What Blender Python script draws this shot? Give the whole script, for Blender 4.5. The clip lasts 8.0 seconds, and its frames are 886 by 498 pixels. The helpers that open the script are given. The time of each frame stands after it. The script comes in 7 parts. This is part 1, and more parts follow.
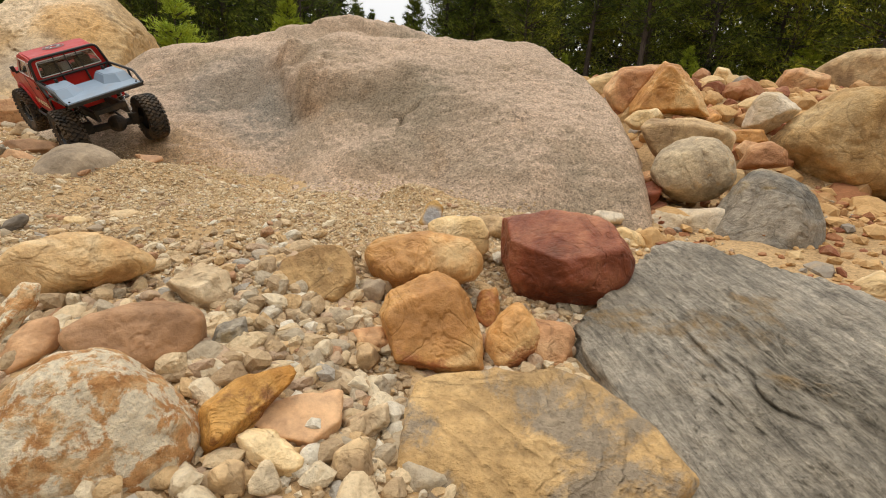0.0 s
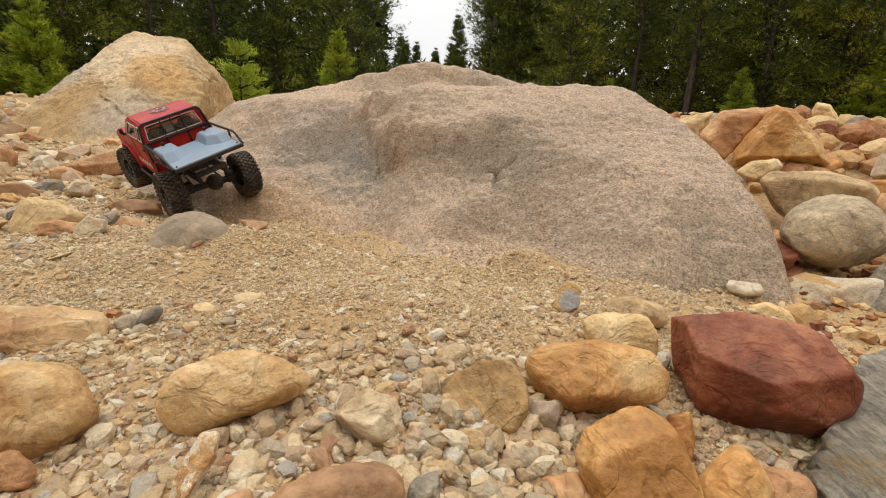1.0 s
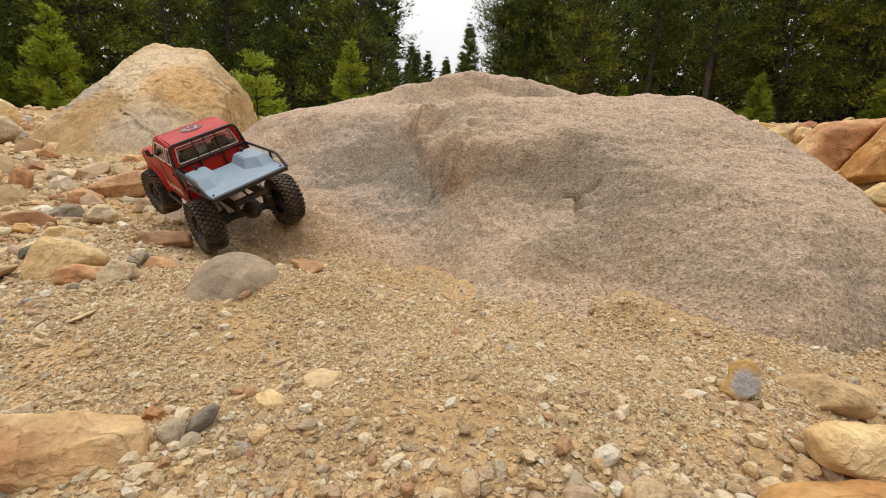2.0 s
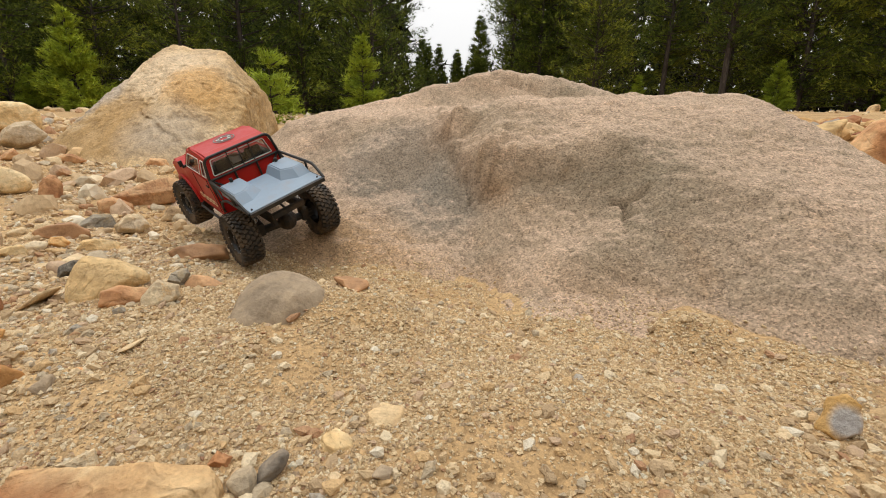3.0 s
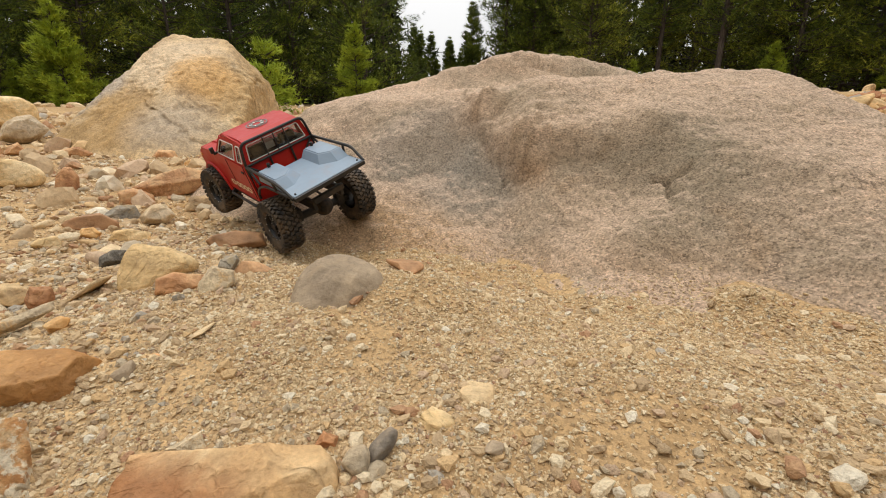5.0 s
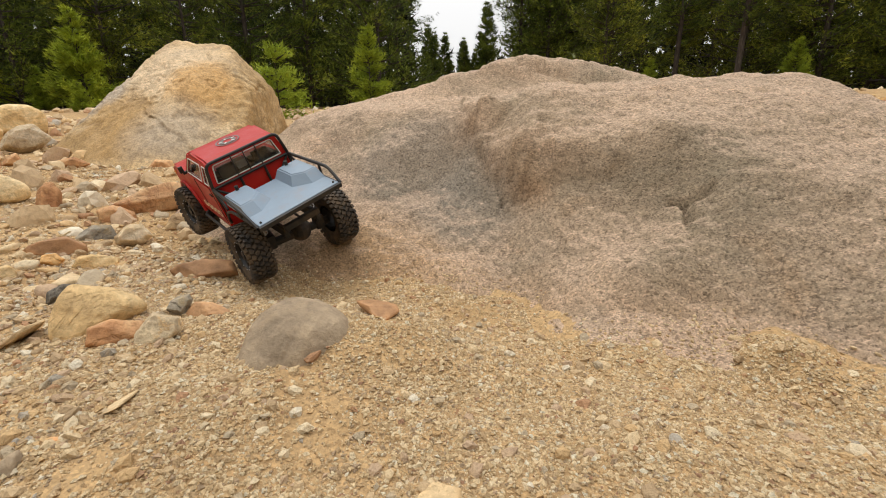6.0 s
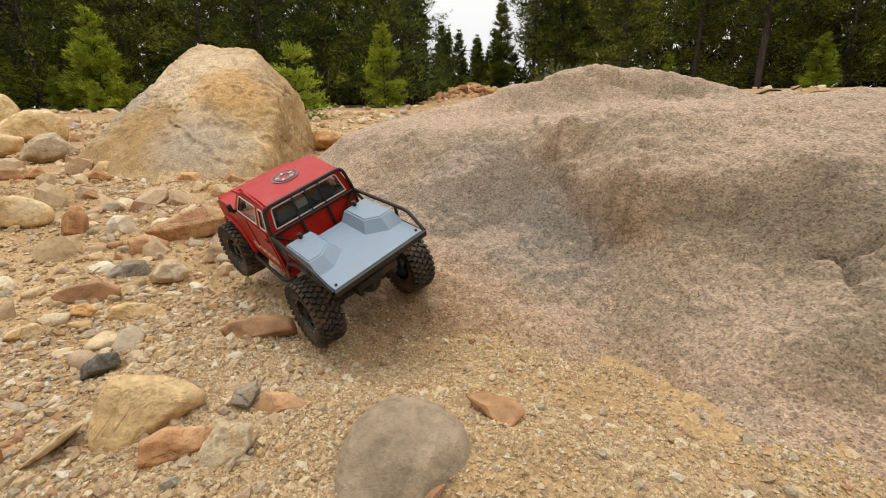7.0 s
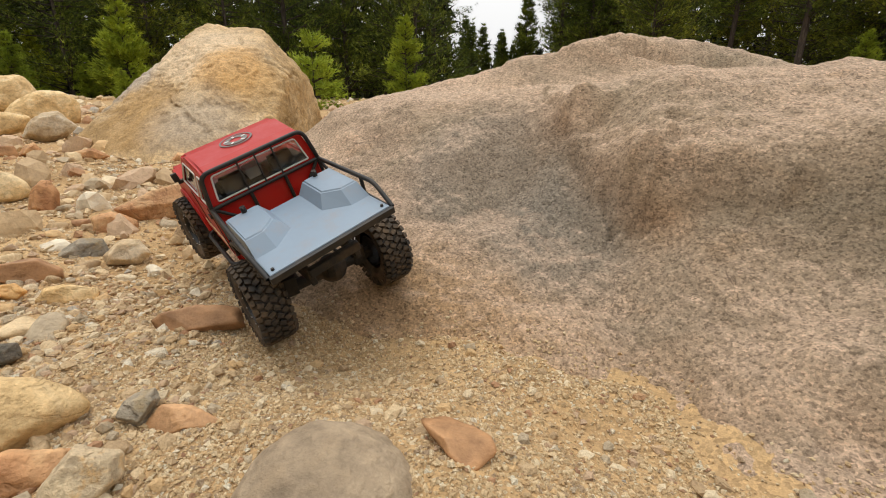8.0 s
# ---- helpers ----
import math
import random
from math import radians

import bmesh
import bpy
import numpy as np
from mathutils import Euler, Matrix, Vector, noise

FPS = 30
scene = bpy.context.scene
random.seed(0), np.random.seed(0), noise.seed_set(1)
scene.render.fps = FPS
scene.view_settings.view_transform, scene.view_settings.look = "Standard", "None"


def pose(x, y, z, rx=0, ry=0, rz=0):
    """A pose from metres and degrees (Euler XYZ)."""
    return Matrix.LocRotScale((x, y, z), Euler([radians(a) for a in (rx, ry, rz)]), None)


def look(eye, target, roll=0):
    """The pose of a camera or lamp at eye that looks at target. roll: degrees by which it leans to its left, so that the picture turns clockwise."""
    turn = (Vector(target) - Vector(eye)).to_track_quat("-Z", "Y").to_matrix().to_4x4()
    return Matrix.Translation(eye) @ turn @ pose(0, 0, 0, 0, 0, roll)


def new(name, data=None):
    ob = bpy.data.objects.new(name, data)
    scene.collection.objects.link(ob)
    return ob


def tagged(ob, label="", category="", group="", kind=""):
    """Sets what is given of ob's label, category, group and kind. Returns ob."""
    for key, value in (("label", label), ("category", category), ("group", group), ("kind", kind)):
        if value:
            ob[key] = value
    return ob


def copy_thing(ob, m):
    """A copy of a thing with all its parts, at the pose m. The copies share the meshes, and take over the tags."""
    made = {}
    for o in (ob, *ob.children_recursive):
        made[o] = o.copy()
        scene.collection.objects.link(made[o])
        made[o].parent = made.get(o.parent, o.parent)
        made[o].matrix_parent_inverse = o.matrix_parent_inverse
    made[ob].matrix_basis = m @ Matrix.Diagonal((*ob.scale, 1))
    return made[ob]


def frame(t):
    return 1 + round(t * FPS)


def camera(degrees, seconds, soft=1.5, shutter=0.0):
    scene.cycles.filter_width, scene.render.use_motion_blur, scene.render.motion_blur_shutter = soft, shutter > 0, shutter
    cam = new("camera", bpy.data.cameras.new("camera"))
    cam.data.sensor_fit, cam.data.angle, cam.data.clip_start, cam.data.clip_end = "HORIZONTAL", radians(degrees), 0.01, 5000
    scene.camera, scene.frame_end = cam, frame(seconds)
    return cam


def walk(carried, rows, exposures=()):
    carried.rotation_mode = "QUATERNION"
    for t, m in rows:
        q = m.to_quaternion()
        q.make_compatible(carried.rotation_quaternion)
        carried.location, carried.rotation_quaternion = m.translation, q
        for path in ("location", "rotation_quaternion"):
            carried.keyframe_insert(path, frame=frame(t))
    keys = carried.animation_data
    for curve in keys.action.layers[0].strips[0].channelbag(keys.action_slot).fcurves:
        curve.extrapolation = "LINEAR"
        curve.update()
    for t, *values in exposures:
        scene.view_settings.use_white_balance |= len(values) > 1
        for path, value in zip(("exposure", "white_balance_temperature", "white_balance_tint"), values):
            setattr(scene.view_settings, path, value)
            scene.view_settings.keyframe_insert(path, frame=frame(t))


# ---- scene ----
cam = camera(87.9, 8.0, 1.0)
PATH = [
    (0, (0.003, 0.002, 0.253), (0.043, 1.897, -0.385), 4.0),
    (0.5, (-0.096, 0.016, 0.281), (-0.153, 1.924, -0.316), 3.2),
    (1, (-0.154, 0.085, 0.318), (-0.292, 2.003, -0.231), 2.7),
    (1.5, (-0.18, 0.186, 0.364), (-0.344, 2.109, -0.163), 2.5),
    (2, (-0.316, 0.25, 0.333), (-0.496, 2.173, -0.186), 2.2),
    (2.2, (-0.378, 0.265, 0.338), (-0.571, 2.186, -0.185), 2.1),
    (3.3, (-0.395, 0.285, 0.363), (-0.632, 2.192, -0.192), 1.1),
    (3.5, (-0.424, 0.265, 0.36), (-0.664, 2.17, -0.2), 1.1),
    (4, (-0.464, 0.261, 0.352), (-0.69, 2.163, -0.222), 0.8),
    (4.5, (-0.48, 0.271, 0.343), (-0.684, 2.173, -0.242), 0.4),
    (4.7, (-0.493, 0.273, 0.342), (-0.693, 2.175, -0.246), 0.3),
    (5.8, (-0.461, 0.36, 0.338), (-0.717, 2.253, -0.252), -0.5),
    (6, (-0.45, 0.406, 0.367), (-0.72, 2.299, -0.22), -0.4),
    (6.5, (-0.464, 0.513, 0.465), (-0.75, 2.402, -0.127), -0.8),
    (7, (-0.623, 0.553, 0.424), (-0.937, 2.436, -0.174), -0.6),
    (7.5, (-0.67, 0.61, 0.388), (-1.032, 2.484, -0.21), 0.1),
    (8, (-0.585, 0.697, 0.362), (-0.978, 2.56, -0.252), 0.4),
]
walk(cam, [(t, look(eye, target, roll)) for t, eye, target, roll in PATH])

# ---- light ----
world = bpy.data.worlds.new("overcast_sky")
scene.world = world
world.use_nodes = True
wn, wl = world.node_tree.nodes, world.node_tree.links
sky = wn.new("ShaderNodeTexSky")
sky.sky_type = "NISHITA"
sky.sun_disc = False
sky.sun_elevation, sky.sun_rotation = radians(70), radians(-60)
sky.dust_density = 4.0
up, sep_up = wn.new("ShaderNodeTexCoord"), wn.new("ShaderNodeSeparateXYZ")
wl.new(up.outputs["Generated"], sep_up.inputs[0])
layer = wn.new("ShaderNodeValToRGB")
layer.color_ramp.elements[0].position, layer.color_ramp.elements[0].color = 0.0, (0.62, 0.62, 0.62, 1)
layer.color_ramp.elements[1].position, layer.color_ramp.elements[1].color = 0.9, (1.2, 1.175, 1.14, 1)
wl.new(sep_up.outputs[2], layer.inputs[0])
bright = wn.new("ShaderNodeMixRGB")
bright.blend_type, bright.inputs[0].default_value, bright.inputs[2].default_value = "MULTIPLY", 1.0, (17.0, 17.0, 17.0, 1)
wl.new(layer.outputs[0], bright.inputs[1])
cloud = wn.new("ShaderNodeMixRGB")
cloud.inputs[0].default_value = 0.9
wl.new(bright.outputs[0], cloud.inputs[2])
wl.new(sky.outputs[0], cloud.inputs[1])
back = wn["Background"]
back.inputs[1].default_value = 0.14
wl.new(cloud.outputs[0], back.inputs[0])

sun_data = bpy.data.lights.new("sun", "SUN")
sun_data.energy, sun_data.angle, sun_data.color = 1.5, radians(26), (1.0, 0.93, 0.82)
sun = new("sun", sun_data)
sun.matrix_world = look((-1.6, 0.8, 5.0), (0, 0, 0))
scene.view_settings.exposure = -0.72


# ---- small tools ----
def srgb(r, g, b):
    """Linear colour from 0 to 255 values."""
    out = []
    for v in (r, g, b):
        v /= 255
        out.append(v / 12.92 if v <= 0.04045 else ((v + 0.055) / 1.055) ** 2.4)
    return (*out, 1.0)


def lattice(ix, iy, iz, seed):
    n = (ix.astype(np.int64) * 374761393 + iy.astype(np.int64) * 668265263 + iz.astype(np.int64) * 2147483647 + seed * 974711) & 0xFFFFFFFF
    n = ((n ^ (n >> 13)) * 1274126177) & 0xFFFFFFFF
    n = ((n ^ (n >> 16)) * 2246822519) & 0xFFFFFFFF
    return ((n ^ (n >> 15)) & 0xFFFFFF) / 0xFFFFFF * 2 - 1


def vnoise(x, y, z=0.0, seed=0):
    """Smooth value noise from -1 to 1, on arrays."""
    x, y, z = np.broadcast_arrays(np.asarray(x, float), np.asarray(y, float), np.asarray(z, float))
    ix, iy, iz = np.floor(x), np.floor(y), np.floor(z)
    fx, fy, fz = x - ix, y - iy, z - iz
    fx, fy, fz = (f * f * f * (f * (f * 6 - 15) + 10) for f in (fx, fy, fz))
    total = 0.0
    for dx in (0, 1):
        for dy in (0, 1):
            for dz in (0, 1):
                w = (fx if dx else 1 - fx) * (fy if dy else 1 - fy) * (fz if dz else 1 - fz)
                total = total + w * lattice(ix + dx, iy + dy, iz + dz, seed)
    return total


def fbm(x, y, z=0.0, octaves=4, seed=0, gain=0.5):
    total, amp = 0.0, 1.0
    for k in range(octaves):
        total = total + amp * vnoise(np.asarray(x) * 2 ** k, np.asarray(y) * 2 ** k, np.asarray(z) * 2 ** k, seed + k)
        amp *= gain
    return total


def mesh_from(name, verts, faces, material=None, smooth=True):
    me = bpy.data.meshes.new(name)
    verts, faces = np.asarray(verts, np.float32), np.asarray(faces, np.int32)
    n, k = faces.shape
    me.vertices.add(len(verts))
    me.vertices.foreach_set("co", verts.ravel())
    me.loops.add(n * k)
    me.loops.foreach_set("vertex_index", faces.ravel())
    me.polygons.add(n)
    me.polygons.foreach_set("loop_start", np.arange(0, n * k, k, dtype=np.int32))
    me.polygons.foreach_set("use_smooth", np.full(n, smooth))
    me.update(calc_edges=True)
    me.validate()
    if material:
        me.materials.append(material)
    return me


SPHERES = {}


def sphere_mesh(level):
    if level not in SPHERES:
        bm = bmesh.new()
        if level:
            bmesh.ops.create_icosphere(bm, subdivisions=level, radius=1.0)
        else:
            corners = [bm.verts.new(p) for p in ((1, 0, 0), (0, 1, 0), (-1, 0, 0), (0, -1, 0), (0, 0, 1), (0, 0, -1))]
            for k in range(4):
                bm.faces.new((corners[k], corners[(k + 1) % 4], corners[4]))
                bm.faces.new((corners[(k + 1) % 4], corners[k], corners[5]))
            bm.verts.index_update()
        bm.verts.ensure_lookup_table()
        SPHERES[level] = (np.array([v.co[:] for v in bm.verts]), np.array([[v.index for v in f.verts] for f in bm.faces]))
        bm.free()
    return SPHERES[level]


def part(name, bm, material, parent, label="", smooth=False):
    """Links a bmesh as one mesh under a thing or a part."""
    me = bpy.data.meshes.new(name)
    bmesh.ops.recalc_face_normals(bm, faces=bm.faces)
    bm.to_mesh(me)
    bm.free()
    me.materials.append(material)
    if smooth:
        me.polygons.foreach_set("use_smooth", [True] * len(me.polygons))
    ob = new(name, me)
    ob.parent = parent
    if label:
        ob["label"] = label
    return ob


# ---- materials ----
def material(name):
    m = bpy.data.materials.new(name)
    m.use_nodes = True
    nodes, links = m.node_tree.nodes, m.node_tree.links
    return m, nodes, links, nodes["Principled BSDF"]


def ramp_node(nodes, stops):
    r = nodes.new("ShaderNodeValToRGB")
    r.color_ramp.elements[0].position, r.color_ramp.elements[0].color = stops[0]
    r.color_ramp.elements[1].position, r.color_ramp.elements[1].color = stops[-1]
    for p, c in stops[1:-1]:
        r.color_ramp.elements.new(p).color = c
    return r


def noise_node(nodes, links, vector, scale, detail=4.0, rough=0.6, distort=0.0):
    n = nodes.new("ShaderNodeTexNoise")
    n.inputs["Scale"].default_value, n.inputs["Detail"].default_value = scale, detail
    n.inputs["Roughness"].default_value, n.inputs["Distortion"].default_value = rough, distort
    links.new(vector, n.inputs["Vector"])
    return n.outputs["Fac"]


def mix_node(nodes, links, kind, fac, a, b):
    m = nodes.new("ShaderNodeMixRGB")
    m.blend_type = kind
    for socket, value in zip(m.inputs, (fac, a, b)):
        if isinstance(value, (int, float)):
            socket.default_value = value
        elif isinstance(value, tuple):
            socket.default_value = value
        else:
            links.new(value, socket)
    return m.outputs[0]


def bump_node(nodes, links, shader, heights):
    """heights: (socket, strength, distance), chained."""
    last = None
    for h, strength, distance in heights:
        b = nodes.new("ShaderNodeBump")
        b.inputs["Strength"].default_value, b.inputs["Distance"].default_value = strength, distance
        links.new(h, b.inputs["Height"])
        if last:
            links.new(last, b.inputs["Normal"])
        last = b.outputs[0]
    links.new(last, shader.inputs["Normal"])


def moved_coords(nodes, links):
    """Object coordinates, shifted by a chance amount for each object."""
    tc, info = nodes.new("ShaderNodeTexCoord"), nodes.new("ShaderNodeObjectInfo")
    mul, add = nodes.new("ShaderNodeMath"), nodes.new("ShaderNodeVectorMath")
    mul.operation, mul.inputs[1].default_value = "MULTIPLY", 57.0
    links.new(info.outputs["Random"], mul.inputs[0])
    links.new(tc.outputs["Object"], add.inputs[0])
    links.new(mul.outputs[0], add.inputs[1])
    return add.outputs[0], info.outputs["Random"]


def placed_stains(nodes, links, c, co, shaken, spots):
    """Stains with ragged edges at places of their own: (place, reach, softness, colour, amount)."""
    for place, reach, wide, tone, amount in spots:
        far, shake, edge = nodes.new("ShaderNodeVectorMath"), nodes.new("ShaderNodeMath"), nodes.new("ShaderNodeMapRange")
        far.operation, far.inputs[1].default_value = "DISTANCE", place
        links.new(co, far.inputs[0])
        shake.operation, shake.inputs[1].default_value = "MULTIPLY_ADD", 1.15 * reach
        links.new(shaken, shake.inputs[0])
        links.new(far.outputs["Value"], shake.inputs[2])
        edge.inputs["From Min"].default_value, edge.inputs["From Max"].default_value = 1.58 * reach + wide, 1.58 * reach - wide
        edge.inputs["To Max"].default_value = amount
        links.new(shake.outputs[0], edge.inputs["Value"])
        c = mix_node(nodes, links, "MIX", edge.outputs[0], c, tone)
    return c


def stone(name, colours, scale=9.0, speck=0.35, speck_scale=320.0, dust=0.25, bands=0.0, band_dir=(0, 0, 1), band_thin=8.0, band_scale=10.0, stains=None, stain_at=0.55, relief=1.0, rough=0.78, contrast=0.12, veins=0.0, lump=0.0, spots=()):
    """Rock: broad colour patches, stains or bands, mineral specks, pits and sand dust."""
    m, nodes, links, shader = material(name)
    co, chance = moved_coords(nodes, links)
    n = len(colours)
    broad = noise_node(nodes, links, co, scale, 5, 0.62, 0.6)
    base = ramp_node(nodes, [(0.5 + contrast * (2 * i / (n - 1) - 1), c) for i, c in enumerate(colours)])
    links.new(broad, base.inputs[0])
    colour = base.outputs[0]
    heights = []
    if bands:
        along, grow, add = (nodes.new("ShaderNodeVectorMath") for _ in range(3))
        n_dir = Vector(band_dir).normalized()
        along.operation, grow.operation = "DOT_PRODUCT", "SCALE"
        links.new(co, along.inputs[0])
        along.inputs[1].default_value = n_dir
        grow.inputs[0].default_value = n_dir * band_thin
        links.new(along.outputs["Value"], grow.inputs["Scale"])
        links.new(co, add.inputs[0])
        links.new(grow.outputs[0], add.inputs[1])
        layer = noise_node(nodes, links, add.outputs[0], band_scale, 7, 0.66, 0.9)
        lr = ramp_node(nodes, [(0.36, (0.22, 0.22, 0.22, 1)), (0.47, (0.8, 0.8, 0.8, 1)), (0.62, (1.5, 1.5, 1.5, 1))])
        links.new(layer, lr.inputs[0])
        colour = mix_node(nodes, links, "MULTIPLY", bands, colour, lr.outputs[0])
        heights.append((layer, min(0.8, 1.6 * bands), 0.010 * relief))
    if stains:
        patch = noise_node(nodes, links, co, scale * 0.8, 7, 0.7, 0.35)
        sr = ramp_node(nodes, [(stain_at, (0, 0, 0, 1)), (stain_at + 0.06, (1, 1, 1, 1))])
        links.new(patch, sr.inputs[0])
        colour = mix_node(nodes, links, "MIX", sr.outputs[0], colour, stains)
    if veins:
        thread = noise_node(nodes, links, co, scale * 1.4, 4, 0.55, 0.8)
        vr = ramp_node(nodes, [(0.47, (1, 1, 1, 1)), (0.495, (0.45, 0.42, 0.4, 1)), (0.505, (0.45, 0.42, 0.4, 1)), (0.53, (1, 1, 1, 1))])
        links.new(thread, vr.inputs[0])
        colour = mix_node(nodes, links, "MULTIPLY", veins, colour, vr.outputs[0])
        heights.append((vr.outputs[0], 0.5, 0.004))
    if spots:
        fixed = nodes.new("ShaderNodeTexCoord")
        colour = placed_stains(nodes, links, colour, fixed.outputs["Object"], broad, spots)
    fine = noise_node(nodes, links, co, speck_scale, 3, 0.7)
    fr = ramp_node(nodes, [(0.34, (0.35, 0.33, 0.31, 1)), (0.5, (1, 1, 1, 1)), (0.68, (1.55, 1.52, 1.48, 1))])
    links.new(fine, fr.inputs[0])
    colour = mix_node(nodes, links, "MULTIPLY", 0.5 * speck, colour, fr.outputs[0])
    mid = noise_node(nodes, links, co, scale * 5, 6, 0.7)
    mr = ramp_node(nodes, [(0.32, (0.62, 0.6, 0.58, 1)), (0.5, (1, 1, 1, 1)), (0.7, (1.25, 1.23, 1.2, 1))])
    links.new(mid, mr.inputs[0])
    colour = mix_node(nodes, links, "MULTIPLY", 0.6, colour, mr.outputs[0])
    if dust:
        geo, sep = nodes.new("ShaderNodeNewGeometry"), nodes.new("ShaderNodeSeparateXYZ")
        links.new(geo.outputs["Normal"], sep.inputs[0])
        dm = nodes.new("ShaderNodeMath")
        dm.operation = "MULTIPLY"
        links.new(sep.outputs[2], dm.inputs[0])
        links.new(mid, dm.inputs[1])
        dr = ramp_node(nodes, [(0.35, (0, 0, 0, 1)), (0.75, (dust, dust, dust, 1))])
        links.new(dm.outputs[0], dr.inputs[0])
        colour = mix_node(nodes, links, "MIX", dr.outputs[0], colour, srgb(200, 168, 122))
    # edges paler with wear; hollows darker, both by pointiness
    curved = nodes.new("ShaderNodeNewGeometry")
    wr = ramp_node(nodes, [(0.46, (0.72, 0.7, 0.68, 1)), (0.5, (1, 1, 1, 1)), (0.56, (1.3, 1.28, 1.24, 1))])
    links.new(curved.outputs["Pointiness"], wr.inputs[0])
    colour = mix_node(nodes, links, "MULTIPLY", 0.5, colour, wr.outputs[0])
    if lump:
        knob = noise_node(nodes, links, co, lump, 5, 0.72)
        kr = ramp_node(nodes, [(0.36, (0.6, 0.58, 0.56, 1)), (0.5, (1, 1, 1, 1)), (0.64, (1.25, 1.23, 1.2, 1))])
        links.new(knob, kr.inputs[0])
        colour = mix_node(nodes, links, "MULTIPLY", 0.3, colour, kr.outputs[0])
        heights.append((knob, 0.6, 0.006 * relief))
    tint = ramp_node(nodes, [(0.0, (0.86, 0.86, 0.88, 1)), (1.0, (1.12, 1.1, 1.06, 1))])
    links.new(chance, tint.inputs[0])
    colour = mix_node(nodes, links, "MULTIPLY", 0.8, colour, tint.outputs[0])
    links.new(colour, shader.inputs["Base Color"])
    shader.inputs["Roughness"].default_value = rough
    shader.inputs["Specular IOR Level"].default_value = 0.25
    heights += [(mid, 0.7, 0.007 * relief), (fine, 0.35, 0.0008 * relief)]
    bump_node(nodes, links, shader, heights)
    return m


def granite_material():
    """Coarse pinkish granite: mixed crystals, streaky weathering, grey-green lichen film, sand washed over the foot."""
    m, nodes, links, shader = material("pink_granite")
    tc = nodes.new("ShaderNodeTexCoord")
    co = tc.outputs["Object"]
    mp = nodes.new("ShaderNodeMapping")
    mp.inputs["Rotation"].default_value, mp.inputs["Scale"].default_value = (0.3, 0.25, 0.5), (0.9, 1.0, 1.1)
    links.new(co, mp.inputs[0])
    flow = mp.outputs[0]
    broad = noise_node(nodes, links, co, 2.6, 4, 0.6, 0.5)
    base = ramp_node(nodes, [(0.34, srgb(172, 155, 133)), (0.5, srgb(193, 170, 147)), (0.66, srgb(208, 182, 157))])
    links.new(broad, base.inputs[0])
    c = base.outputs[0]
    film = noise_node(nodes, links, flow, 3.6, 12, 0.8, 0.5)
    fr = ramp_node(nodes, [(0.46, (0, 0, 0, 1)), (0.62, (0.45, 0.45, 0.45, 1))])
    links.new(film, fr.inputs[0])
    c = mix_node(nodes, links, "MIX", fr.outputs[0], c, srgb(126, 119, 103))
    rusty = noise_node(nodes, links, co, 4.3, 6, 0.7, 0.4)
    rr = ramp_node(nodes, [(0.58, (0, 0, 0, 1)), (0.72, (0.3, 0.3, 0.3, 1))])
    links.new(rusty, rr.inputs[0])
    c = mix_node(nodes, links, "MIX", rr.outputs[0], c, srgb(186, 146, 104))
    # a blue-grey stained hollow, and rusty streaks down the worn ridge beside it
    c = placed_stains(nodes, links, c, co, film, (
        ((-0.68, 1.60, 0.22), 0.19, 0.05, srgb(134, 130, 121), 0.6), ((-0.55, 1.50, 0.13), 0.13, 0.04, srgb(138, 134, 126), 0.55), ((-0.08, 1.36, 0.22), 0.22, 0.10, srgb(130, 122, 104), 0.45),
        ((-0.55, 1.66, 0.33), 0.06, 0.05, srgb(180, 138, 100), 0.3), ((-0.47, 1.56, 0.25), 0.05, 0.05, srgb(188, 146, 110), 0.3), ((-0.40, 1.47, 0.19), 0.04, 0.04, srgb(182, 132, 84), 0.3),
        ((-0.80, 1.34, 0.03), 0.16, 0.08, srgb(190, 156, 118), 0.75), ((-0.62, 1.29, 0.02), 0.10, 0.07, srgb(190, 156, 118), 0.6), ((-0.45, 1.20, 0.01), 0.10, 0.06, srgb(186, 152, 118), 0.5), ((-0.15, 1.05, 0.03), 0.12, 0.06, srgb(184, 150, 118), 0.4)))
    # upper faces paler: weathered pink, with light from above put into the colour
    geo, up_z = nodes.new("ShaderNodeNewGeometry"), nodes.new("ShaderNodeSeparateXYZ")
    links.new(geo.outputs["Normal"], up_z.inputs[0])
    topside = ramp_node(nodes, [(0.74, (0, 0, 0, 1)), (0.95, (0.55, 0.55, 0.55, 1))])
    links.new(up_z.outputs[2], topside.inputs[0])
    c = mix_node(nodes, links, "MIX", topside.outputs[0], c, srgb(208, 182, 160))
    # crystals: pale feldspar and quartz, dark mica
    cells = nodes.new("ShaderNodeTexVoronoi")
    cells.inputs["Scale"].default_value = 330.0
    links.new(flow, cells.inputs["Vector"])
    sep = nodes.new("ShaderNodeSeparateColor")
    links.new(cells.outputs["Color"], sep.inputs[0])
    cr = ramp_node(nodes, [(0.0, (0.50, 0.48, 0.46, 1)), (0.2, (0.78, 0.77, 0.76, 1)), (0.4, (0.97, 0.96, 0.95, 1)), (0.8, (1.12, 1.10, 1.07, 1)), (1.0, (1.42, 1.40, 1.37, 1))])
    links.new(sep.outputs[0], cr.inputs[0])
    c = mix_node(nodes, links, "MULTIPLY", 0.9, c, cr.outputs[0])
    mica = noise_node(nodes, links, co, 210.0, 3, 0.75)
    mr = ramp_node(nodes, [(0.34, (0.5, 0.48, 0.46, 1)), (0.47, (0.94, 0.94, 0.93, 1)), (0.68, (1.3, 1.28, 1.26, 1))])
    links.new(mica, mr.inputs[0])
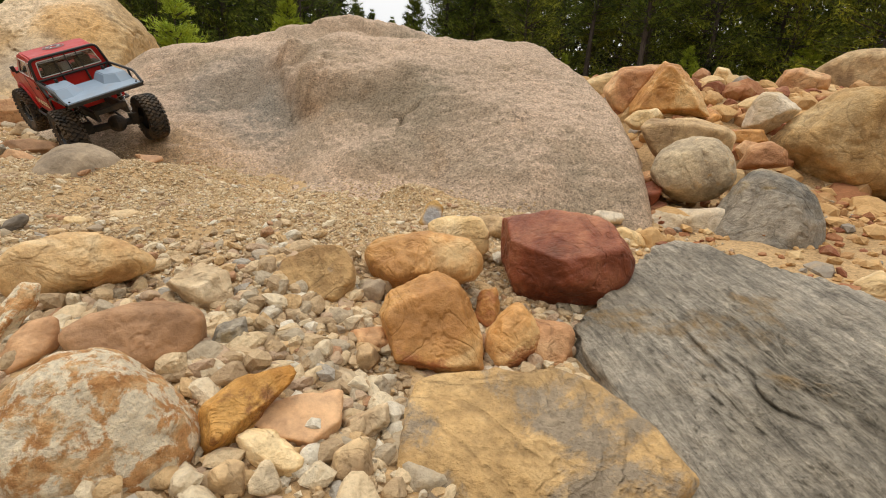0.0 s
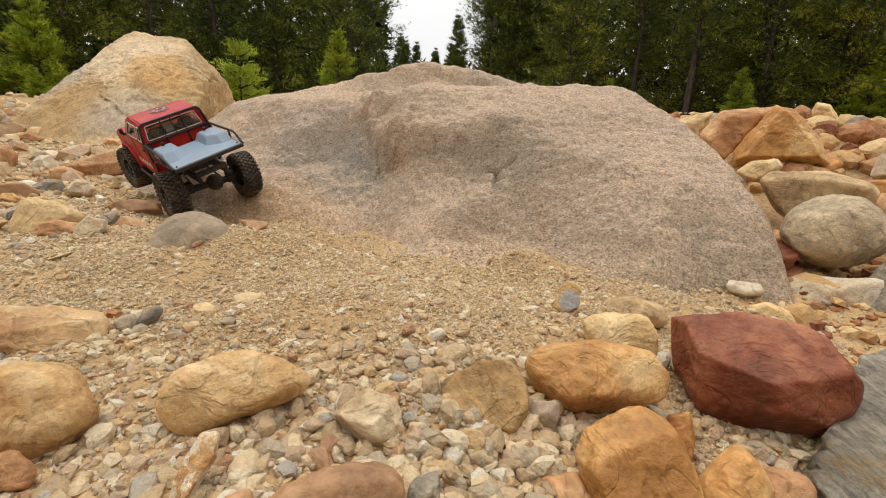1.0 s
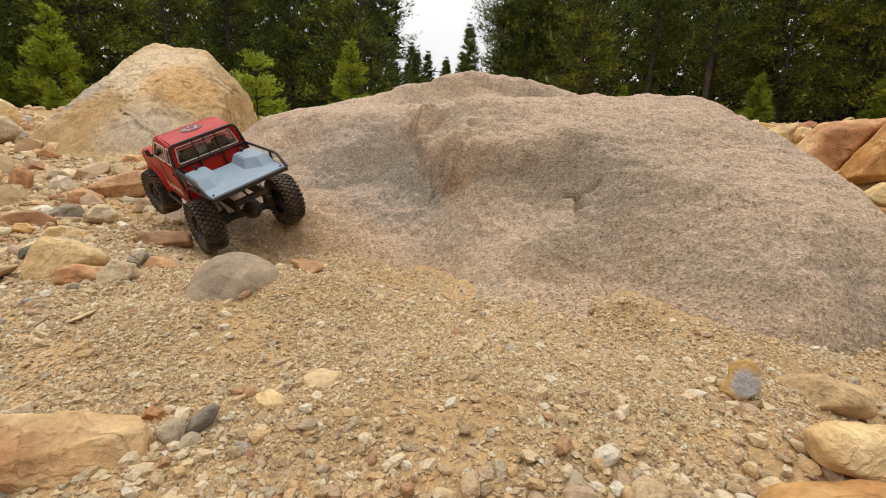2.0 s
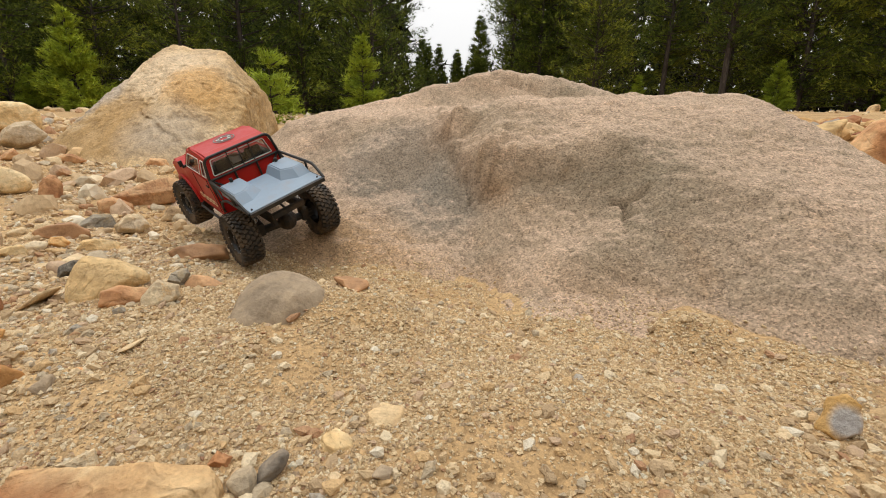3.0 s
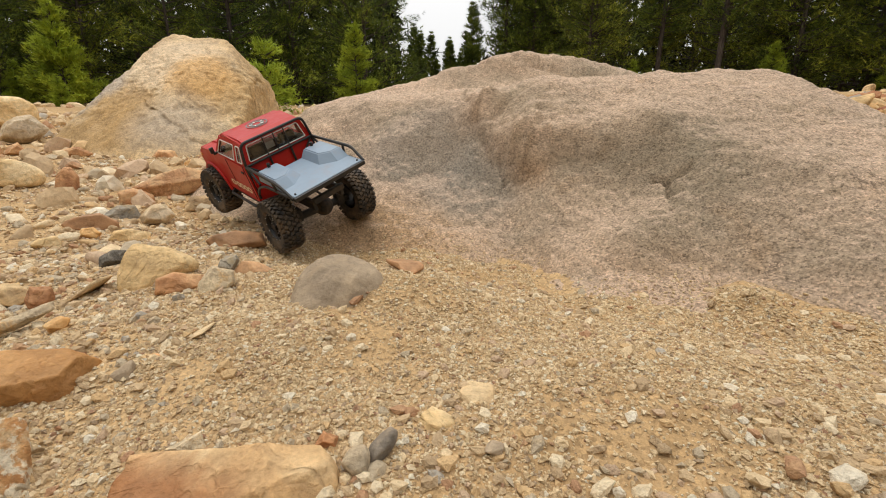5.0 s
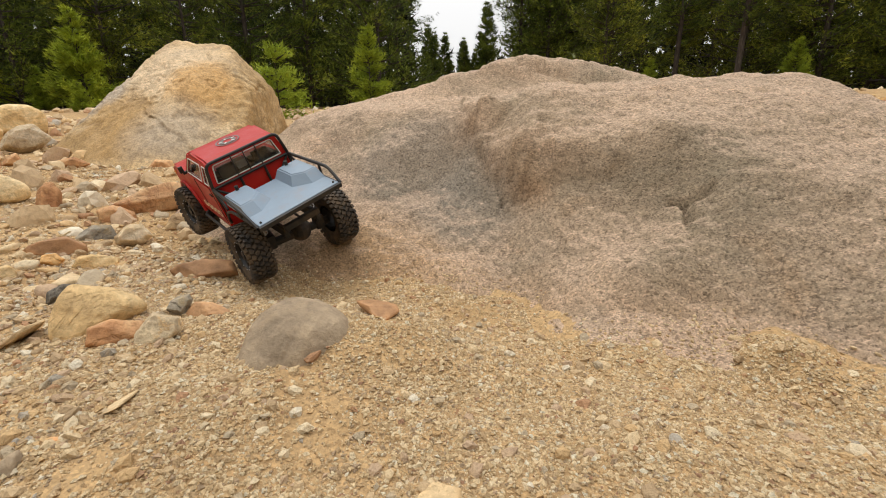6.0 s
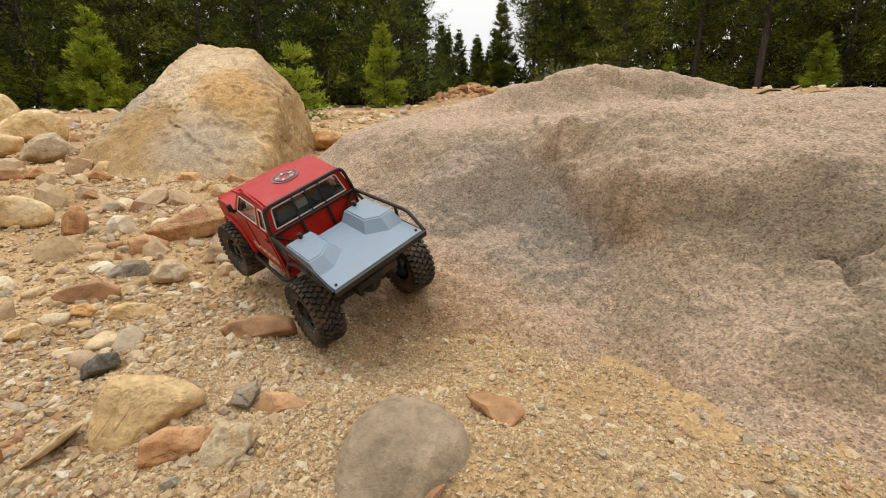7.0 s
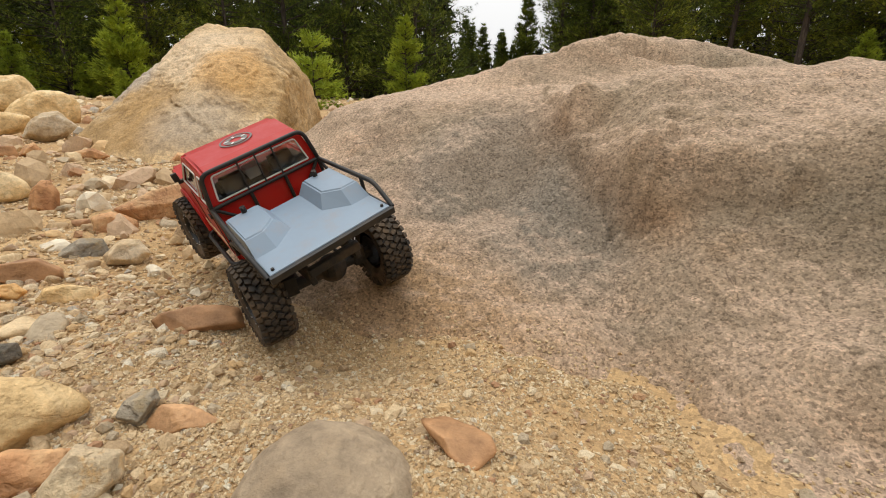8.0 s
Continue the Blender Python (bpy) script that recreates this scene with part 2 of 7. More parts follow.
    c = mix_node(nodes, links, "MULTIPLY", 0.45, c, mr.outputs[0])
    streak = noise_node(nodes, links, flow, 62.0, 7, 0.8, 0.3)
    sr = ramp_node(nodes, [(0.34, (0.62, 0.6, 0.57, 1)), (0.48, (0.97, 0.97, 0.96, 1)), (0.66, (1.2, 1.18, 1.16, 1))])
    links.new(streak, sr.inputs[0])
    c = mix_node(nodes, links, "MULTIPLY", 0.6, c, sr.outputs[0])
    pits = noise_node(nodes, links, co, 150.0, 5, 0.75)
    pr = ramp_node(nodes, [(0.37, (0.42, 0.39, 0.36, 1)), (0.44, (0.95, 0.95, 0.94, 1)), (0.6, (1.06, 1.06, 1.05, 1))])
    links.new(pits, pr.inputs[0])
    c = mix_node(nodes, links, "MULTIPLY", 0.75, c, pr.outputs[0])
    # hairline cracks, in places
    thread = noise_node(nodes, links, flow, 11.0, 5, 0.6, 1.2)
    vr = ramp_node(nodes, [(0.488, (0, 0, 0, 1)), (0.498, (1, 1, 1, 1)), (0.502, (1, 1, 1, 1)), (0.512, (0, 0, 0, 1))])
    links.new(thread, vr.inputs[0])
    where = ramp_node(nodes, [(0.5, (0, 0, 0, 1)), (0.62, (0.75, 0.75, 0.75, 1))])
    links.new(rusty, where.inputs[0])
    lines = mix_node(nodes, links, "MULTIPLY", 1.0, vr.outputs[0], where.outputs[0])
    c = mix_node(nodes, links, "MIX", lines, c, srgb(96, 82, 70))
    # cracks and hollows darker, edges paler, by pointiness
    curved = nodes.new("ShaderNodeNewGeometry")
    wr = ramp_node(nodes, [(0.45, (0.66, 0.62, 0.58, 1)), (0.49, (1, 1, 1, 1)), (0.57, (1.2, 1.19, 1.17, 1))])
    links.new(curved.outputs["Pointiness"], wr.inputs[0])
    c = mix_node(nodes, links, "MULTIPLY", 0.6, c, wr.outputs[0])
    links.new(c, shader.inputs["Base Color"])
    shader.inputs["Roughness"].default_value = 0.82
    shader.inputs["Specular IOR Level"].default_value = 0.25
    bump_node(nodes, links, shader, [(film, 0.35, 0.014), (streak, 0.8, 0.007), (pits, 0.7, 0.004), (sep.outputs[1], 0.5, 0.0012)])
    return m


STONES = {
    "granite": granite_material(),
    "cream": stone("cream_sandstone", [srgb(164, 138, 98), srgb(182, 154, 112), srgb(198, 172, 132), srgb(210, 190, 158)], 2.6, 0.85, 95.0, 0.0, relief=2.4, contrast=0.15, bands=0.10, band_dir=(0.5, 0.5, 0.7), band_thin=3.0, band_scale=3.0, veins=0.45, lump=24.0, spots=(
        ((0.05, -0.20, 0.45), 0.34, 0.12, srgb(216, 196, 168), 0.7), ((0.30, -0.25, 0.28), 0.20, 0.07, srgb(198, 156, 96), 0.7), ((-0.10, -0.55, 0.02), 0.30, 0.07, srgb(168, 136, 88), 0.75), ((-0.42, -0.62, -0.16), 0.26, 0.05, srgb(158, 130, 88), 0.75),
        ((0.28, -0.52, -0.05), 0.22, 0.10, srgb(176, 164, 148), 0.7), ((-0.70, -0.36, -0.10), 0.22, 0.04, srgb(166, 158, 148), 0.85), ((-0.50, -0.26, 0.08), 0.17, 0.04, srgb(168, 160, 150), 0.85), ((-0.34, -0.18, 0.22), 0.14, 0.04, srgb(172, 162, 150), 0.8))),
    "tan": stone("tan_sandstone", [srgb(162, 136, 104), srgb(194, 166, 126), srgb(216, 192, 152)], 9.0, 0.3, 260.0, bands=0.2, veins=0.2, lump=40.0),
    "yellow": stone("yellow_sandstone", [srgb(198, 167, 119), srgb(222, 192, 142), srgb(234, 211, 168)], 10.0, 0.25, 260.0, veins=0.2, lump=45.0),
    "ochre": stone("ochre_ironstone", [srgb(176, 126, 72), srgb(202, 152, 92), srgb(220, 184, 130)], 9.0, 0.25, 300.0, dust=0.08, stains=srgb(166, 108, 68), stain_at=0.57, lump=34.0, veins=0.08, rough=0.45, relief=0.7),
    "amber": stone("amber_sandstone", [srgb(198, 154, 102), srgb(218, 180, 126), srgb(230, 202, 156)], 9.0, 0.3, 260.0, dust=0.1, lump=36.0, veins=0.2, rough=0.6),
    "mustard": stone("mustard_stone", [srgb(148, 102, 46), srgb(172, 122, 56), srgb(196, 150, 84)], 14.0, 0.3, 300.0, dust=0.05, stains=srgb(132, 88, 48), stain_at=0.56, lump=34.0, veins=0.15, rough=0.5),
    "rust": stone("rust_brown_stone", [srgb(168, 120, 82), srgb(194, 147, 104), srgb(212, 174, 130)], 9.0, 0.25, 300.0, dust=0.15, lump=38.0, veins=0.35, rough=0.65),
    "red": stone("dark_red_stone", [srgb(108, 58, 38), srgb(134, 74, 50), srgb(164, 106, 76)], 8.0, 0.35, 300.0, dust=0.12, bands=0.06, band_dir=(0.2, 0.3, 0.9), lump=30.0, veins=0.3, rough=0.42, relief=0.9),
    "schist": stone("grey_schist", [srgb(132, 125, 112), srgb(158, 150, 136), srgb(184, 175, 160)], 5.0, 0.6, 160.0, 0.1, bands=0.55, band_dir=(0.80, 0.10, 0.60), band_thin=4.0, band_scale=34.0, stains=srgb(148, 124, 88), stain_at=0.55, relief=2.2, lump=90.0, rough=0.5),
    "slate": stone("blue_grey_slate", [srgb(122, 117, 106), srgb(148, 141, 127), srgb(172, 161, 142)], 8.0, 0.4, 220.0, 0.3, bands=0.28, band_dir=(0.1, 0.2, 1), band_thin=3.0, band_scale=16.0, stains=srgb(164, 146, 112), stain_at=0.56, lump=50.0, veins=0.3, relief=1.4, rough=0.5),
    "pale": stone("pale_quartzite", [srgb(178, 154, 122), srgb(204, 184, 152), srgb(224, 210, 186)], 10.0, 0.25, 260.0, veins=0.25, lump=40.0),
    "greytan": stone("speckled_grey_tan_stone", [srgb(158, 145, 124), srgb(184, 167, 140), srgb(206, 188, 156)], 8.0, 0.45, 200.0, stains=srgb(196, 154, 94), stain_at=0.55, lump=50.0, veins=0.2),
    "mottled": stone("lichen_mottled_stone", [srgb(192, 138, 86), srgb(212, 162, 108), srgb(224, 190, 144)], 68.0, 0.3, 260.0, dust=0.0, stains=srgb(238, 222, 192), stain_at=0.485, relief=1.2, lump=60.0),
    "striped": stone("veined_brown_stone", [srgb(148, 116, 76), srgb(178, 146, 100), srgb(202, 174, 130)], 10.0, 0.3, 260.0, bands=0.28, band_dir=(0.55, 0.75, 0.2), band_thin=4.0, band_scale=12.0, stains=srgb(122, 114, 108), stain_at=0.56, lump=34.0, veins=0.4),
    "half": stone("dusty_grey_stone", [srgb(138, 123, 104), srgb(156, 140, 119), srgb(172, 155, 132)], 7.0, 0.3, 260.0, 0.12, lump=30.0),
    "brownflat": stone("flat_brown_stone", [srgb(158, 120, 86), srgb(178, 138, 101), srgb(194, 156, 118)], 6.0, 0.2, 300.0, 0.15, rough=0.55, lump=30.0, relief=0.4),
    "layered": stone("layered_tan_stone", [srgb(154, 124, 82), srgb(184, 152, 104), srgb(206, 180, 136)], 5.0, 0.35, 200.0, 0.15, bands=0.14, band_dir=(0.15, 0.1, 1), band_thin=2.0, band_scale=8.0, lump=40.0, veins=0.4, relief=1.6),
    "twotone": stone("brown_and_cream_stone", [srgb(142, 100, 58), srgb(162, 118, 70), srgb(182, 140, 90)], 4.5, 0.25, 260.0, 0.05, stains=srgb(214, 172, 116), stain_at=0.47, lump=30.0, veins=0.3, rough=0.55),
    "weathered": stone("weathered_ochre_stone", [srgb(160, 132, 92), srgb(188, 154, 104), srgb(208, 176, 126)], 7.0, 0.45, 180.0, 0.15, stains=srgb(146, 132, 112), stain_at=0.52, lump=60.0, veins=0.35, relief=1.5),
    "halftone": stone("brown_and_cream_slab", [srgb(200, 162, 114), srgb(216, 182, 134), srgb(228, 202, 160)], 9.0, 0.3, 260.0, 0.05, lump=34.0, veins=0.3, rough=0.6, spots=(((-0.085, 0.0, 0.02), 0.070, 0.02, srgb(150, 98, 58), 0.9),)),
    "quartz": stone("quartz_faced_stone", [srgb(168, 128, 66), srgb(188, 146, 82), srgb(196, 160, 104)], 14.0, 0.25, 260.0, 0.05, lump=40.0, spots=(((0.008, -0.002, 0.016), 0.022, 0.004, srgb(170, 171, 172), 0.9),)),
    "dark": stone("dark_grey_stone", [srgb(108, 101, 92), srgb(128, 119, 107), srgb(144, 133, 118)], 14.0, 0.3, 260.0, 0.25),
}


GRAVEL_TONES = [(0.0, srgb(197, 171, 135)), (0.15, srgb(218, 194, 156)), (0.30, srgb(180, 155, 122)), (0.45, srgb(222, 204, 172)), (0.57, srgb(191, 164, 136)), (0.68, srgb(206, 173, 128)), (0.78, srgb(181, 165, 140)), (0.90, srgb(177, 137, 104)), (0.94, srgb(222, 211, 189)), (0.985, srgb(174, 165, 151))]
FINE_TONES = [(0.0, srgb(200, 174, 135)), (0.2, srgb(220, 196, 157)), (0.4, srgb(187, 160, 123)), (0.6, srgb(222, 203, 169)), (0.75, srgb(205, 173, 130)), (0.87, srgb(170, 148, 121)), (0.94, srgb(222, 212, 188)), (0.98, srgb(163, 127, 100))]
PILE_TONES = [(0.0, srgb(176, 136, 92)), (0.2, srgb(196, 158, 108)), (0.4, srgb(160, 110, 76)), (0.55, srgb(206, 176, 130)), (0.7, srgb(140, 90, 66)), (0.82, srgb(186, 148, 100)), (0.95, srgb(150, 140, 126))]


def gravel_material(name, fine, tones, loose=True):
    """Loose stones: a colour for each island of one mesh, or for each object."""
    m, nodes, links, shader = material(name)
    geo, tc = nodes.new("ShaderNodeNewGeometry" if loose else "ShaderNodeObjectInfo"), nodes.new("ShaderNodeTexCoord")
    r = ramp_node(nodes, tones)
    r.color_ramp.interpolation = "CONSTANT"
    links.new(geo.outputs["Random Per Island" if loose else "Random"], r.inputs[0])
    co = tc.outputs["Object"]
    grain = noise_node(nodes, links, co, fine, 5, 0.7)
    gr = ramp_node(nodes, [(0.3, (0.76, 0.74, 0.71, 1)), (0.5, (1.04, 1.04, 1.04, 1)), (0.72, (1.25, 1.24, 1.2, 1))])
    links.new(grain, gr.inputs[0])
    c = mix_node(nodes, links, "MULTIPLY", 0.8, r.outputs[0], gr.outputs[0])
    patch = noise_node(nodes, links, co, fine * 0.22, 4, 0.6, 0.5)
    pr = ramp_node(nodes, [(0.5, (0, 0, 0, 1)), (0.7, (0.45, 0.45, 0.45, 1))])
    links.new(patch, pr.inputs[0])
    c = mix_node(nodes, links, "MIX", pr.outputs[0], c, srgb(204, 174, 130))
    links.new(c, shader.inputs["Base Color"])
    shader.inputs["Roughness"].default_value = 0.85
    shader.inputs["Specular IOR Level"].default_value = 0.22
    bump_node(nodes, links, shader, [(patch, 0.7, 0.008), (grain, 0.9, 0.004)])
    return m


GRAVEL = gravel_material("loose_gravel", 240.0, GRAVEL_TONES)
FINE = gravel_material("fine_gravel_grains", 300.0, FINE_TONES)
PILE = gravel_material("pile_cobble_stone", 90.0, PILE_TONES)
FLAT = gravel_material("flat_cobble_stone", 70.0, GRAVEL_TONES)
PEBBLE = gravel_material("pebble_stone", 3.2, GRAVEL_TONES, False)


def sand_material():
    m, nodes, links, shader = material("sandy_gravel_ground")
    tc = nodes.new("ShaderNodeTexCoord")
    co = tc.outputs["Object"]
    broad = noise_node(nodes, links, co, 2.6, 5, 0.6, 0.4)
    r = ramp_node(nodes, [(0.3, srgb(156, 129, 93)), (0.5, srgb(176, 147, 108)), (0.72, srgb(192, 164, 124))])
    links.new(broad, r.inputs[0])
    cells = nodes.new("ShaderNodeTexVoronoi")
    cells.inputs["Scale"].default_value = 210.0
    links.new(co, cells.inputs["Vector"])
    grains = ramp_node(nodes, [(0.0, (0.7, 0.68, 0.66, 1)), (0.4, (1.0, 1.0, 1.0, 1)), (0.8, (1.12, 1.1, 1.06, 1)), (1.0, (1.3, 1.28, 1.24, 1))])
    sep = nodes.new("ShaderNodeSeparateColor")
    links.new(cells.outputs["Color"], sep.inputs[0])
    links.new(sep.outputs[0], grains.inputs[0])
    c = mix_node(nodes, links, "MULTIPLY", 0.95, r.outputs[0], grains.outputs[0])
    fine = noise_node(nodes, links, co, 420.0, 3, 0.7)
    fr = ramp_node(nodes, [(0.3, (0.6, 0.57, 0.54, 1)), (0.5, (1, 1, 1, 1)), (0.7, (1.3, 1.28, 1.25, 1))])
    links.new(fine, fr.inputs[0])
    c = mix_node(nodes, links, "MULTIPLY", 0.55, c, fr.outputs[0])
    links.new(c, shader.inputs["Base Color"])
    shader.inputs["Roughness"].default_value = 0.95
    shader.inputs["Specular IOR Level"].default_value = 0.15
    bump_node(nodes, links, shader, [(cells.outputs["Distance"], -0.7, 0.004), (fine, 0.7, 0.002)])
    return m


SAND = sand_material()


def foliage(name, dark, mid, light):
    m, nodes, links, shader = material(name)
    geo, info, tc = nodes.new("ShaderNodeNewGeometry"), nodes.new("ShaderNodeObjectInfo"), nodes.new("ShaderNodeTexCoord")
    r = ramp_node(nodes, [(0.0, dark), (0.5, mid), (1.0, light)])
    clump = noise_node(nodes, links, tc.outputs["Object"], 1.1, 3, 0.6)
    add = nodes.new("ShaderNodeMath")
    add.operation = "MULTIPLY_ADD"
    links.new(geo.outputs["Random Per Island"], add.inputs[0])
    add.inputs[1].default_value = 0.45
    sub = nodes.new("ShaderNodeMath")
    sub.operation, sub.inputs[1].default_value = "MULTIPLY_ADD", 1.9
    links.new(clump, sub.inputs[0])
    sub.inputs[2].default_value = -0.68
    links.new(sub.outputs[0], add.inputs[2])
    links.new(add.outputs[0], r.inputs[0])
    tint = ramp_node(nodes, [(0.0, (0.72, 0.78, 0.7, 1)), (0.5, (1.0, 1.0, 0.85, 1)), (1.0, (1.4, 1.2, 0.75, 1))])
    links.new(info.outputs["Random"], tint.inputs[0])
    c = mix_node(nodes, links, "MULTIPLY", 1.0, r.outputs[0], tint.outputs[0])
    links.new(c, shader.inputs["Base Color"])
    shader.inputs["Roughness"].default_value = 0.7
    shader.inputs["Specular IOR Level"].default_value = 0.2
    return m


NEEDLES = foliage("pine_needles", (0.005, 0.008, 0.003, 1), (0.082, 0.116, 0.019, 1), (0.40, 0.46, 0.07, 1))
# NEEDLES darkened: the shade deep in the woods is put into the colour
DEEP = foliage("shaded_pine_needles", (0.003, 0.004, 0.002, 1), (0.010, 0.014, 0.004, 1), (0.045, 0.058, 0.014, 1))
YOUNG = foliage("young_pine_needles", (0.09, 0.125, 0.012, 1), (0.28, 0.36, 0.035, 1), (0.52, 0.60, 0.07, 1))
BUSHY = foliage("light_young_needles", (0.14, 0.19, 0.02, 1), (0.40, 0.50, 0.06, 1), (0.62, 0.70, 0.12, 1))

SHRUB = foliage("willow_leaves", (0.10, 0.12, 0.05, 1), (0.20, 0.22, 0.10, 1), (0.34, 0.36, 0.18, 1))


def bark_material():
    m, nodes, links, shader = material("grey_brown_bark")
    tc, mp = nodes.new("ShaderNodeTexCoord"), nodes.new("ShaderNodeMapping")
    mp.inputs["Scale"].default_value = (6, 6, 1)
    links.new(tc.outputs["Object"], mp.inputs[0])
    n = noise_node(nodes, links, mp.outputs[0], 4.0, 6, 0.7)
    r = ramp_node(nodes, [(0.3, srgb(36, 31, 27)), (0.5, srgb(64, 56, 49)), (0.75, srgb(104, 95, 86))])
    links.new(n, r.inputs[0])
    links.new(r.outputs[0], shader.inputs["Base Color"])
    shader.inputs["Roughness"].default_value = 0.95
    bump_node(nodes, links, shader, [(n, 0.8, 0.02)])
    return m


BARK = bark_material()


# ---- ground: one sheet to the horizon ----
def bump(x, y, cx, cy, s, h):
    return h * np.exp(-((x - cx) ** 2 + (y - cy) ** 2) / (s * s))


def ease(t):
    t = np.clip(t, 0, 1)
    return t * t * (3 - 2 * t)


def ground_z(x, y):
    """Broad height of the sloping, sandy shore."""
    d = np.hypot(x + 0.4, y - 0.9)
    z = 0.030 + 0.44 * (1 - np.exp(-np.maximum(0.0, d - 1.2) / 14.0))
    z = z + bump(x, y, -0.93, 0.98, 0.30, 0.035) + bump(x, y, -0.15, 0.68, 0.22, 0.012)
    z = z + bump(x, y, 0.05, 0.30, 0.28, -0.05) - bump(x, y, -0.55, 1.32, 0.25, 0.02)
    z = z + bump(x, y, -0.66, 1.02, 0.12, 0.012) + bump(x, y, 0.45, 0.55, 0.30, -0.03)
    z = z + bump(x, y, -0.065, 1.03, 0.055, 0.036)
    z = z + bump(x, y, -2.6, 20.0, 1.6, 0.75) - bump(x, y, 0.46, 0.84, 0.22, 0.03)
    # hollows along the foot of the granite, and the low swells between them
    z = z + bump(x, y, -0.848, 1.232, 0.119, -0.044)
    z = z + bump(x, y, -0.392, 1.130, 0.189, -0.031)
    z = z + bump(x, y, -0.052, 0.976, 0.127, -0.028)
    z = z + bump(x, y, -0.253, 0.940, 0.149, -0.008)
    z = z + bump(x, y, -0.559, 0.974, 0.117, 0.028)
    z = z + bump(x, y, -1.427, 1.455, 0.177, -0.027)
    z = z + bump(x, y, -0.171, 0.520, 0.130, 0.023) + bump(x, y, -0.30, 1.045, 0.06, 0.009) + bump(x, y, -0.165, 0.985, 0.05, 0.009)
    # the stony rise under the rock pile, and the higher bank far off to the east
    z = z + 0.29 * ease((y - 1.10) / 0.75) * ease((x - 0.42) / 0.30) * np.exp(-(np.maximum(0, y - 2.5) / 1.6) ** 2 - (np.maximum(0, x - 2.2) / 1.2) ** 2)
    z = z + 0.38 * ease((x + 3.0) / 10.0) * ease((np.hypot(x, y) - 3.0) / 14.0)
    return z


def ground_full(x, y):
    """With the small swells and hollows of the sand."""
    x, y = np.asarray(x, float), np.asarray(y, float)
    near = np.exp(-np.hypot(x + 0.4, y - 0.9) / 6.0)
    z = ground_z(x, y) + 0.012 * fbm(x * 4, y * 4, 0.0, 3, 11) * (0.4 + near)
    z = z + near * (0.0035 * fbm(x * 28, y * 28, 0.0, 3, 23) + 0.0014 * vnoise(x * 150, y * 150, 0.0, 31))
    return z + (1 - near) * 0.12 * vnoise(x * 0.35, y * 0.35, 0.0, 5) * np.clip(np.hypot(x, y) / 12, 0, 1)


def graded(lo, hi, a, b, step, growth=1.12):
    """Coordinates: even between a and b, ever wider out to lo and hi."""
    mid = list(np.arange(a, b, step))
    s, v, right = step, b, []
    while v < hi:
        right.append(v)
        s *= growth
        v += s
    s, v, left = step, a - step, []
    while v > lo:
        left.append(v)
        s *= growth
        v -= s
    return np.array([lo] + left[::-1] + mid + right + [hi])


def grid_mesh(name, xs, ys, height, mat):
    gx, gy = np.meshgrid(xs, ys)
    gz = height(gx, gy)
    verts = np.stack([gx.ravel(), gy.ravel(), gz.ravel()], 1)
    nx, ny = len(xs), len(ys)
    i = np.arange(nx * ny).reshape(ny, nx)
    faces = np.stack([i[:-1, :-1].ravel(), i[:-1, 1:].ravel(), i[1:, 1:].ravel(), i[1:, :-1].ravel()], 1)
    return mesh_from(name, verts, faces, mat)


ground = new("ground", grid_mesh("ground", graded(-900, 900, -1.4, 0.6, 0.0075), graded(-900, 900, 0.2, 1.6, 0.0075), ground_full, SAND))
tagged(ground, "tan sandy gravel shore rising gently toward the woods", "ground", kind="structure")


# ---- the great granite boulder ----
HOLLOWS = (
    (-0.130, -0.501, 1.472, 0.242, 0.205), (-0.073, -0.808, 1.630, 0.190, 0.142), (0.129, 0.158, 0.983, 0.189, 0.209), (0.123, -0.422, 2.126, 0.453, 0.090),
    (-0.145, -0.237, 1.362, 0.125, 0.099), (0.051, -0.365, 1.603, 0.080, 0.137), (0.111, -0.652, 1.638, 0.205, 0.074), (0.102, -0.264, 1.340, 0.115, 0.171),
    (-0.116, -0.658, 1.625, 0.080, 0.075), (0.029, 0.153, 1.557, 0.138, 0.123),
)
# smaller swells and hollows over the whole rock
SWELLS = (
    (0.049, -0.437, 1.553, 0.060, 0.055), (-0.026, -0.432, 1.264, 0.091, 0.143), (0.045, -0.112, 1.453, 0.068, 0.055), (-0.055, -0.524, 1.624, 0.104, 0.056),
    (-0.035, -0.297, 1.276, 0.111, 0.055), (-0.022, 0.085, 2.018, 0.385, 0.188), (-0.016, -0.586, 1.956, 0.187, 0.204),
)


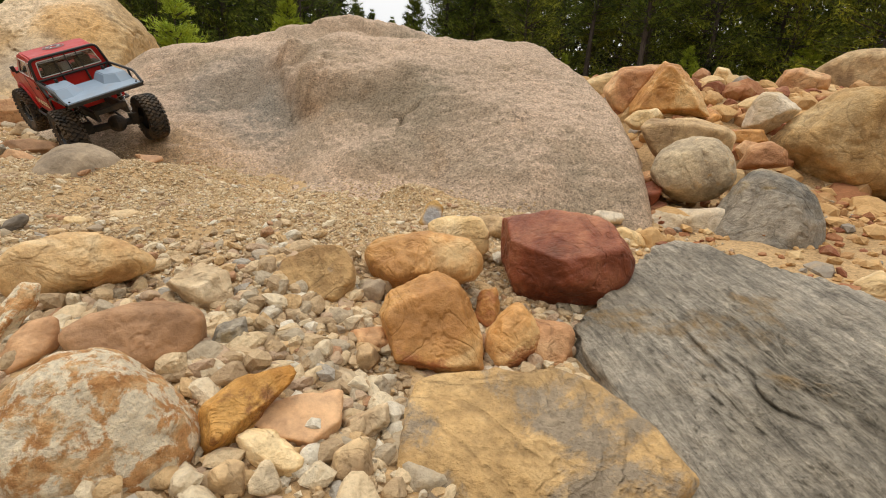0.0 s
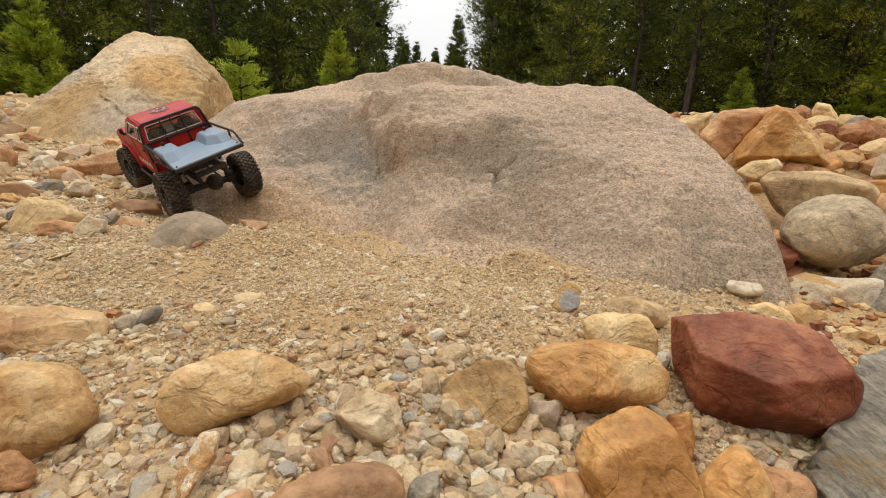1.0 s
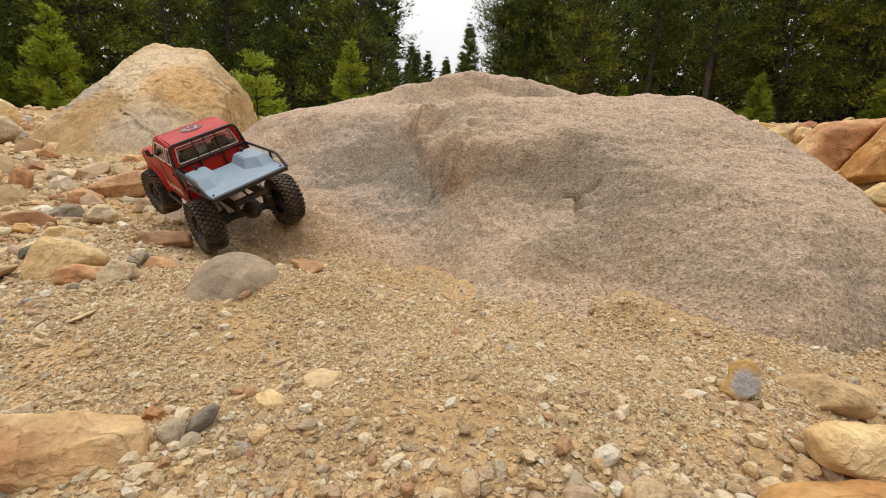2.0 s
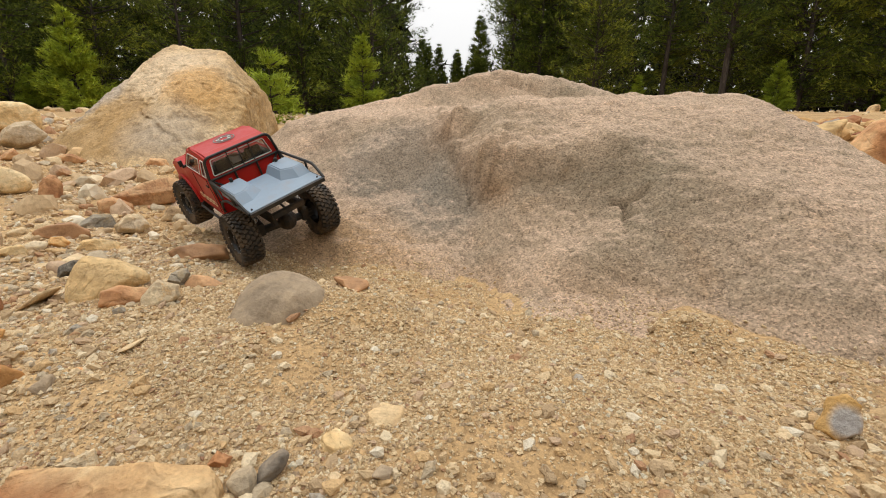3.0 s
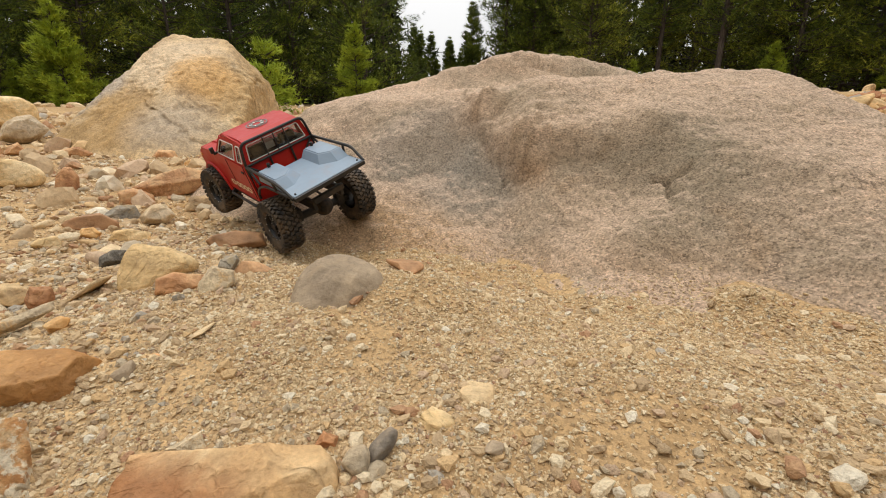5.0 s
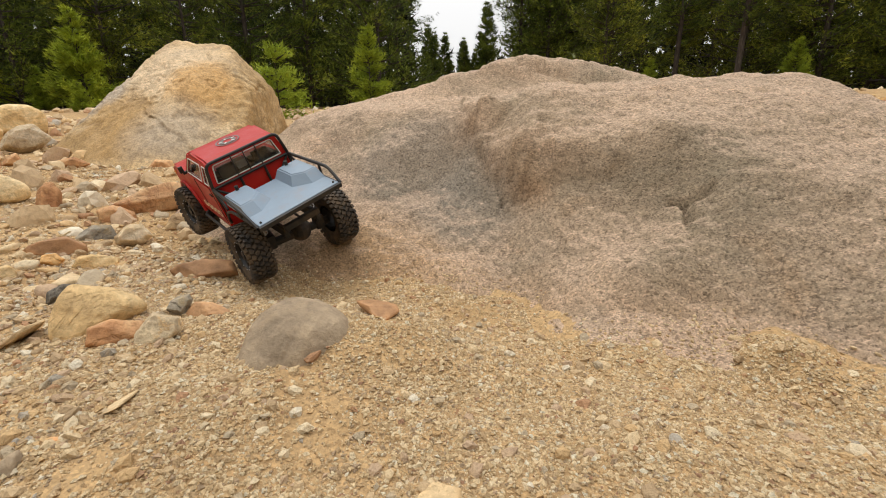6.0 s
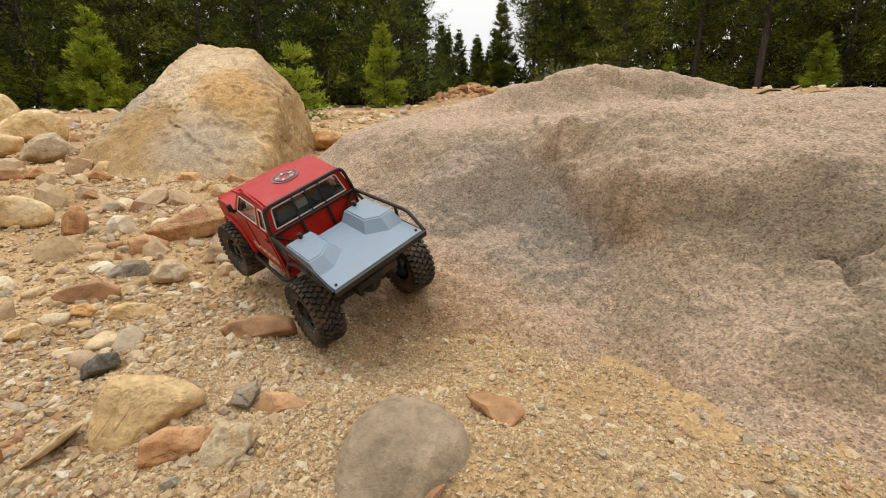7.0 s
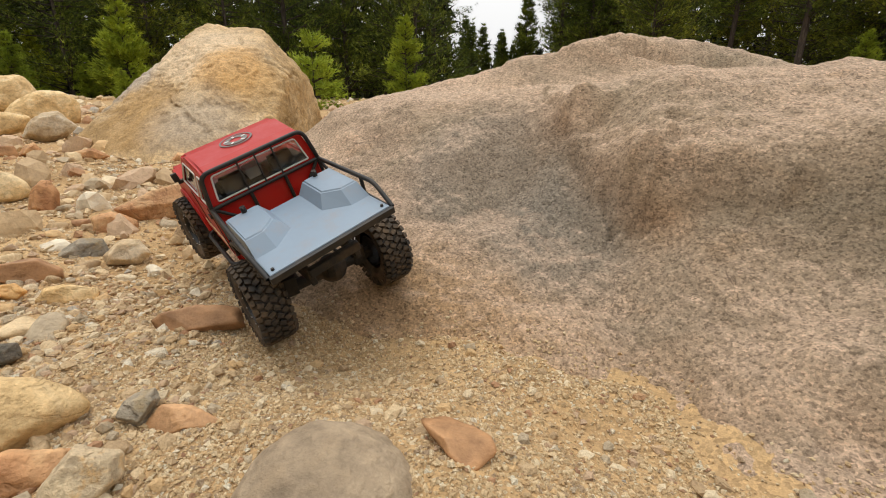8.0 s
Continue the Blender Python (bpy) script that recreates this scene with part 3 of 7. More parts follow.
def boulder_z(x, y):
    """Worn planes that meet in rounded edges, with hollows scooped into the flank."""
    u, v = x + 0.2, y - 1.6
    planes = [
        0.386 - 0.031 * u + 0.424 * v,
        0.443 + 0.072 * u - 0.034 * v,
        0.508 + 0.269 * u + 1.126 * v,
        0.404 + 0.235 * u + 0.608 * v,
        0.569 + 0.471 * u + 0.658 * v,
        0.818 + 0.410 * u + 0.467 * v,
        0.875 - 0.839 * u + 0.147 * v,
        1.242 - 1.308 * u + 0.420 * v,
        1.158 + 0.780 * u - 0.186 * v,
        0.991 + 0.078 * u - 0.577 * v,
        1.046 - 0.441 * u - 1.050 * v,
    ]
    p = np.stack(planes)
    low = p.min(0)
    h = low - 0.018 * np.log(np.exp(-(p - low) / 0.018).sum(0))
    for a, cx, cy, sx, sy in HOLLOWS:
        h = h + a * np.exp(-((x - cx) / sx) ** 2 - ((y - cy) / sy) ** 2)
    # the steep eastern foot
    foot = 0.1 + 2.6 * (0.498 + 0.40 * (y - 1.1) - x) + 2.5 * np.maximum(0, y - 1.35) + 4.0 * np.maximum(0, 0.95 - y)
    h = np.minimum(h, foot) - 0.022 * np.exp(-np.abs(h - foot) / 0.05)
    # the gently sloping apron that runs out under the sand
    s = np.clip((0.1 - x) / 0.720, 0, 1.4)
    apron = 0.007 + 0.176 * (y - 0.967 - 0.367 * s * s) - 0.5 * np.maximum(0, x - 0.12) - 2.0 * np.maximum(0, y - 1.38) - np.maximum(0, -0.7 - x)
    z = np.maximum(h, apron) + 0.010 * np.exp(-np.abs(h - apron) / 0.02) * (apron > -0.05) * (h > -0.1)
    for a, cx, cy, sx, sy in SWELLS:
        z = z + a * np.exp(-((x - cx) / sx) ** 2 - ((y - cy) / sy) ** 2)
    # the ledge under the nose of the rock
    along, across = (x + 0.462) * 0.990 - (y - 1.482) * 0.140, (x + 0.462) * 0.140 + (y - 1.482) * 0.990
    held = 1 / (1 + np.exp(-along / 0.013)) / (1 + np.exp((along - 0.203) / 0.017))
    return z + 0.022 * np.tanh(across / 0.012) * np.exp(-(across / 0.06) ** 2) * held


CRACKS = (
    (-0.130, 1.358, -0.109, 1.345, 0.028, 0.006), (-0.109, 1.345, -0.067, 1.337, 0.028, 0.006), (-0.108, 1.338, -0.110, 1.300, 0.022, 0.0065),
    (-0.566, 1.668, -0.536, 1.632, 0.010, 0.005), (-0.510, 1.600, -0.487, 1.540, 0.009, 0.005), (-0.487, 1.540, -0.462, 1.484, 0.014, 0.005),
    (-0.462, 1.484, -0.402, 1.471, 0.016, 0.005), (-0.402, 1.471, -0.345, 1.462, 0.010, 0.005), (-0.380, 1.561, -0.352, 1.554, 0.007, 0.0055),
    (-0.428, 2.084, -0.348, 2.060, 0.017, 0.0087), (-0.348, 2.060, -0.334, 2.045, 0.012, 0.0074), (-0.185, 2.050, -0.122, 2.030, 0.015, 0.0099), (-0.258, 1.215, -0.232, 1.229, 0.005, 0.0055),
)


EDGES = (
    (-0.720, 2.053, -0.594, 1.792, 0.006), (-0.594, 1.792, -0.560, 1.670, 0.013), (-0.560, 1.670, -0.515, 1.618, 0.031), (-0.515, 1.618, -0.481, 1.544, 0.037), (-0.481, 1.544, -0.456, 1.488, 0.041), (-0.456, 1.488, -0.402, 1.477, 0.034),
    (-0.402, 1.477, -0.319, 1.464, 0.027), (-0.319, 1.464, -0.190, 1.440, 0.017), (-0.560, 2.080, -0.300, 2.040, 0.017),
)


def boulder_full(x, y):
    h = boulder_z(x, y)
    rough = 0.007 * fbm(x * 9, y * 9, h * 9, 3, 41) + 0.0048 * (np.abs(fbm(x * 22, y * 22, h * 22, 4, 47)) - 0.4) + 0.005 * (np.abs(fbm(x * 6 + 3, y * 6, h * 6, 3, 53)) - 0.4) + 0.0022 * fbm(x * 50, y * 50, h * 50, 3, 57)
    for x0, y0, x1, y1, depth, wide in CRACKS:
        t = np.clip(((x - x0) * (x1 - x0) + (y - y0) * (y1 - y0)) / ((x1 - x0) ** 2 + (y1 - y0) ** 2), 0, 1)
        wob = 0.004 * fbm(x * 40, y * 40, 0.0, 2, 61)
        d = np.hypot(x - x0 - t * (x1 - x0) + wob, y - y0 - t * (y1 - y0) + wob)
        rough = rough - depth * np.exp(-(d / wide) ** 2)
    # broken edges: down the nose of the rock, and along its foot; the upper mass stands proud
    for x0, y0, x1, y1, tall in EDGES:
        run = math.hypot(x1 - x0, y1 - y0)
        along = ((x - x0) * (x1 - x0) + (y - y0) * (y1 - y0)) / run
        across = ((y - y0) * (x1 - x0) - (x - x0) * (y1 - y0)) / run + 0.022 * vnoise(x * 16, y * 16, 0.0, 63) + 0.012 * vnoise(x * 45, y * 45, 0.0, 64)
        held = ease((along + 0.012) / 0.024) * ease((run + 0.012 - along) / 0.024)
        rough = rough + 0.5 * tall * (1 + np.tanh(across / 0.004)) * np.exp(-(np.maximum(across, 0) / 0.07) ** 2) * held
    rough = rough + 0.014 * ease((y - 2.15) / 0.4) * fbm(x * 3, y * 3, 0.0, 3, 67)
    return np.maximum(h + rough, -0.12)


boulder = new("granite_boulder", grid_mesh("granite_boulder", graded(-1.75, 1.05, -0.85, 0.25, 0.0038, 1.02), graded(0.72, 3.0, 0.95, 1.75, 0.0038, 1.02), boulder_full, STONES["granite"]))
tagged(boulder, "huge rounded pinkish-grey granite boulder half sunk in sand", "boulder")


# ---- loose rocks ----
def rock_mesh(size, seed, level=5, cuts=12, hard=9.0, rugged=1.0, grain=1.0, taper=0.0, faces=(), loose=0.3):
    """A stone as a worn polytope: planes by chance or as given, rounded where they meet, then chips, creases and grain."""
    rng = np.random.default_rng(seed)
    d, tris = sphere_mesh(level)
    if faces:
        normals = np.array([f[:3] for f in faces], float)
        offsets = np.array([f[3] for f in faces], float)
    else:
        axes = np.array([(1, 0, 0), (-1, 0, 0), (0, 1, 0), (0, -1, 0), (0, 0, 1), (0, 0, -1)]) + rng.normal(scale=loose, size=(6, 3))
        normals = np.concatenate([rng.normal(size=(cuts, 3)), axes])
        offsets = rng.uniform(0.8, 1.15, len(normals))
    normals = normals / np.linalg.norm(normals, axis=1)[:, None]
    r = (np.maximum(0, d @ normals.T) / offsets) ** hard
    r = np.minimum(np.maximum(r.sum(1), 1e-30) ** (-1 / hard), 1.74)
    v = d * r[:, None]
    v = v * (1 + 0.045 * rugged * fbm(v[:, 0] * 1.6, v[:, 1] * 1.6, v[:, 2] * 1.6, 3, seed))[:, None]
    lo, hi = v.min(0), v.max(0)
    v = (v - (lo + hi) / 2) / ((hi - lo) / 2)
    v[:, :2] *= (1 - 0.5 * taper * (v[:, 2:3] + 1))
    v = v * np.array(size)
    s = float(np.mean(size))
    q = v / s
    bumps = 0.013 * fbm(q[:, 0] * 5, q[:, 1] * 5, q[:, 2] * 5, 3, seed + 9)
    if level >= 5:
        crease = np.abs(fbm(q[:, 0] * 2.6, q[:, 1] * 2.6, q[:, 2] * 2.6, 3, seed + 17))
        bumps = bumps - 0.022 * np.exp(-(crease / 0.06) ** 2)
    v = v + d * (s * rugged * bumps)[:, None]
    if level >= 5:
        k = 60.0
        v = v + d * (0.0013 * grain * fbm(v[:, 0] * k, v[:, 1] * k, v[:, 2] * k, 3, seed + 5))[:, None]
    return v, tris


def rock(name, at, size, lean, seed, mat, label, level=5, cuts=12, hard=24.0, yaw=0.0, pitch=0.0, rugged=1.0, taper=0.0, faces=(), category="rock", group=""):
    v, tris = rock_mesh(size, seed, level, cuts, hard, rugged, 1.0, taper, faces)
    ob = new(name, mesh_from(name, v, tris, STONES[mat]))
    ob.matrix_world = pose(*at) @ pose(0, 0, 0, pitch, lean, 0) @ pose(0, 0, 0, 0, 0, yaw)
    return tagged(ob, label, category, group)


def outline_rock(name, at, facing, outline, deep, mat, label, level=5, hard=16.0, rugged=1.0, seed=0, facets=(), category="rock"):
    """A stone from the outline of its broad side, which faces the given heading and pitch: rims that fall back from the outline, a faceted front, then chips and grain."""
    seed = seed or int(abs(at[0]) * 7919 + abs(at[1]) * 104729 + abs(at[2]) * 1299) % 90000
    rng = np.random.default_rng(seed)
    d, tris = sphere_mesh(level)
    o = np.array(outline)
    normals, offsets = [], []
    for a, b in zip(o, np.roll(o, -1, 0)):
        m = np.array((b[1] - a[1], a[0] - b[0]))
        m = m / np.linalg.norm(m)
        off = max(float(m @ a), 0.15 * deep)
        for tilt in (radians(rng.uniform(14, 34)), -radians(rng.uniform(10, 25))):
            normals.append((m[0] * math.cos(tilt), m[1] * math.cos(tilt), math.sin(tilt)))
            offsets.append(off * math.cos(tilt))
    for u, w, k in facets or ((rng.uniform(-0.3, 0.3), rng.uniform(-0.1, 0.4), 0.85), (rng.uniform(-0.6, 0.6), rng.uniform(-0.6, 0.6), 1.0)):
        normals.append((u, w, 1.0))
        offsets.append(k * deep * math.sqrt(1 + u * u + w * w))
    normals.append((0.0, 0.0, -1.0))
    offsets.append(deep)
    n = np.array(normals)
    n = n / np.linalg.norm(n, axis=1)[:, None]
    r = ((np.maximum(0, d @ n.T) / np.array(offsets)) ** hard).sum(1) ** (-1 / hard)
    v = d * r[:, None]
    s = float(np.mean((o.max(0) - o.min(0)) / 2))
    q = v / s
    v = v * (1 + 0.035 * rugged * fbm(q[:, 0] * 1.6, q[:, 1] * 1.6, q[:, 2] * 1.6, 3, seed))[:, None]
    for k in (0, 1):
        lo, hi = v[:, k].min(), v[:, k].max()
        v[:, k] = (v[:, k] - (lo + hi) / 2) * (o[:, k].max() - o[:, k].min()) / (hi - lo)
    q = v / s
    crease = np.abs(fbm(q[:, 0] * 2.4, q[:, 1] * 2.4, q[:, 2] * 2.4, 3, seed + 17))
    bumps = 0.010 * fbm(q[:, 0] * 5, q[:, 1] * 5, q[:, 2] * 5, 4, seed + 9) - 0.009 * np.exp(-(crease / 0.05) ** 2)
    # small chips, flat-bottomed
    chips = fbm(q[:, 0] * 3.1, q[:, 1] * 3.1, q[:, 2] * 3.1, 2, seed + 23)
    bumps = bumps - 0.016 * ease((chips - 0.42) / 0.10)
    v = v + d * (s * rugged * bumps)[:, None]
    v = v + d * (0.0012 * fbm(v[:, 0] * 60, v[:, 1] * 60, v[:, 2] * 60, 3, seed + 5))[:, None]
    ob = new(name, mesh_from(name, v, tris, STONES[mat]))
    out = Vector((math.cos(radians(facing[1])) * math.cos(radians(facing[0])), math.cos(radians(facing[1])) * math.sin(radians(facing[0])), math.sin(radians(facing[1]))))
    right = (-out).cross(Vector((0, 0, 1))).normalized()
    ob.matrix_world = Matrix.Translation(at) @ Matrix((right, right.cross(-out), out)).transposed().to_4x4()
    return tagged(ob, label, category)


outline_rock("red_rock", (0.170, 0.579, 0.055), (-123, 24), ((-0.094, 0.039), (-0.076, -0.022), (-0.040, -0.068), (0.012, -0.064), (0.074, -0.041), (0.094, 0.001), (0.092, 0.021), (0.060, 0.056), (0.037, 0.068), (-0.023, 0.067)), 0.051, "red", "large dark red angular rock with a pointed end", level=6, hard=80.0, rugged=0.7, facets=((0.05, 0.75, 0.62), (-0.1, -0.35, 0.9), (0.6, -0.1, 0.95)))
outline_rock("sandstone_block", (0.006, 0.443, 0.023), (-90, 28), ((-0.057, 0.006), (-0.036, -0.049), (0.012, -0.055), (0.057, -0.048), (0.056, -0.011), (0.041, 0.027), (0.024, 0.047), (0.002, 0.055), (-0.048, 0.033)), 0.044, "ochre", "ochre orange angular stone with a flat front face", level=6, hard=46.0, facets=((0.05, 0.1, 0.75), (0.0, 0.9, 0.95)))
outline_rock("oval_rock", (-0.012, 0.556, 0.044), (-107, 29), ((-0.078, 0.003), (-0.059, -0.031), (-0.024, -0.045), (0.071, -0.008), (0.078, 0.023), (0.060, 0.041), (0.005, 0.045), (-0.056, 0.028)), 0.036, "ochre", "long rounded orange-brown stone lying on gravel", level=6, hard=10.0)
outline_rock("oval_rock", (0.037, 0.637, 0.065), (-109, 23), ((-0.047, 0.007), (-0.035, -0.020), (0.015, -0.027), (0.047, -0.023), (0.045, 0.012), (0.030, 0.027), (-0.020, 0.022)), 0.021, "yellow", "smooth yellow tan oval stone beside the red rock", hard=9.0)
outline_rock("round_stone", (0.096, 0.446, 0.008), (-102, 28), ((-0.030, -0.014), (-0.020, -0.035), (0.002, -0.037), (0.024, -0.017), (0.030, 0.002), (0.015, 0.030), (-0.005, 0.037), (-0.026, 0.011)), 0.026, "ochre", "small rounded orange stone standing on end", hard=9.0)
outline_rock("red_rock", (0.137, 0.446, -0.003), (-107, 29), ((-0.026, -0.030), (0.014, -0.030), (0.026, -0.010), (0.026, 0.020), (0.011, 0.030), (-0.023, 0.028)), 0.021, "rust", "small dull red angular stone against the slab", hard=20.0)
outline_rock("slim_stone", (0.073, 0.516, 0.004), (-98, 26), ((-0.016, -0.011), (0.010, -0.029), (0.016, 0.003), (0.009, 0.029), (-0.011, 0.023)), 0.013, "ochre", "slim upright ochre stone wedged between rocks")
outline_rock("disc_stone", (-0.135, 0.506, 0.036), (-93, 34), ((-0.049, -0.032), (-0.017, -0.043), (0.036, -0.033), (0.049, -0.002), (0.045, 0.023), (0.026, 0.043), (-0.007, 0.041), (-0.044, 0.017)), 0.026, "striped", "rounded brown disc of stone with a grey vein", level=6, hard=18.0, facets=((0.05, 0.3, 0.6),))
outline_rock("angular_stone", (-0.242, 0.454, 0.040), (-77, 36), ((-0.035, 0.005), (0.000, -0.028), (0.035, -0.026), (0.024, 0.017), (-0.003, 0.028)), 0.021, "pale", "pale cream angular stone with sharp facets", hard=40.0, facets=((-0.1, 0.6, 0.7), (0.7, -0.2, 0.85), (-0.3, -0.5, 0.9)))
outline_rock("flat_rock", (-0.376, 0.463, 0.055), (-60, 31), ((-0.069, -0.006), (-0.064, -0.024), (-0.041, -0.036), (0.003, -0.030), (0.061, -0.016), (0.069, -0.002), (0.040, 0.024), (-0.002, 0.036), (-0.057, 0.024)), 0.027, "amber", "long flat yellow sandstone slab lying in gravel", level=6, hard=10.0)
outline_rock("flat_rock", (-0.241, 0.346, 0.038), (-55, 27), ((-0.052, 0.017), (-0.034, -0.020), (0.012, -0.033), (0.040, -0.019), (0.052, 0.002), (0.044, 0.023), (0.013, 0.032), (-0.033, 0.033)), 0.023, "brownflat", "smooth flat dark brown stone in gravel", level=6, hard=9.0)
outline_rock("lichen_rock", (-0.207, 0.245, 0.028), (-49, 35), ((-0.058, -0.009), (-0.042, -0.033), (0.007, -0.059), (0.032, -0.050), (0.053, -0.038), (0.058, -0.018), (0.046, 0.017), (0.030, 0.042), (0.007, 0.059), (-0.017, 0.059), (-0.042, 0.039), (-0.056, 0.016)), 0.046, "mottled", "rounded orange stone mottled with white lichen", level=6, hard=7.0)
outline_rock("angular_stone", (-0.126, 0.289, 0.021), (-66, 36), ((-0.035, -0.011), (-0.031, -0.028), (-0.017, -0.027), (0.008, -0.007), (0.035, 0.018), (0.034, 0.028), (-0.009, 0.023), (-0.034, 0.008)), 0.017, "mustard", "dark mustard wedge of stone with a broken edge", hard=30.0, facets=((0.2, 0.4, 0.6),))
outline_rock("angular_stone", (-0.094, 0.296, 0.002), (-72, 39), ((-0.037, 0.007), (-0.013, -0.014), (0.011, -0.024), (0.031, -0.007), (0.037, 0.024), (0.005, 0.024), (-0.020, 0.020)), 0.014, "brownflat", "grey tan stone with a flat top", hard=24.0, facets=((0.1, 0.8, 0.5),))
outline_rock("pitted_stone", (-0.103, 0.267, -0.002), (-68, 42), ((-0.024, 0.018), (-0.017, -0.000), (0.006, -0.022), (0.021, -0.019), (0.024, -0.005), (0.004, 0.016), (-0.012, 0.022)), 0.015, "yellow", "pale yellow pitted stone among pebbles", rugged=2.0)
outline_rock("pale_stone", (-0.044, 0.315, -0.007), (-82, 39), ((-0.020, 0.003), (-0.017, -0.010), (-0.001, -0.016), (0.020, -0.002), (0.019, 0.016)), 0.013, "pale", "creamy white angular stone among pebbles", hard=26.0)
outline_rock("grey_stone", (-0.183, 0.378, 0.020), (-64, 29), ((-0.019, -0.012), (-0.010, -0.024), (0.005, -0.018), (0.019, 0.002), (0.019, 0.024), (-0.006, 0.019)), 0.016, "slate", "small blue-grey angular stone among pebbles", hard=26.0)
outline_rock("shard", (-0.357, 0.362, 0.047), (-45, 24), ((-0.021, -0.019), (-0.016, -0.027), (0.016, 0.005), (0.021, 0.023), (0.008, 0.027), (-0.017, 0.000)), 0.015, "mottled", "sharp white and orange shard of stone", hard=30.0)
outline_rock("brown_stone", (-0.308, 0.317, 0.042), (-45, 28), ((-0.021, -0.022), (-0.005, -0.015), (0.018, -0.003), (0.021, 0.021), (0.002, 0.022), (-0.020, -0.000)), 0.015, "brownflat", "rounded dull brown stone", hard=9.0)
outline_rock("tan_slab", (0.098, 0.296, -0.022), (-108, 42), ((-0.117, 0.036), (-0.116, -0.026), (-0.090, -0.082), (0.095, -0.023), (0.117, 0.015), (0.085, 0.045), (0.053, 0.070), (0.015, 0.082), (-0.032, 0.073), (-0.080, 0.057)), 0.041, "weathered", "large flat grey and ochre slab of stone", level=6, hard=22.0, facets=((0.0, 0.7, 0.55), (0.1, 0.2, 0.8)))
outline_rock("ochre_rock", (-0.529, 0.407, 0.056), (-41, 28), ((-0.041, -0.013), (-0.029, -0.028), (-0.011, -0.044), (0.005, -0.042), (0.026, -0.036), (0.041, -0.020), (0.039, 0.008), (0.029, 0.028), (-0.003, 0.044), (-0.032, 0.041)), 0.033, "amber", "rounded ochre rock beside the gravel", level=6, hard=11.0)
outline_rock("brown_stone", (-0.504, 0.356, 0.036), (-38, 32), ((-0.012, -0.010), (0.005, -0.017), (0.012, -0.006), (0.006, 0.013), (-0.007, 0.017)), 0.010, "rust", "dull brown stone in gravel", hard=10.0)
outline_rock("quartz_stone", (-0.005, 0.768, 0.056), (-121, 25), ((-0.019, -0.019), (0.002, -0.027), (0.019, -0.010), (0.016, 0.020), (0.000, 0.027), (-0.014, 0.017)), 0.012, "quartz", "upright yellow stone with a bluish grey quartz face", hard=34.0, facets=((0.35, 0.1, 0.5), (-0.7, 0.1, 0.8)))
outline_rock("tan_stone", (0.105, 0.797, 0.028), (-128, 24), ((-0.056, -0.010), (-0.044, -0.022), (-0.013, -0.027), (0.029, -0.018), (0.056, -0.002), (0.047, 0.026), (-0.003, 0.027), (-0.040, 0.011)), 0.022, "tan", "rounded tan stone sunk in gravel", hard=11.0)
outline_rock("block_stone", (0.564, 1.045, -0.001), (-127, 15), ((-0.097, -0.014), (-0.080, -0.056), (0.015, -0.054), (0.080, -0.024), (0.097, 0.041), (0.080, 0.056), (-0.060, 0.020)), 0.045, "pale", "pale oblong block of stone", hard=24.0)
outline_rock("speckled_rock", (0.618, 1.122, 0.119), (-119, 6), ((-0.093, -0.031), (-0.030, -0.081), (0.060, -0.066), (0.093, -0.018), (0.074, 0.046), (0.028, 0.081), (-0.037, 0.072), (-0.086, 0.034)), 0.069, "greytan", "rounded speckled grey tan rock", level=6, hard=8.0)
outline_rock("tan_rock", (0.656, 1.263, 0.176), (-117, 3), ((-0.116, 0.029), (-0.069, -0.043), (-0.043, -0.063), (0.112, -0.022), (0.116, 0.022), (0.089, 0.050), (0.021, 0.063), (-0.089, 0.054)), 0.050, "tan", "angular tan rock wedged in the pile", hard=24.0)
outline_rock("tan_rock", (0.581, 1.378, 0.222), (-113, 1), ((-0.050, -0.008), (-0.023, -0.033), (0.011, -0.033), (0.050, 0.013), (0.029, 0.033), (-0.022, 0.023)), 0.026, "yellow", "small tan rock in the pile")
outline_rock("orange_rock", (0.731, 1.552, 0.309), (-115, -2), ((-0.122, -0.051), (-0.112, -0.090), (0.122, -0.072), (0.078, 0.006), (0.007, 0.077), (-0.044, 0.090)), 0.072, "ochre", "large orange-brown triangular rock in the pile", level=6, hard=40.0, facets=((0.0, 0.15, 0.6), (0.5, 0.3, 0.8)))
outline_rock("brown_rock", (0.654, 1.682, 0.302), (-111, -2), ((-0.099, 0.000), (-0.059, -0.064), (0.010, -0.097), (0.065, 0.019), (0.099, 0.097), (-0.054, 0.073)), 0.068, "rust", "brown rock split by a crack in the pile", hard=24.0)
outline_rock("cream_rock", (0.626, 1.954, 0.330), (-108, -2), ((-0.066, 0.006), (0.010, -0.055), (0.049, -0.031), (0.066, 0.055), (-0.005, 0.036)), 0.044, "yellow", "pale yellow rock at the back of the pile", hard=12.0)
outline_rock("slate_rock", (0.725, 0.981, 0.050), (-126, 9), ((-0.123, -0.065), (-0.057, -0.097), (0.098, -0.093), (0.123, -0.070), (0.102, 0.003), (0.071, 0.062), (0.013, 0.092), (-0.039, 0.097), (-0.066, 0.076)), 0.077, "slate", "smooth blue-grey slate rock with a pale crust", level=6, hard=22.0, facets=((-0.15, 0.35, 0.65), (0.75, 0.1, 0.9)))
outline_rock("white_rock", (0.976, 1.419, 0.261), (-124, -0), ((-0.068, -0.046), (-0.009, -0.061), (0.043, -0.015), (0.068, 0.018), (0.010, 0.060), (-0.038, 0.061), (-0.064, 0.017)), 0.048, "pale", "whitish triangular rock in the pile", hard=22.0)
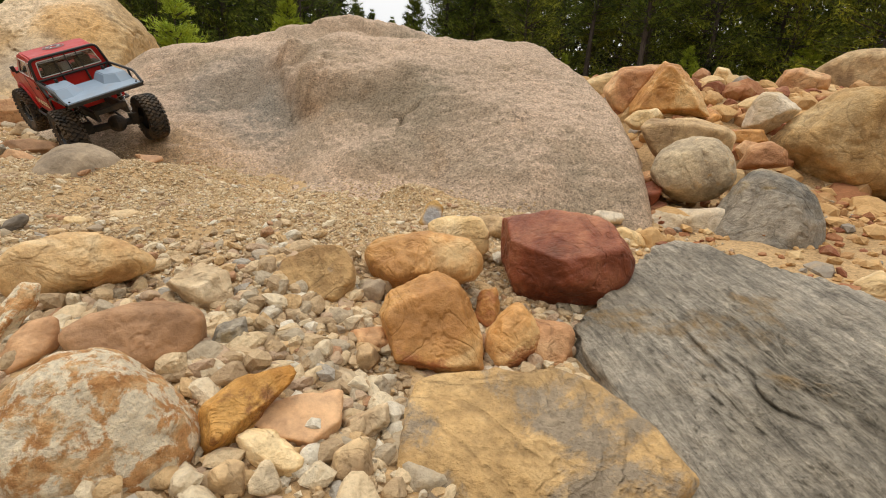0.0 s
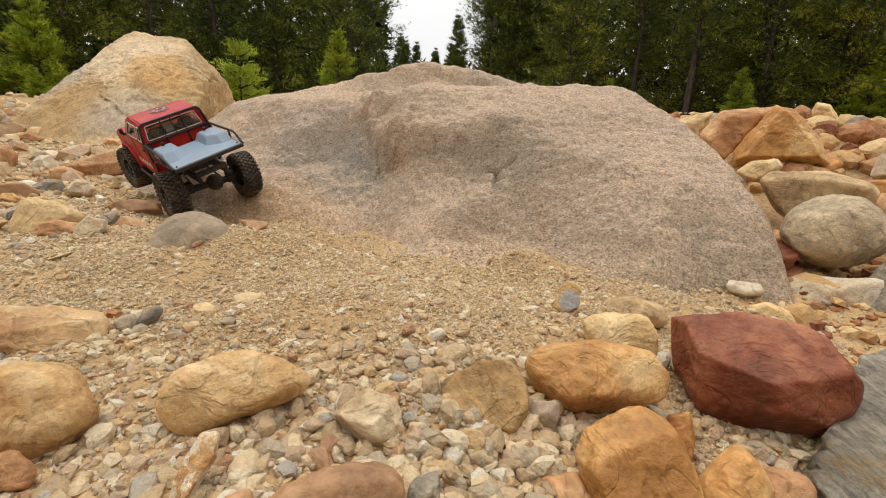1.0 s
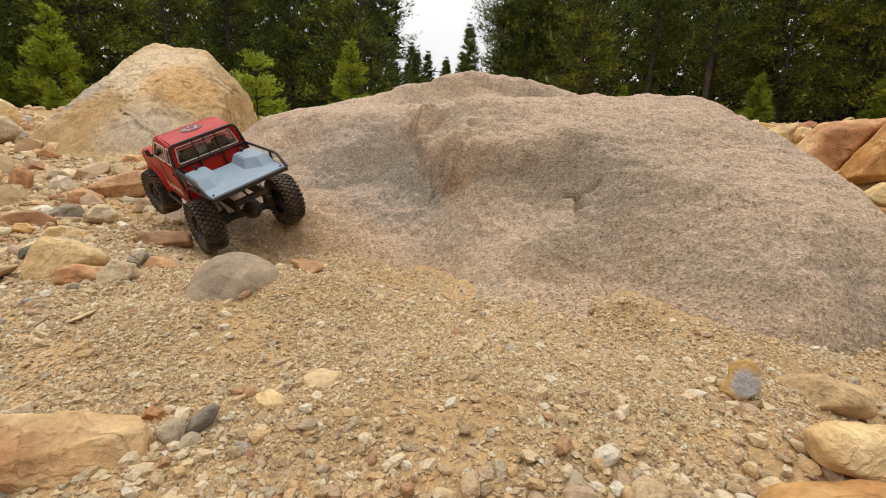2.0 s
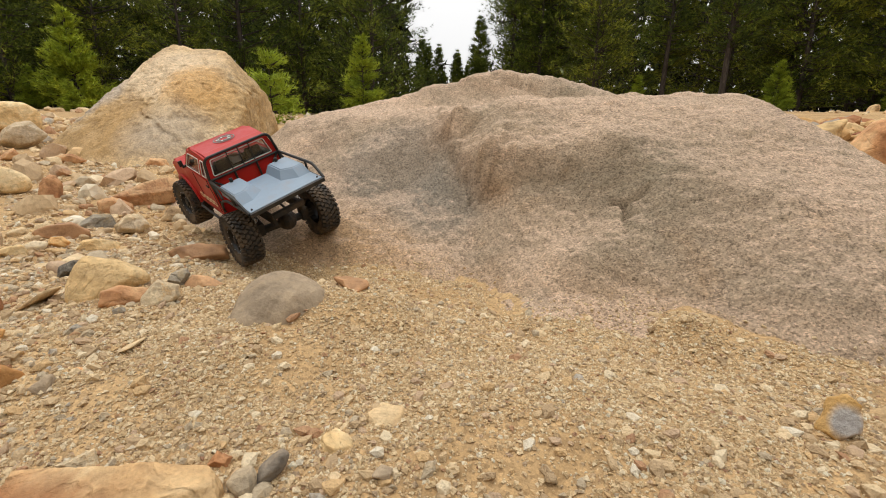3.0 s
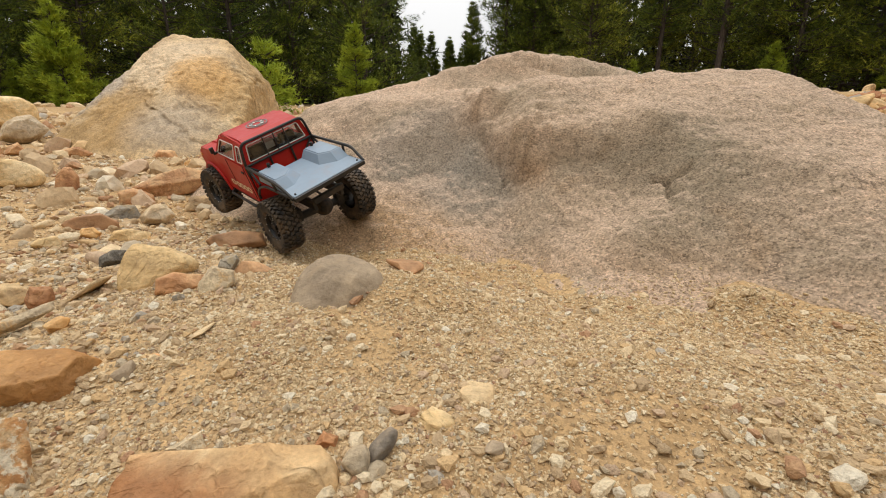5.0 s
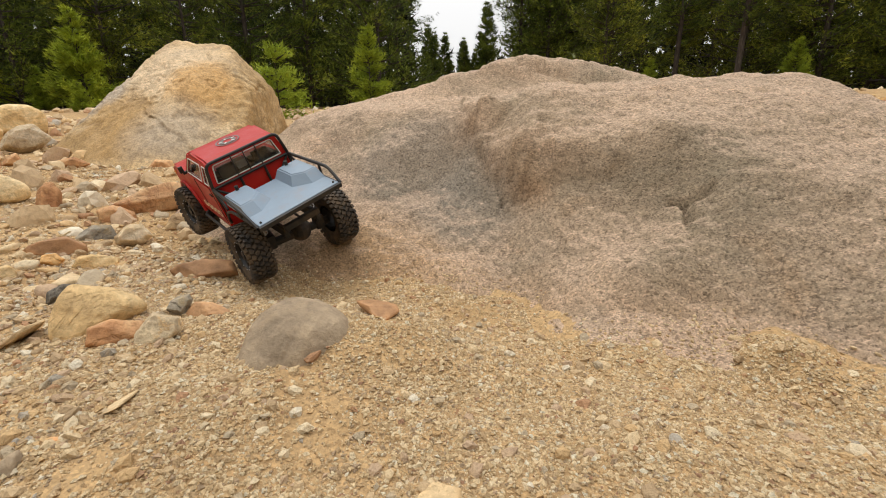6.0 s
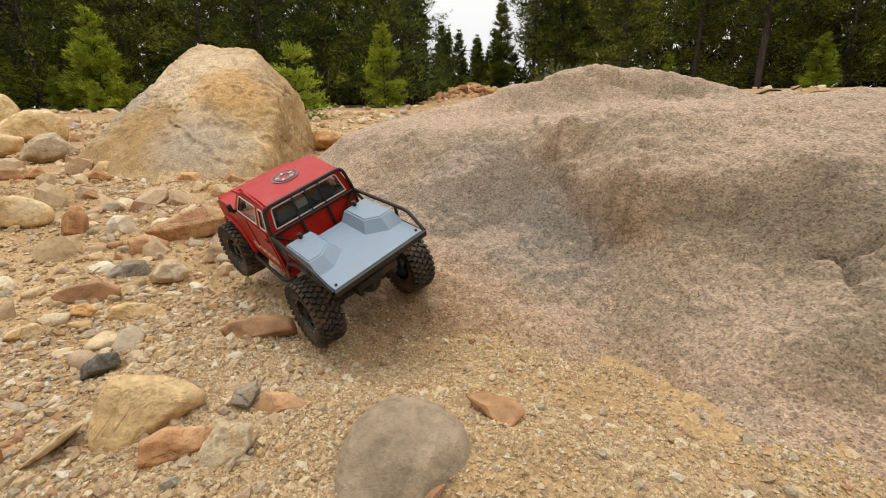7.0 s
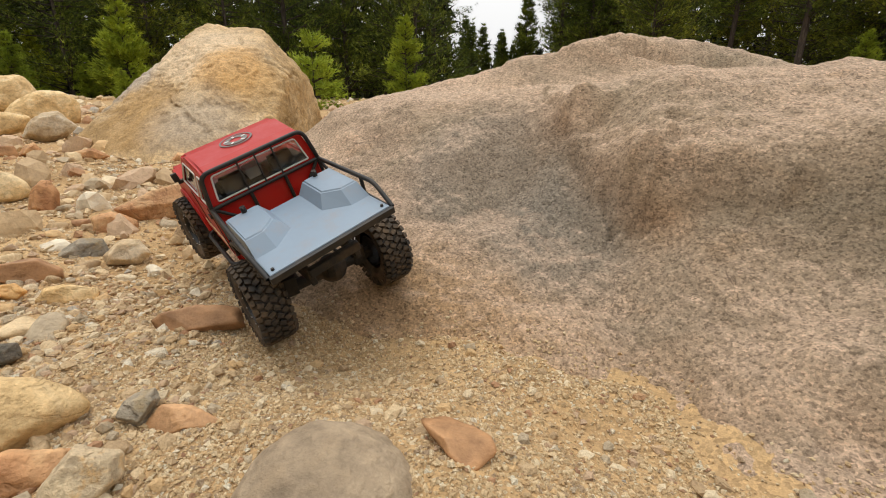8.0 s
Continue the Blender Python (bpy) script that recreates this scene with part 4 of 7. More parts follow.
outline_rock("plank_stone", (0.896, 1.376, 0.193), (-123, 2), ((-0.051, 0.017), (-0.040, -0.018), (0.016, -0.025), (0.051, -0.008), (0.032, 0.025)), 0.022, "ochre", "flat orange stone wedged in the pile", hard=30.0)
outline_rock("red_rock", (0.858, 1.232, 0.151), (-125, 4), ((-0.056, -0.043), (0.056, -0.017), (0.046, 0.022), (0.007, 0.043), (-0.039, 0.024)), 0.037, "rust", "reddish brown stone in the pile", hard=14.0)
outline_rock("tan_boulder", (1.137, 1.295, 0.198), (-131, 2), ((-0.190, -0.005), (-0.111, -0.095), (0.010, -0.151), (0.103, -0.139), (0.190, -0.098), (0.160, 0.040), (0.091, 0.139), (0.000, 0.151), (-0.078, 0.130), (-0.127, 0.074)), 0.121, "layered", "big rounded tan boulder with layered sides", level=6, hard=12.0)
outline_rock("pale_boulder", (1.836, 2.081, 0.460), (-131, -4), ((-0.231, -0.015), (-0.119, -0.095), (0.231, -0.076), (0.146, 0.048), (-0.020, 0.095), (-0.126, 0.080)), 0.076, "tan", "pale rounded boulder behind the pile", hard=10.0)
outline_rock("red_rock", (1.362, 1.863, 0.385), (-126, -3), ((-0.085, -0.011), (-0.068, -0.042), (-0.002, -0.053), (0.085, -0.024), (0.080, 0.026), (-0.011, 0.053), (-0.062, 0.041)), 0.042, "rust", "broken reddish rock at the back of the pile", hard=30.0)
outline_rock("brown_rock", (1.103, 1.746, 0.313), (-122, -2), ((-0.077, -0.007), (-0.051, -0.039), (0.035, -0.029), (0.077, 0.021), (0.066, 0.039), (-0.014, 0.030)), 0.035, "rust", "broken brown rock in the pile", hard=24.0)
outline_rock("brown_rock", (0.955, 1.602, 0.240), (-121, 0), ((-0.051, -0.017), (-0.037, -0.028), (0.012, -0.035), (0.051, -0.008), (0.028, 0.035), (-0.048, 0.021)), 0.032, "rust", "orange-brown rock in the pile", hard=16.0)
outline_rock("red_rock", (1.112, 2.101, 0.382), (-118, -3), ((-0.049, 0.016), (-0.004, -0.051), (0.049, -0.048), (0.016, 0.034), (-0.016, 0.051)), 0.044, "rust", "small reddish rock at the back")
outline_rock("cream_rock", (1.255, 2.197, 0.402), (-120, -3), ((-0.052, -0.005), (-0.031, -0.047), (0.047, -0.048), (0.052, -0.024), (0.009, 0.040), (-0.037, 0.048)), 0.043, "yellow", "small cream rock at the back")
outline_rock("half_buried_rock", (-0.736, 0.937, 0.033), (-100, 72), ((-0.081, 0.005), (-0.064, -0.060), (-0.032, -0.120), (0.023, -0.092), (0.078, -0.009), (0.066, 0.046), (0.014, 0.078), (-0.046, 0.064)), 0.068, "half", "smooth grey stone half buried in sand", level=6, hard=7.0, rugged=0.4, facets=((0.1, 0.2, 0.95), (-0.3, -0.3, 1.0)))
outline_rock("red_flat_stone", (-0.642, 1.026, 0.0775), (-90, 83), ((-0.036, 0.017), (-0.008, -0.009), (0.020, -0.028), (0.036, -0.003), (0.029, 0.011), (-0.015, 0.028)), 0.006, "brownflat", "flat brick-red stone sunk in sand", hard=30.0, rugged=0.5)
outline_rock("sandy_rock", (-1.058, 0.965, 0.079), (-42, 30), ((-0.062, -0.016), (-0.061, -0.034), (-0.027, -0.045), (0.056, -0.022), (0.062, -0.010), (0.041, 0.017), (-0.009, 0.041), (-0.026, 0.045), (-0.042, 0.029), (-0.056, 0.010)), 0.025, "yellow", "broad grainy yellow-tan stone sunk in gravel", level=5, hard=9.0)
outline_rock("red_rock", (-0.987, 0.923, 0.067), (-45, 36), ((-0.041, -0.009), (-0.021, -0.018), (0.007, -0.021), (0.026, -0.015), (0.041, 0.005), (-0.010, 0.021), (-0.031, 0.016)), 0.013, "rust", "flat brick-red stone lying in gravel", hard=30.0)
outline_rock("pale_stone", (-0.927, 0.924, 0.076), (-51, 38), ((-0.029, -0.015), (-0.014, -0.025), (0.011, -0.023), (0.028, -0.008), (0.029, 0.010), (-0.002, 0.025), (-0.025, 0.001)), 0.015, "greytan", "speckled pale grey angular stone in gravel", hard=26.0)
outline_rock("dark_stone", (-0.956, 1.010, 0.071), (-54, 33), ((-0.019, -0.003), (0.001, -0.018), (0.019, 0.006), (0.015, 0.018), (-0.013, 0.011)), 0.013, "slate", "dark grey sharp stone poking out of sand", hard=34.0)
outline_rock("brown_stone", (-0.910, 1.016, 0.064), (-59, 34), ((-0.039, -0.008), (-0.022, -0.015), (0.039, -0.016), (0.005, 0.011), (-0.019, 0.016)), 0.009, "brownflat", "flat reddish brown stone covered by sand", hard=20.0)
outline_rock("grey_stone", (-1.246, 1.078, 0.050), (-39, 24), ((-0.027, -0.016), (0.005, -0.015), (0.027, -0.009), (0.026, 0.011), (0.004, 0.016), (-0.020, 0.006)), 0.011, "schist", "grey-green stone half sunk in sand", hard=14.0)
outline_rock("tan_stone", (-1.459, 1.140, 0.052), (-34, 19), ((-0.029, -0.001), (0.019, -0.016), (0.029, -0.002), (0.019, 0.016), (-0.012, 0.016)), 0.011, "yellow", "rounded yellow-tan stone sunk in gravel", hard=9.0)
outline_rock("flat_rock", (-1.504, 1.309, 0.056), (-40, 17), ((-0.058, 0.009), (-0.048, -0.004), (0.005, -0.023), (0.057, -0.024), (0.058, -0.004), (0.024, 0.024), (-0.022, 0.023)), 0.012, "brownflat", "flat mauve stone over an orange edge", hard=30.0)
outline_rock("flat_stone", (-1.385, 1.290, 0.032), (-44, 20), ((-0.046, -0.003), (-0.013, -0.017), (0.040, -0.019), (0.046, 0.002), (-0.002, 0.019), (-0.029, 0.018)), 0.011, "yellow", "flat tan stone sunk in gravel", hard=20.0)
outline_rock("orange_stone", (-1.449, 1.245, 0.049), (-39, 19), ((-0.023, -0.003), (0.008, -0.016), (0.023, -0.004), (0.010, 0.015), (-0.015, 0.016)), 0.010, "ochre", "small orange-tan stone sunk in gravel")
outline_rock("flat_rock", (-1.065, 1.224, 0.051), (-57, 25), ((-0.063, -0.004), (0.008, -0.018), (0.063, -0.022), (0.056, 0.011), (0.012, 0.022), (-0.031, 0.017)), 0.009, "brownflat", "flat tan and red stone beside the tyre", hard=20.0)
outline_rock("brown_rock", (-1.964, 1.720, 0.092), (-41, 10), ((-0.038, -0.032), (-0.008, -0.050), (0.031, -0.047), (0.038, 0.012), (0.023, 0.044), (0.004, 0.050), (-0.021, 0.023)), 0.026, "rust", "upright reddish brown stone on gravel", hard=24.0)
outline_rock("sandy_rock", (-2.215, 1.775, 0.106), (-37, 8), ((-0.082, -0.026), (-0.022, -0.056), (0.055, -0.055), (0.082, -0.031), (0.062, 0.018), (-0.013, 0.056), (-0.061, 0.041)), 0.034, "yellow", "broad low sandy boulder in gravel", level=5, hard=9.0)
outline_rock("grey_rock", (-3.430, 2.945, 0.200), (-40, 3), ((-0.132, -0.063), (-0.022, -0.092), (0.065, -0.064), (0.132, 0.000), (0.054, 0.092), (-0.013, 0.087), (-0.088, 0.031)), 0.065, "pale", "pale grey angular rock beside the boulder", hard=22.0)
outline_rock("sandy_rock", (-4.608, 3.849, 0.286), (-39, 1), ((-0.257, -0.112), (0.225, -0.138), (0.257, -0.055), (0.255, 0.061), (0.126, 0.138), (-0.057, 0.115), (-0.226, -0.013)), 0.111, "yellow", "broad rounded yellow boulder on the shore", level=5, hard=10.0)
outline_rock("sandy_rock", (-5.629, 4.291, 0.372), (-37, 0), ((-0.281, -0.185), (0.217, -0.200), (0.281, 0.035), (0.189, 0.200), (0.068, 0.196), (-0.154, 0.141)), 0.160, "yellow", "pale rounded boulder at the back", level=5, hard=9.0)
outline_rock("sandy_rock", (-3.917, 2.999, 0.201), (-36, 3), ((-0.177, -0.080), (0.028, -0.081), (0.145, -0.045), (0.177, 0.043), (0.035, 0.081), (-0.100, 0.051)), 0.065, "yellow", "pale yellow rounded boulder low on the shore", level=5, hard=9.0)
outline_rock("brown_rock", (-3.035, 2.522, 0.118), (-39, 5), ((-0.057, -0.029), (0.057, -0.038), (0.014, 0.038), (-0.027, 0.019)), 0.030, "rust", "reddish brown rock on the shore", hard=18.0)
outline_rock("flat_rock", (-3.100, 2.383, 0.122), (-36, 5), ((-0.099, -0.020), (0.099, -0.032), (0.089, 0.023), (-0.030, 0.032)), 0.022, "brownflat", "low flat brown rock on the shore", hard=18.0)
outline_rock("brown_rock", (-2.662, 2.484, 0.110), (-43, 6), ((-0.083, -0.010), (0.034, -0.030), (0.083, -0.012), (0.022, 0.030), (-0.046, 0.019)), 0.024, "rust", "low reddish stone at the foot of the boulder", hard=18.0)
outline_rock("flat_stone", (-0.500, 0.719, 0.028), (-90, 83), ((-0.025, -0.001), (-0.003, -0.028), (0.025, -0.027), (0.019, 0.024), (-0.009, 0.028)), 0.012, "tan", "pinkish flat stone sunk in gravel", hard=24.0)
outline_rock("flat_stone", (-0.536, 0.677, 0.028), (-90, 83), ((-0.026, -0.002), (-0.017, -0.015), (0.001, -0.019), (0.026, -0.008), (0.012, 0.007), (-0.012, 0.019)), 0.012, "yellow", "flat yellow stone sunk in gravel", hard=24.0)
outline_rock("angular_rock", (-0.973, 0.659, 0.057), (-38, 25), ((-0.059, 0.007), (-0.037, -0.011), (0.012, -0.043), (0.056, -0.031), (0.059, -0.000), (0.034, 0.025), (-0.017, 0.043), (-0.055, 0.033)), 0.032, "twotone", "angular ochre rock with a steep broken face", level=6, hard=44.0, facets=((0.1, 1.0, 0.45), (-0.1, -0.25, 0.8), (0.8, -0.1, 0.8)))
outline_rock("orange_slab", (-0.689, 0.552, 0.039), (-52, 40), ((-0.084, 0.000), (0.067, -0.061), (0.084, -0.040), (0.084, -0.005), (0.076, 0.011), (0.007, 0.038), (-0.068, 0.061), (-0.083, 0.033)), 0.027, "halftone", "flat slab half brown and half cream orange", level=6, hard=40.0, facets=((0.0, 0.75, 0.5), (0.0, -0.1, 0.8)))
outline_rock("lichen_rock", (-0.893, 0.546, 0.043), (-34, 31), ((-0.027, -0.033), (0.006, -0.055), (0.013, -0.037), (0.027, 0.023), (0.027, 0.042), (-0.008, 0.055)), 0.014, "mottled", "upright stone with white and orange lichen", hard=34.0)
outline_rock("brown_rock", (-1.608, 1.756, 0.088), (-53, 8), ((-0.110, -0.009), (-0.082, -0.032), (-0.037, -0.050), (0.071, -0.042), (0.107, -0.030), (0.110, 0.031), (0.065, 0.050), (-0.007, 0.037)), 0.030, "rust", "long brown rock leaning on smaller stones", level=6, hard=22.0, facets=((0.0, 0.6, 0.6), (0.1, -0.4, 0.8)))
outline_rock("brown_rock", (-1.638, 1.635, 0.057), (-49, 9), ((-0.050, 0.021), (-0.049, -0.020), (-0.005, -0.034), (0.049, -0.028), (0.050, 0.003), (-0.003, 0.034)), 0.027, "rust", "rounded reddish tan stone", hard=18.0)
outline_rock("grey_rock", (-1.571, 1.485, 0.035), (-48, 11), ((-0.048, 0.002), (-0.043, -0.024), (0.037, -0.031), (0.048, -0.006), (0.035, 0.023), (-0.006, 0.031)), 0.022, "slate", "blue-grey stone propped on pebbles", hard=26.0)
outline_rock("tan_rock", (-1.462, 1.491, 0.041), (-51, 11), ((-0.044, -0.002), (-0.040, -0.023), (0.020, -0.029), (0.044, -0.008), (0.028, 0.026), (-0.008, 0.029)), 0.021, "pale", "cream stone lying on gravel", hard=24.0)
outline_rock("tan_rock", (-1.422, 1.640, 0.040), (-55, 11), ((-0.059, -0.020), (-0.044, -0.028), (0.014, -0.026), (0.059, -0.002), (0.046, 0.027), (-0.021, 0.028)), 0.023, "tan", "rounded tan stone lying beside the truck", hard=14.0)
outline_rock("pale_rock", (-1.461, 1.807, 0.104), (-57, 8), ((-0.042, 0.000), (-0.040, -0.030), (0.008, -0.039), (0.042, -0.024), (0.035, 0.031), (-0.001, 0.039)), 0.031, "pale", "cream angular rock behind the long brown rock", hard=26.0)
outline_rock("yellow_stone", (-1.274, 0.892, 0.047), (-38, 17), ((-0.019, -0.012), (-0.002, -0.016), (0.019, -0.010), (0.018, 0.016), (-0.014, 0.012)), 0.012, "yellow", "small yellow angular stone lying in loose gravel", hard=24.0)
outline_rock("brown_stone", (-1.203, 0.879, 0.050), (-40, 17), ((-0.019, 0.001), (-0.013, -0.020), (0.018, -0.012), (0.019, 0.013), (-0.007, 0.020)), 0.015, "rust", "small brown stone in gravel", hard=20.0)
outline_rock("flat_stone", (-1.118, 0.775, 0.066), (-38, 19), ((-0.038, -0.015), (0.004, -0.010), (0.037, 0.002), (0.038, 0.015), (-0.035, 0.000)), 0.012, "greytan", "flat greyish pink stone", hard=24.0)
outline_rock("yellow_stone", (-1.056, 0.768, 0.065), (-41, 20), ((-0.015, 0.004), (-0.010, -0.007), (0.007, -0.011), (0.015, 0.005), (0.006, 0.011)), 0.009, "ochre", "thin flat yellow brown stone", hard=24.0)
outline_rock("grey_pebble", (-0.604, 0.602, 0.039), (-68, 40), ((-0.013, 0.001), (-0.002, -0.014), (0.009, -0.013), (0.013, 0.004), (0.008, 0.014), (-0.005, 0.012)), 0.011, "greytan", "round greenish grey pebble", hard=8.0)
outline_rock("dark_pebble", (-0.585, 0.622, 0.042), (-71, 39), ((-0.015, -0.013), (-0.007, -0.015), (0.009, -0.004), (0.015, 0.009), (0.008, 0.015), (-0.009, 0.004)), 0.010, "dark", "dark grey oval pebble in gravel", hard=9.0)
outline_rock("brown_pebble", (-0.639, 0.624, 0.041), (-64, 38), ((-0.012, -0.003), (0.007, -0.010), (0.012, 0.001), (-0.002, 0.010)), 0.008, "rust", "small orange-brown pebble in gravel", hard=24.0)
outline_rock("pale_stone", (-0.758, 0.592, 0.048), (-48, 34), ((-0.016, 0.005), (-0.004, -0.006), (0.016, -0.010), (0.015, 0.010)), 0.008, "greytan", "pale grey angular stone beside the flat slab", hard=30.0)
outline_rock("red_rock", (-2.248, 2.592, 0.087), (-53, 5), ((-0.068, -0.017), (0.001, -0.035), (0.068, -0.019), (0.058, 0.027), (-0.016, 0.035)), 0.028, "rust", "small red-brown rock before the pale boulder", hard=22.0)
outline_rock("brown_rock", (-1.980, 2.587, 0.081), (-57, 6), ((-0.062, -0.003), (-0.030, -0.034), (0.040, -0.043), (0.062, -0.001), (-0.021, 0.043)), 0.034, "rust", "brown angular rock before the pale boulder", hard=30.0)
outline_rock("tan_rock", (1.091, 1.180, 0.022), (-133, 8), ((-0.041, 0.001), (-0.027, -0.032), (0.012, -0.033), (0.041, -0.003), (0.017, 0.033), (-0.023, 0.032)), 0.030, "tan", "tan stone in the shade of the boulder", hard=12.0)
outline_rock("red_rock", (1.080, 1.050, -0.005), (-136, 10), ((-0.058, -0.002), (-0.013, -0.042), (0.044, -0.030), (0.058, 0.022), (-0.008, 0.042)), 0.038, "red", "dark red stone in the pile", hard=20.0)
outline_rock("tan_rock", (0.956, 0.956, -0.013), (-135, 11), ((-0.064, -0.016), (-0.044, -0.036), (0.064, -0.016), (0.064, 0.015), (-0.005, 0.034), (-0.059, 0.036)), 0.033, "yellow", "tan oblong stone behind the schist slab", hard=14.0)
outline_rock("tan_rock", (0.884, 0.853, -0.031), (-136, 13), ((-0.071, -0.019), (-0.046, -0.041), (0.057, -0.041), (0.071, 0.021), (0.008, 0.041), (-0.046, 0.022)), 0.037, "pale", "pale tan stone behind the schist slab", hard=12.0)
outline_rock("brown_rock", (0.868, 1.314, 0.158), (-123, 3), ((-0.035, 0.006), (-0.014, -0.028), (0.035, -0.006), (0.022, 0.024), (-0.013, 0.028)), 0.025, "rust", "brown broken stone wedged under the plank stone", hard=24.0)
outline_rock("yellow_stone", (0.410, 0.927, -0.011), (-114, 15), ((-0.040, 0.010), (-0.027, -0.012), (0.003, -0.025), (0.040, -0.012), (0.024, 0.012), (-0.012, 0.025)), 0.022, "yellow", "yellowish rounded stone under the pale block", hard=10.0)
outline_rock("yellow_stone", (0.461, 0.943, -0.008), (-116, 14), ((-0.026, 0.006), (-0.004, -0.017), (0.023, -0.015), (0.026, 0.010), (0.000, 0.017)), 0.015, "tan", "small tan rounded stone", hard=10.0)
rock("pale_stone", (-0.194, 0.457, 0.025), (0.013, 0.011, 0.015), 0, 119, "pale", "small whitish pebble among gravel", 4)
rock("round_stone", (-0.174, 0.438, 0.019), (0.015, 0.013, 0.012), -10, 120, "ochre", "small rounded orange pebble in gravel", 4)
rock("pale_stone", (-0.136, 0.445, 0.016), (0.017, 0.014, 0.014), 0, 121, "pale", "small creamy angular pebble", 4, hard=24)
rock("pale_stone", (-0.096, 0.454, 0.012), (0.014, 0.012, 0.013), 20, 122, "greytan", "small greyish pink pebble", 4)
rock("pale_stone", (-0.076, 0.369, -0.004), (0.020, 0.017, 0.008), 6, 123, "pale", "white angular pebble in gravel", 4, hard=30)
rock("round_stone", (-0.056, 0.397, 0.000), (0.012, 0.010, 0.015), 15, 124, "tan", "small tan oval pebble standing up", 4)
rock("round_stone", (-0.093, 0.339, -0.005), (0.015, 0.012, 0.004), -8, 125, "yellow", "small flat yellow pebble in gravel", 4)
rock("brown_stone", (-0.057, 0.432, 0.003), (0.023, 0.020, 0.012), 0, 126, "rust", "small pinkish brown angular stone", 4, hard=24)
rock("round_stone", (-0.123, 0.239, 0.004), (0.012, 0.010, 0.013), 0, 127, "tan", "tan rounded pebble among gravel", 4)
rock("round_stone", (-0.098, 0.240, 0.001), (0.011, 0.009, 0.012), 20, 128, "greytan", "greyish tan rounded pebble among gravel", 4)
rock("round_stone", (-0.047, 0.269, -0.007), (0.015, 0.013, 0.014), -15, 129, "tan", "tan angular pebble under larger stones", 4)
rock("grey_stone", (-0.070, 0.513, 0.021), (0.016, 0.013, 0.019), 15, 130, "half", "small grey pebble beside the disc stone", 4)
rock("pale_stone", (-0.155, 0.371, 0.007), (0.016, 0.014, 0.006), -8, 131, "greytan", "small flat greyish pebble", 4)
rock("slate_pebble", (-0.038, 0.361, -0.007), (0.010, 0.009, 0.012), 10, 132, "greytan", "small greyish oval pebble", 4)
rock("pale_stone", (0.383, 1.000, 0.016), (0.035, 0.029, 0.017), 5, 135, "pale", "small white pebble split by a brown face", 4, hard=30)
rock("cream_rock", (1.436, 2.300, 0.377), (0.067, 0.057, 0.033), 0, 153, "tan", "low tan rock at the back", 4)
rock("brown_rock", (1.076, 1.900, 0.292), (0.042, 0.036, 0.049), 0, 154, "tan", "tan rock at the back of the pile", 4)
rock("red_rock", (0.511, 1.140, 0.042), (0.060, 0.051, 0.032), -8, 155, "red", "dark red broken stone under the pile", 4, hard=30)
rock("red_rock", (0.542, 1.200, 0.070), (0.038, 0.032, 0.025), -25, 156, "rust", "orange-brown broken stone under the pile", 4, hard=30)
rock("tan_rock", (0.852, 1.550, 0.223), (0.052, 0.044, 0.046), 5, 163, "ochre", "orange-brown rock in the pile", 4)
rock("tan_stone", (-1.262, 0.890, 0.049), (0.021, 0.018, 0.018), 0, 172, "tan", "small tan stone lying in gravel", 4)
rock("grey_stone", (-0.903, 0.696, 0.050), (0.014, 0.012, 0.011), -20, 174, "half", "small flat grey stone in gravel", 4)
rock("pink_stone", (-0.893, 0.732, 0.048), (0.015, 0.012, 0.008), 0, 175, "rust", "small flat pinkish stone in sand", 4)
rock("sliver_stone", (-0.877, 0.787, 0.053), (0.023, 0.020, 0.003), -25, 176, "tan", "thin tan sliver of stone in sand", 4)
rock("sliver_stone", (-0.793, 0.702, 0.047), (0.008, 0.007, 0.009), 0, 177, "ochre", "thin orange sliver of stone", 4)
rock("grey_pebble", (-0.482, 0.634, 0.036), (0.009, 0.008, 0.007), 0, 183, "half", "small grey pebble in gravel", 4)
rock("tan_rock", (-1.947, 2.398, 0.074), (0.041, 0.035, 0.027), 10, 203, "ochre", "small ochre rock on the flat", 4)
rock("grey_rock", (-2.093, 2.205, 0.075), (0.037, 0.032, 0.030), 0, 204, "greytan", "small grey tan rock", 4)
rock("brown_rock", (-2.049, 3.900, 0.183), (0.123, 0.105, 0.074), 0, 208, "ochre", "brown rock behind the great boulder", 4)
rock("sliver_stone", (-1.144, 0.912, 0.053), (0.035, 0.030, 0.005), -35, 215, "tan", "long tan flake of stone", 4)
rock("tan_rock", (0.719, 0.680, 0.004), (0.036, 0.031, 0.027), 5, 218, "yellow", "yellow tan stone beside the schist slab", 5)
rock("far_rock", (8.388, 13.000, 0.768), (0.166, 0.141, 0.129), 0, 219, "tan", "lone tan rock on the far flat", 4)



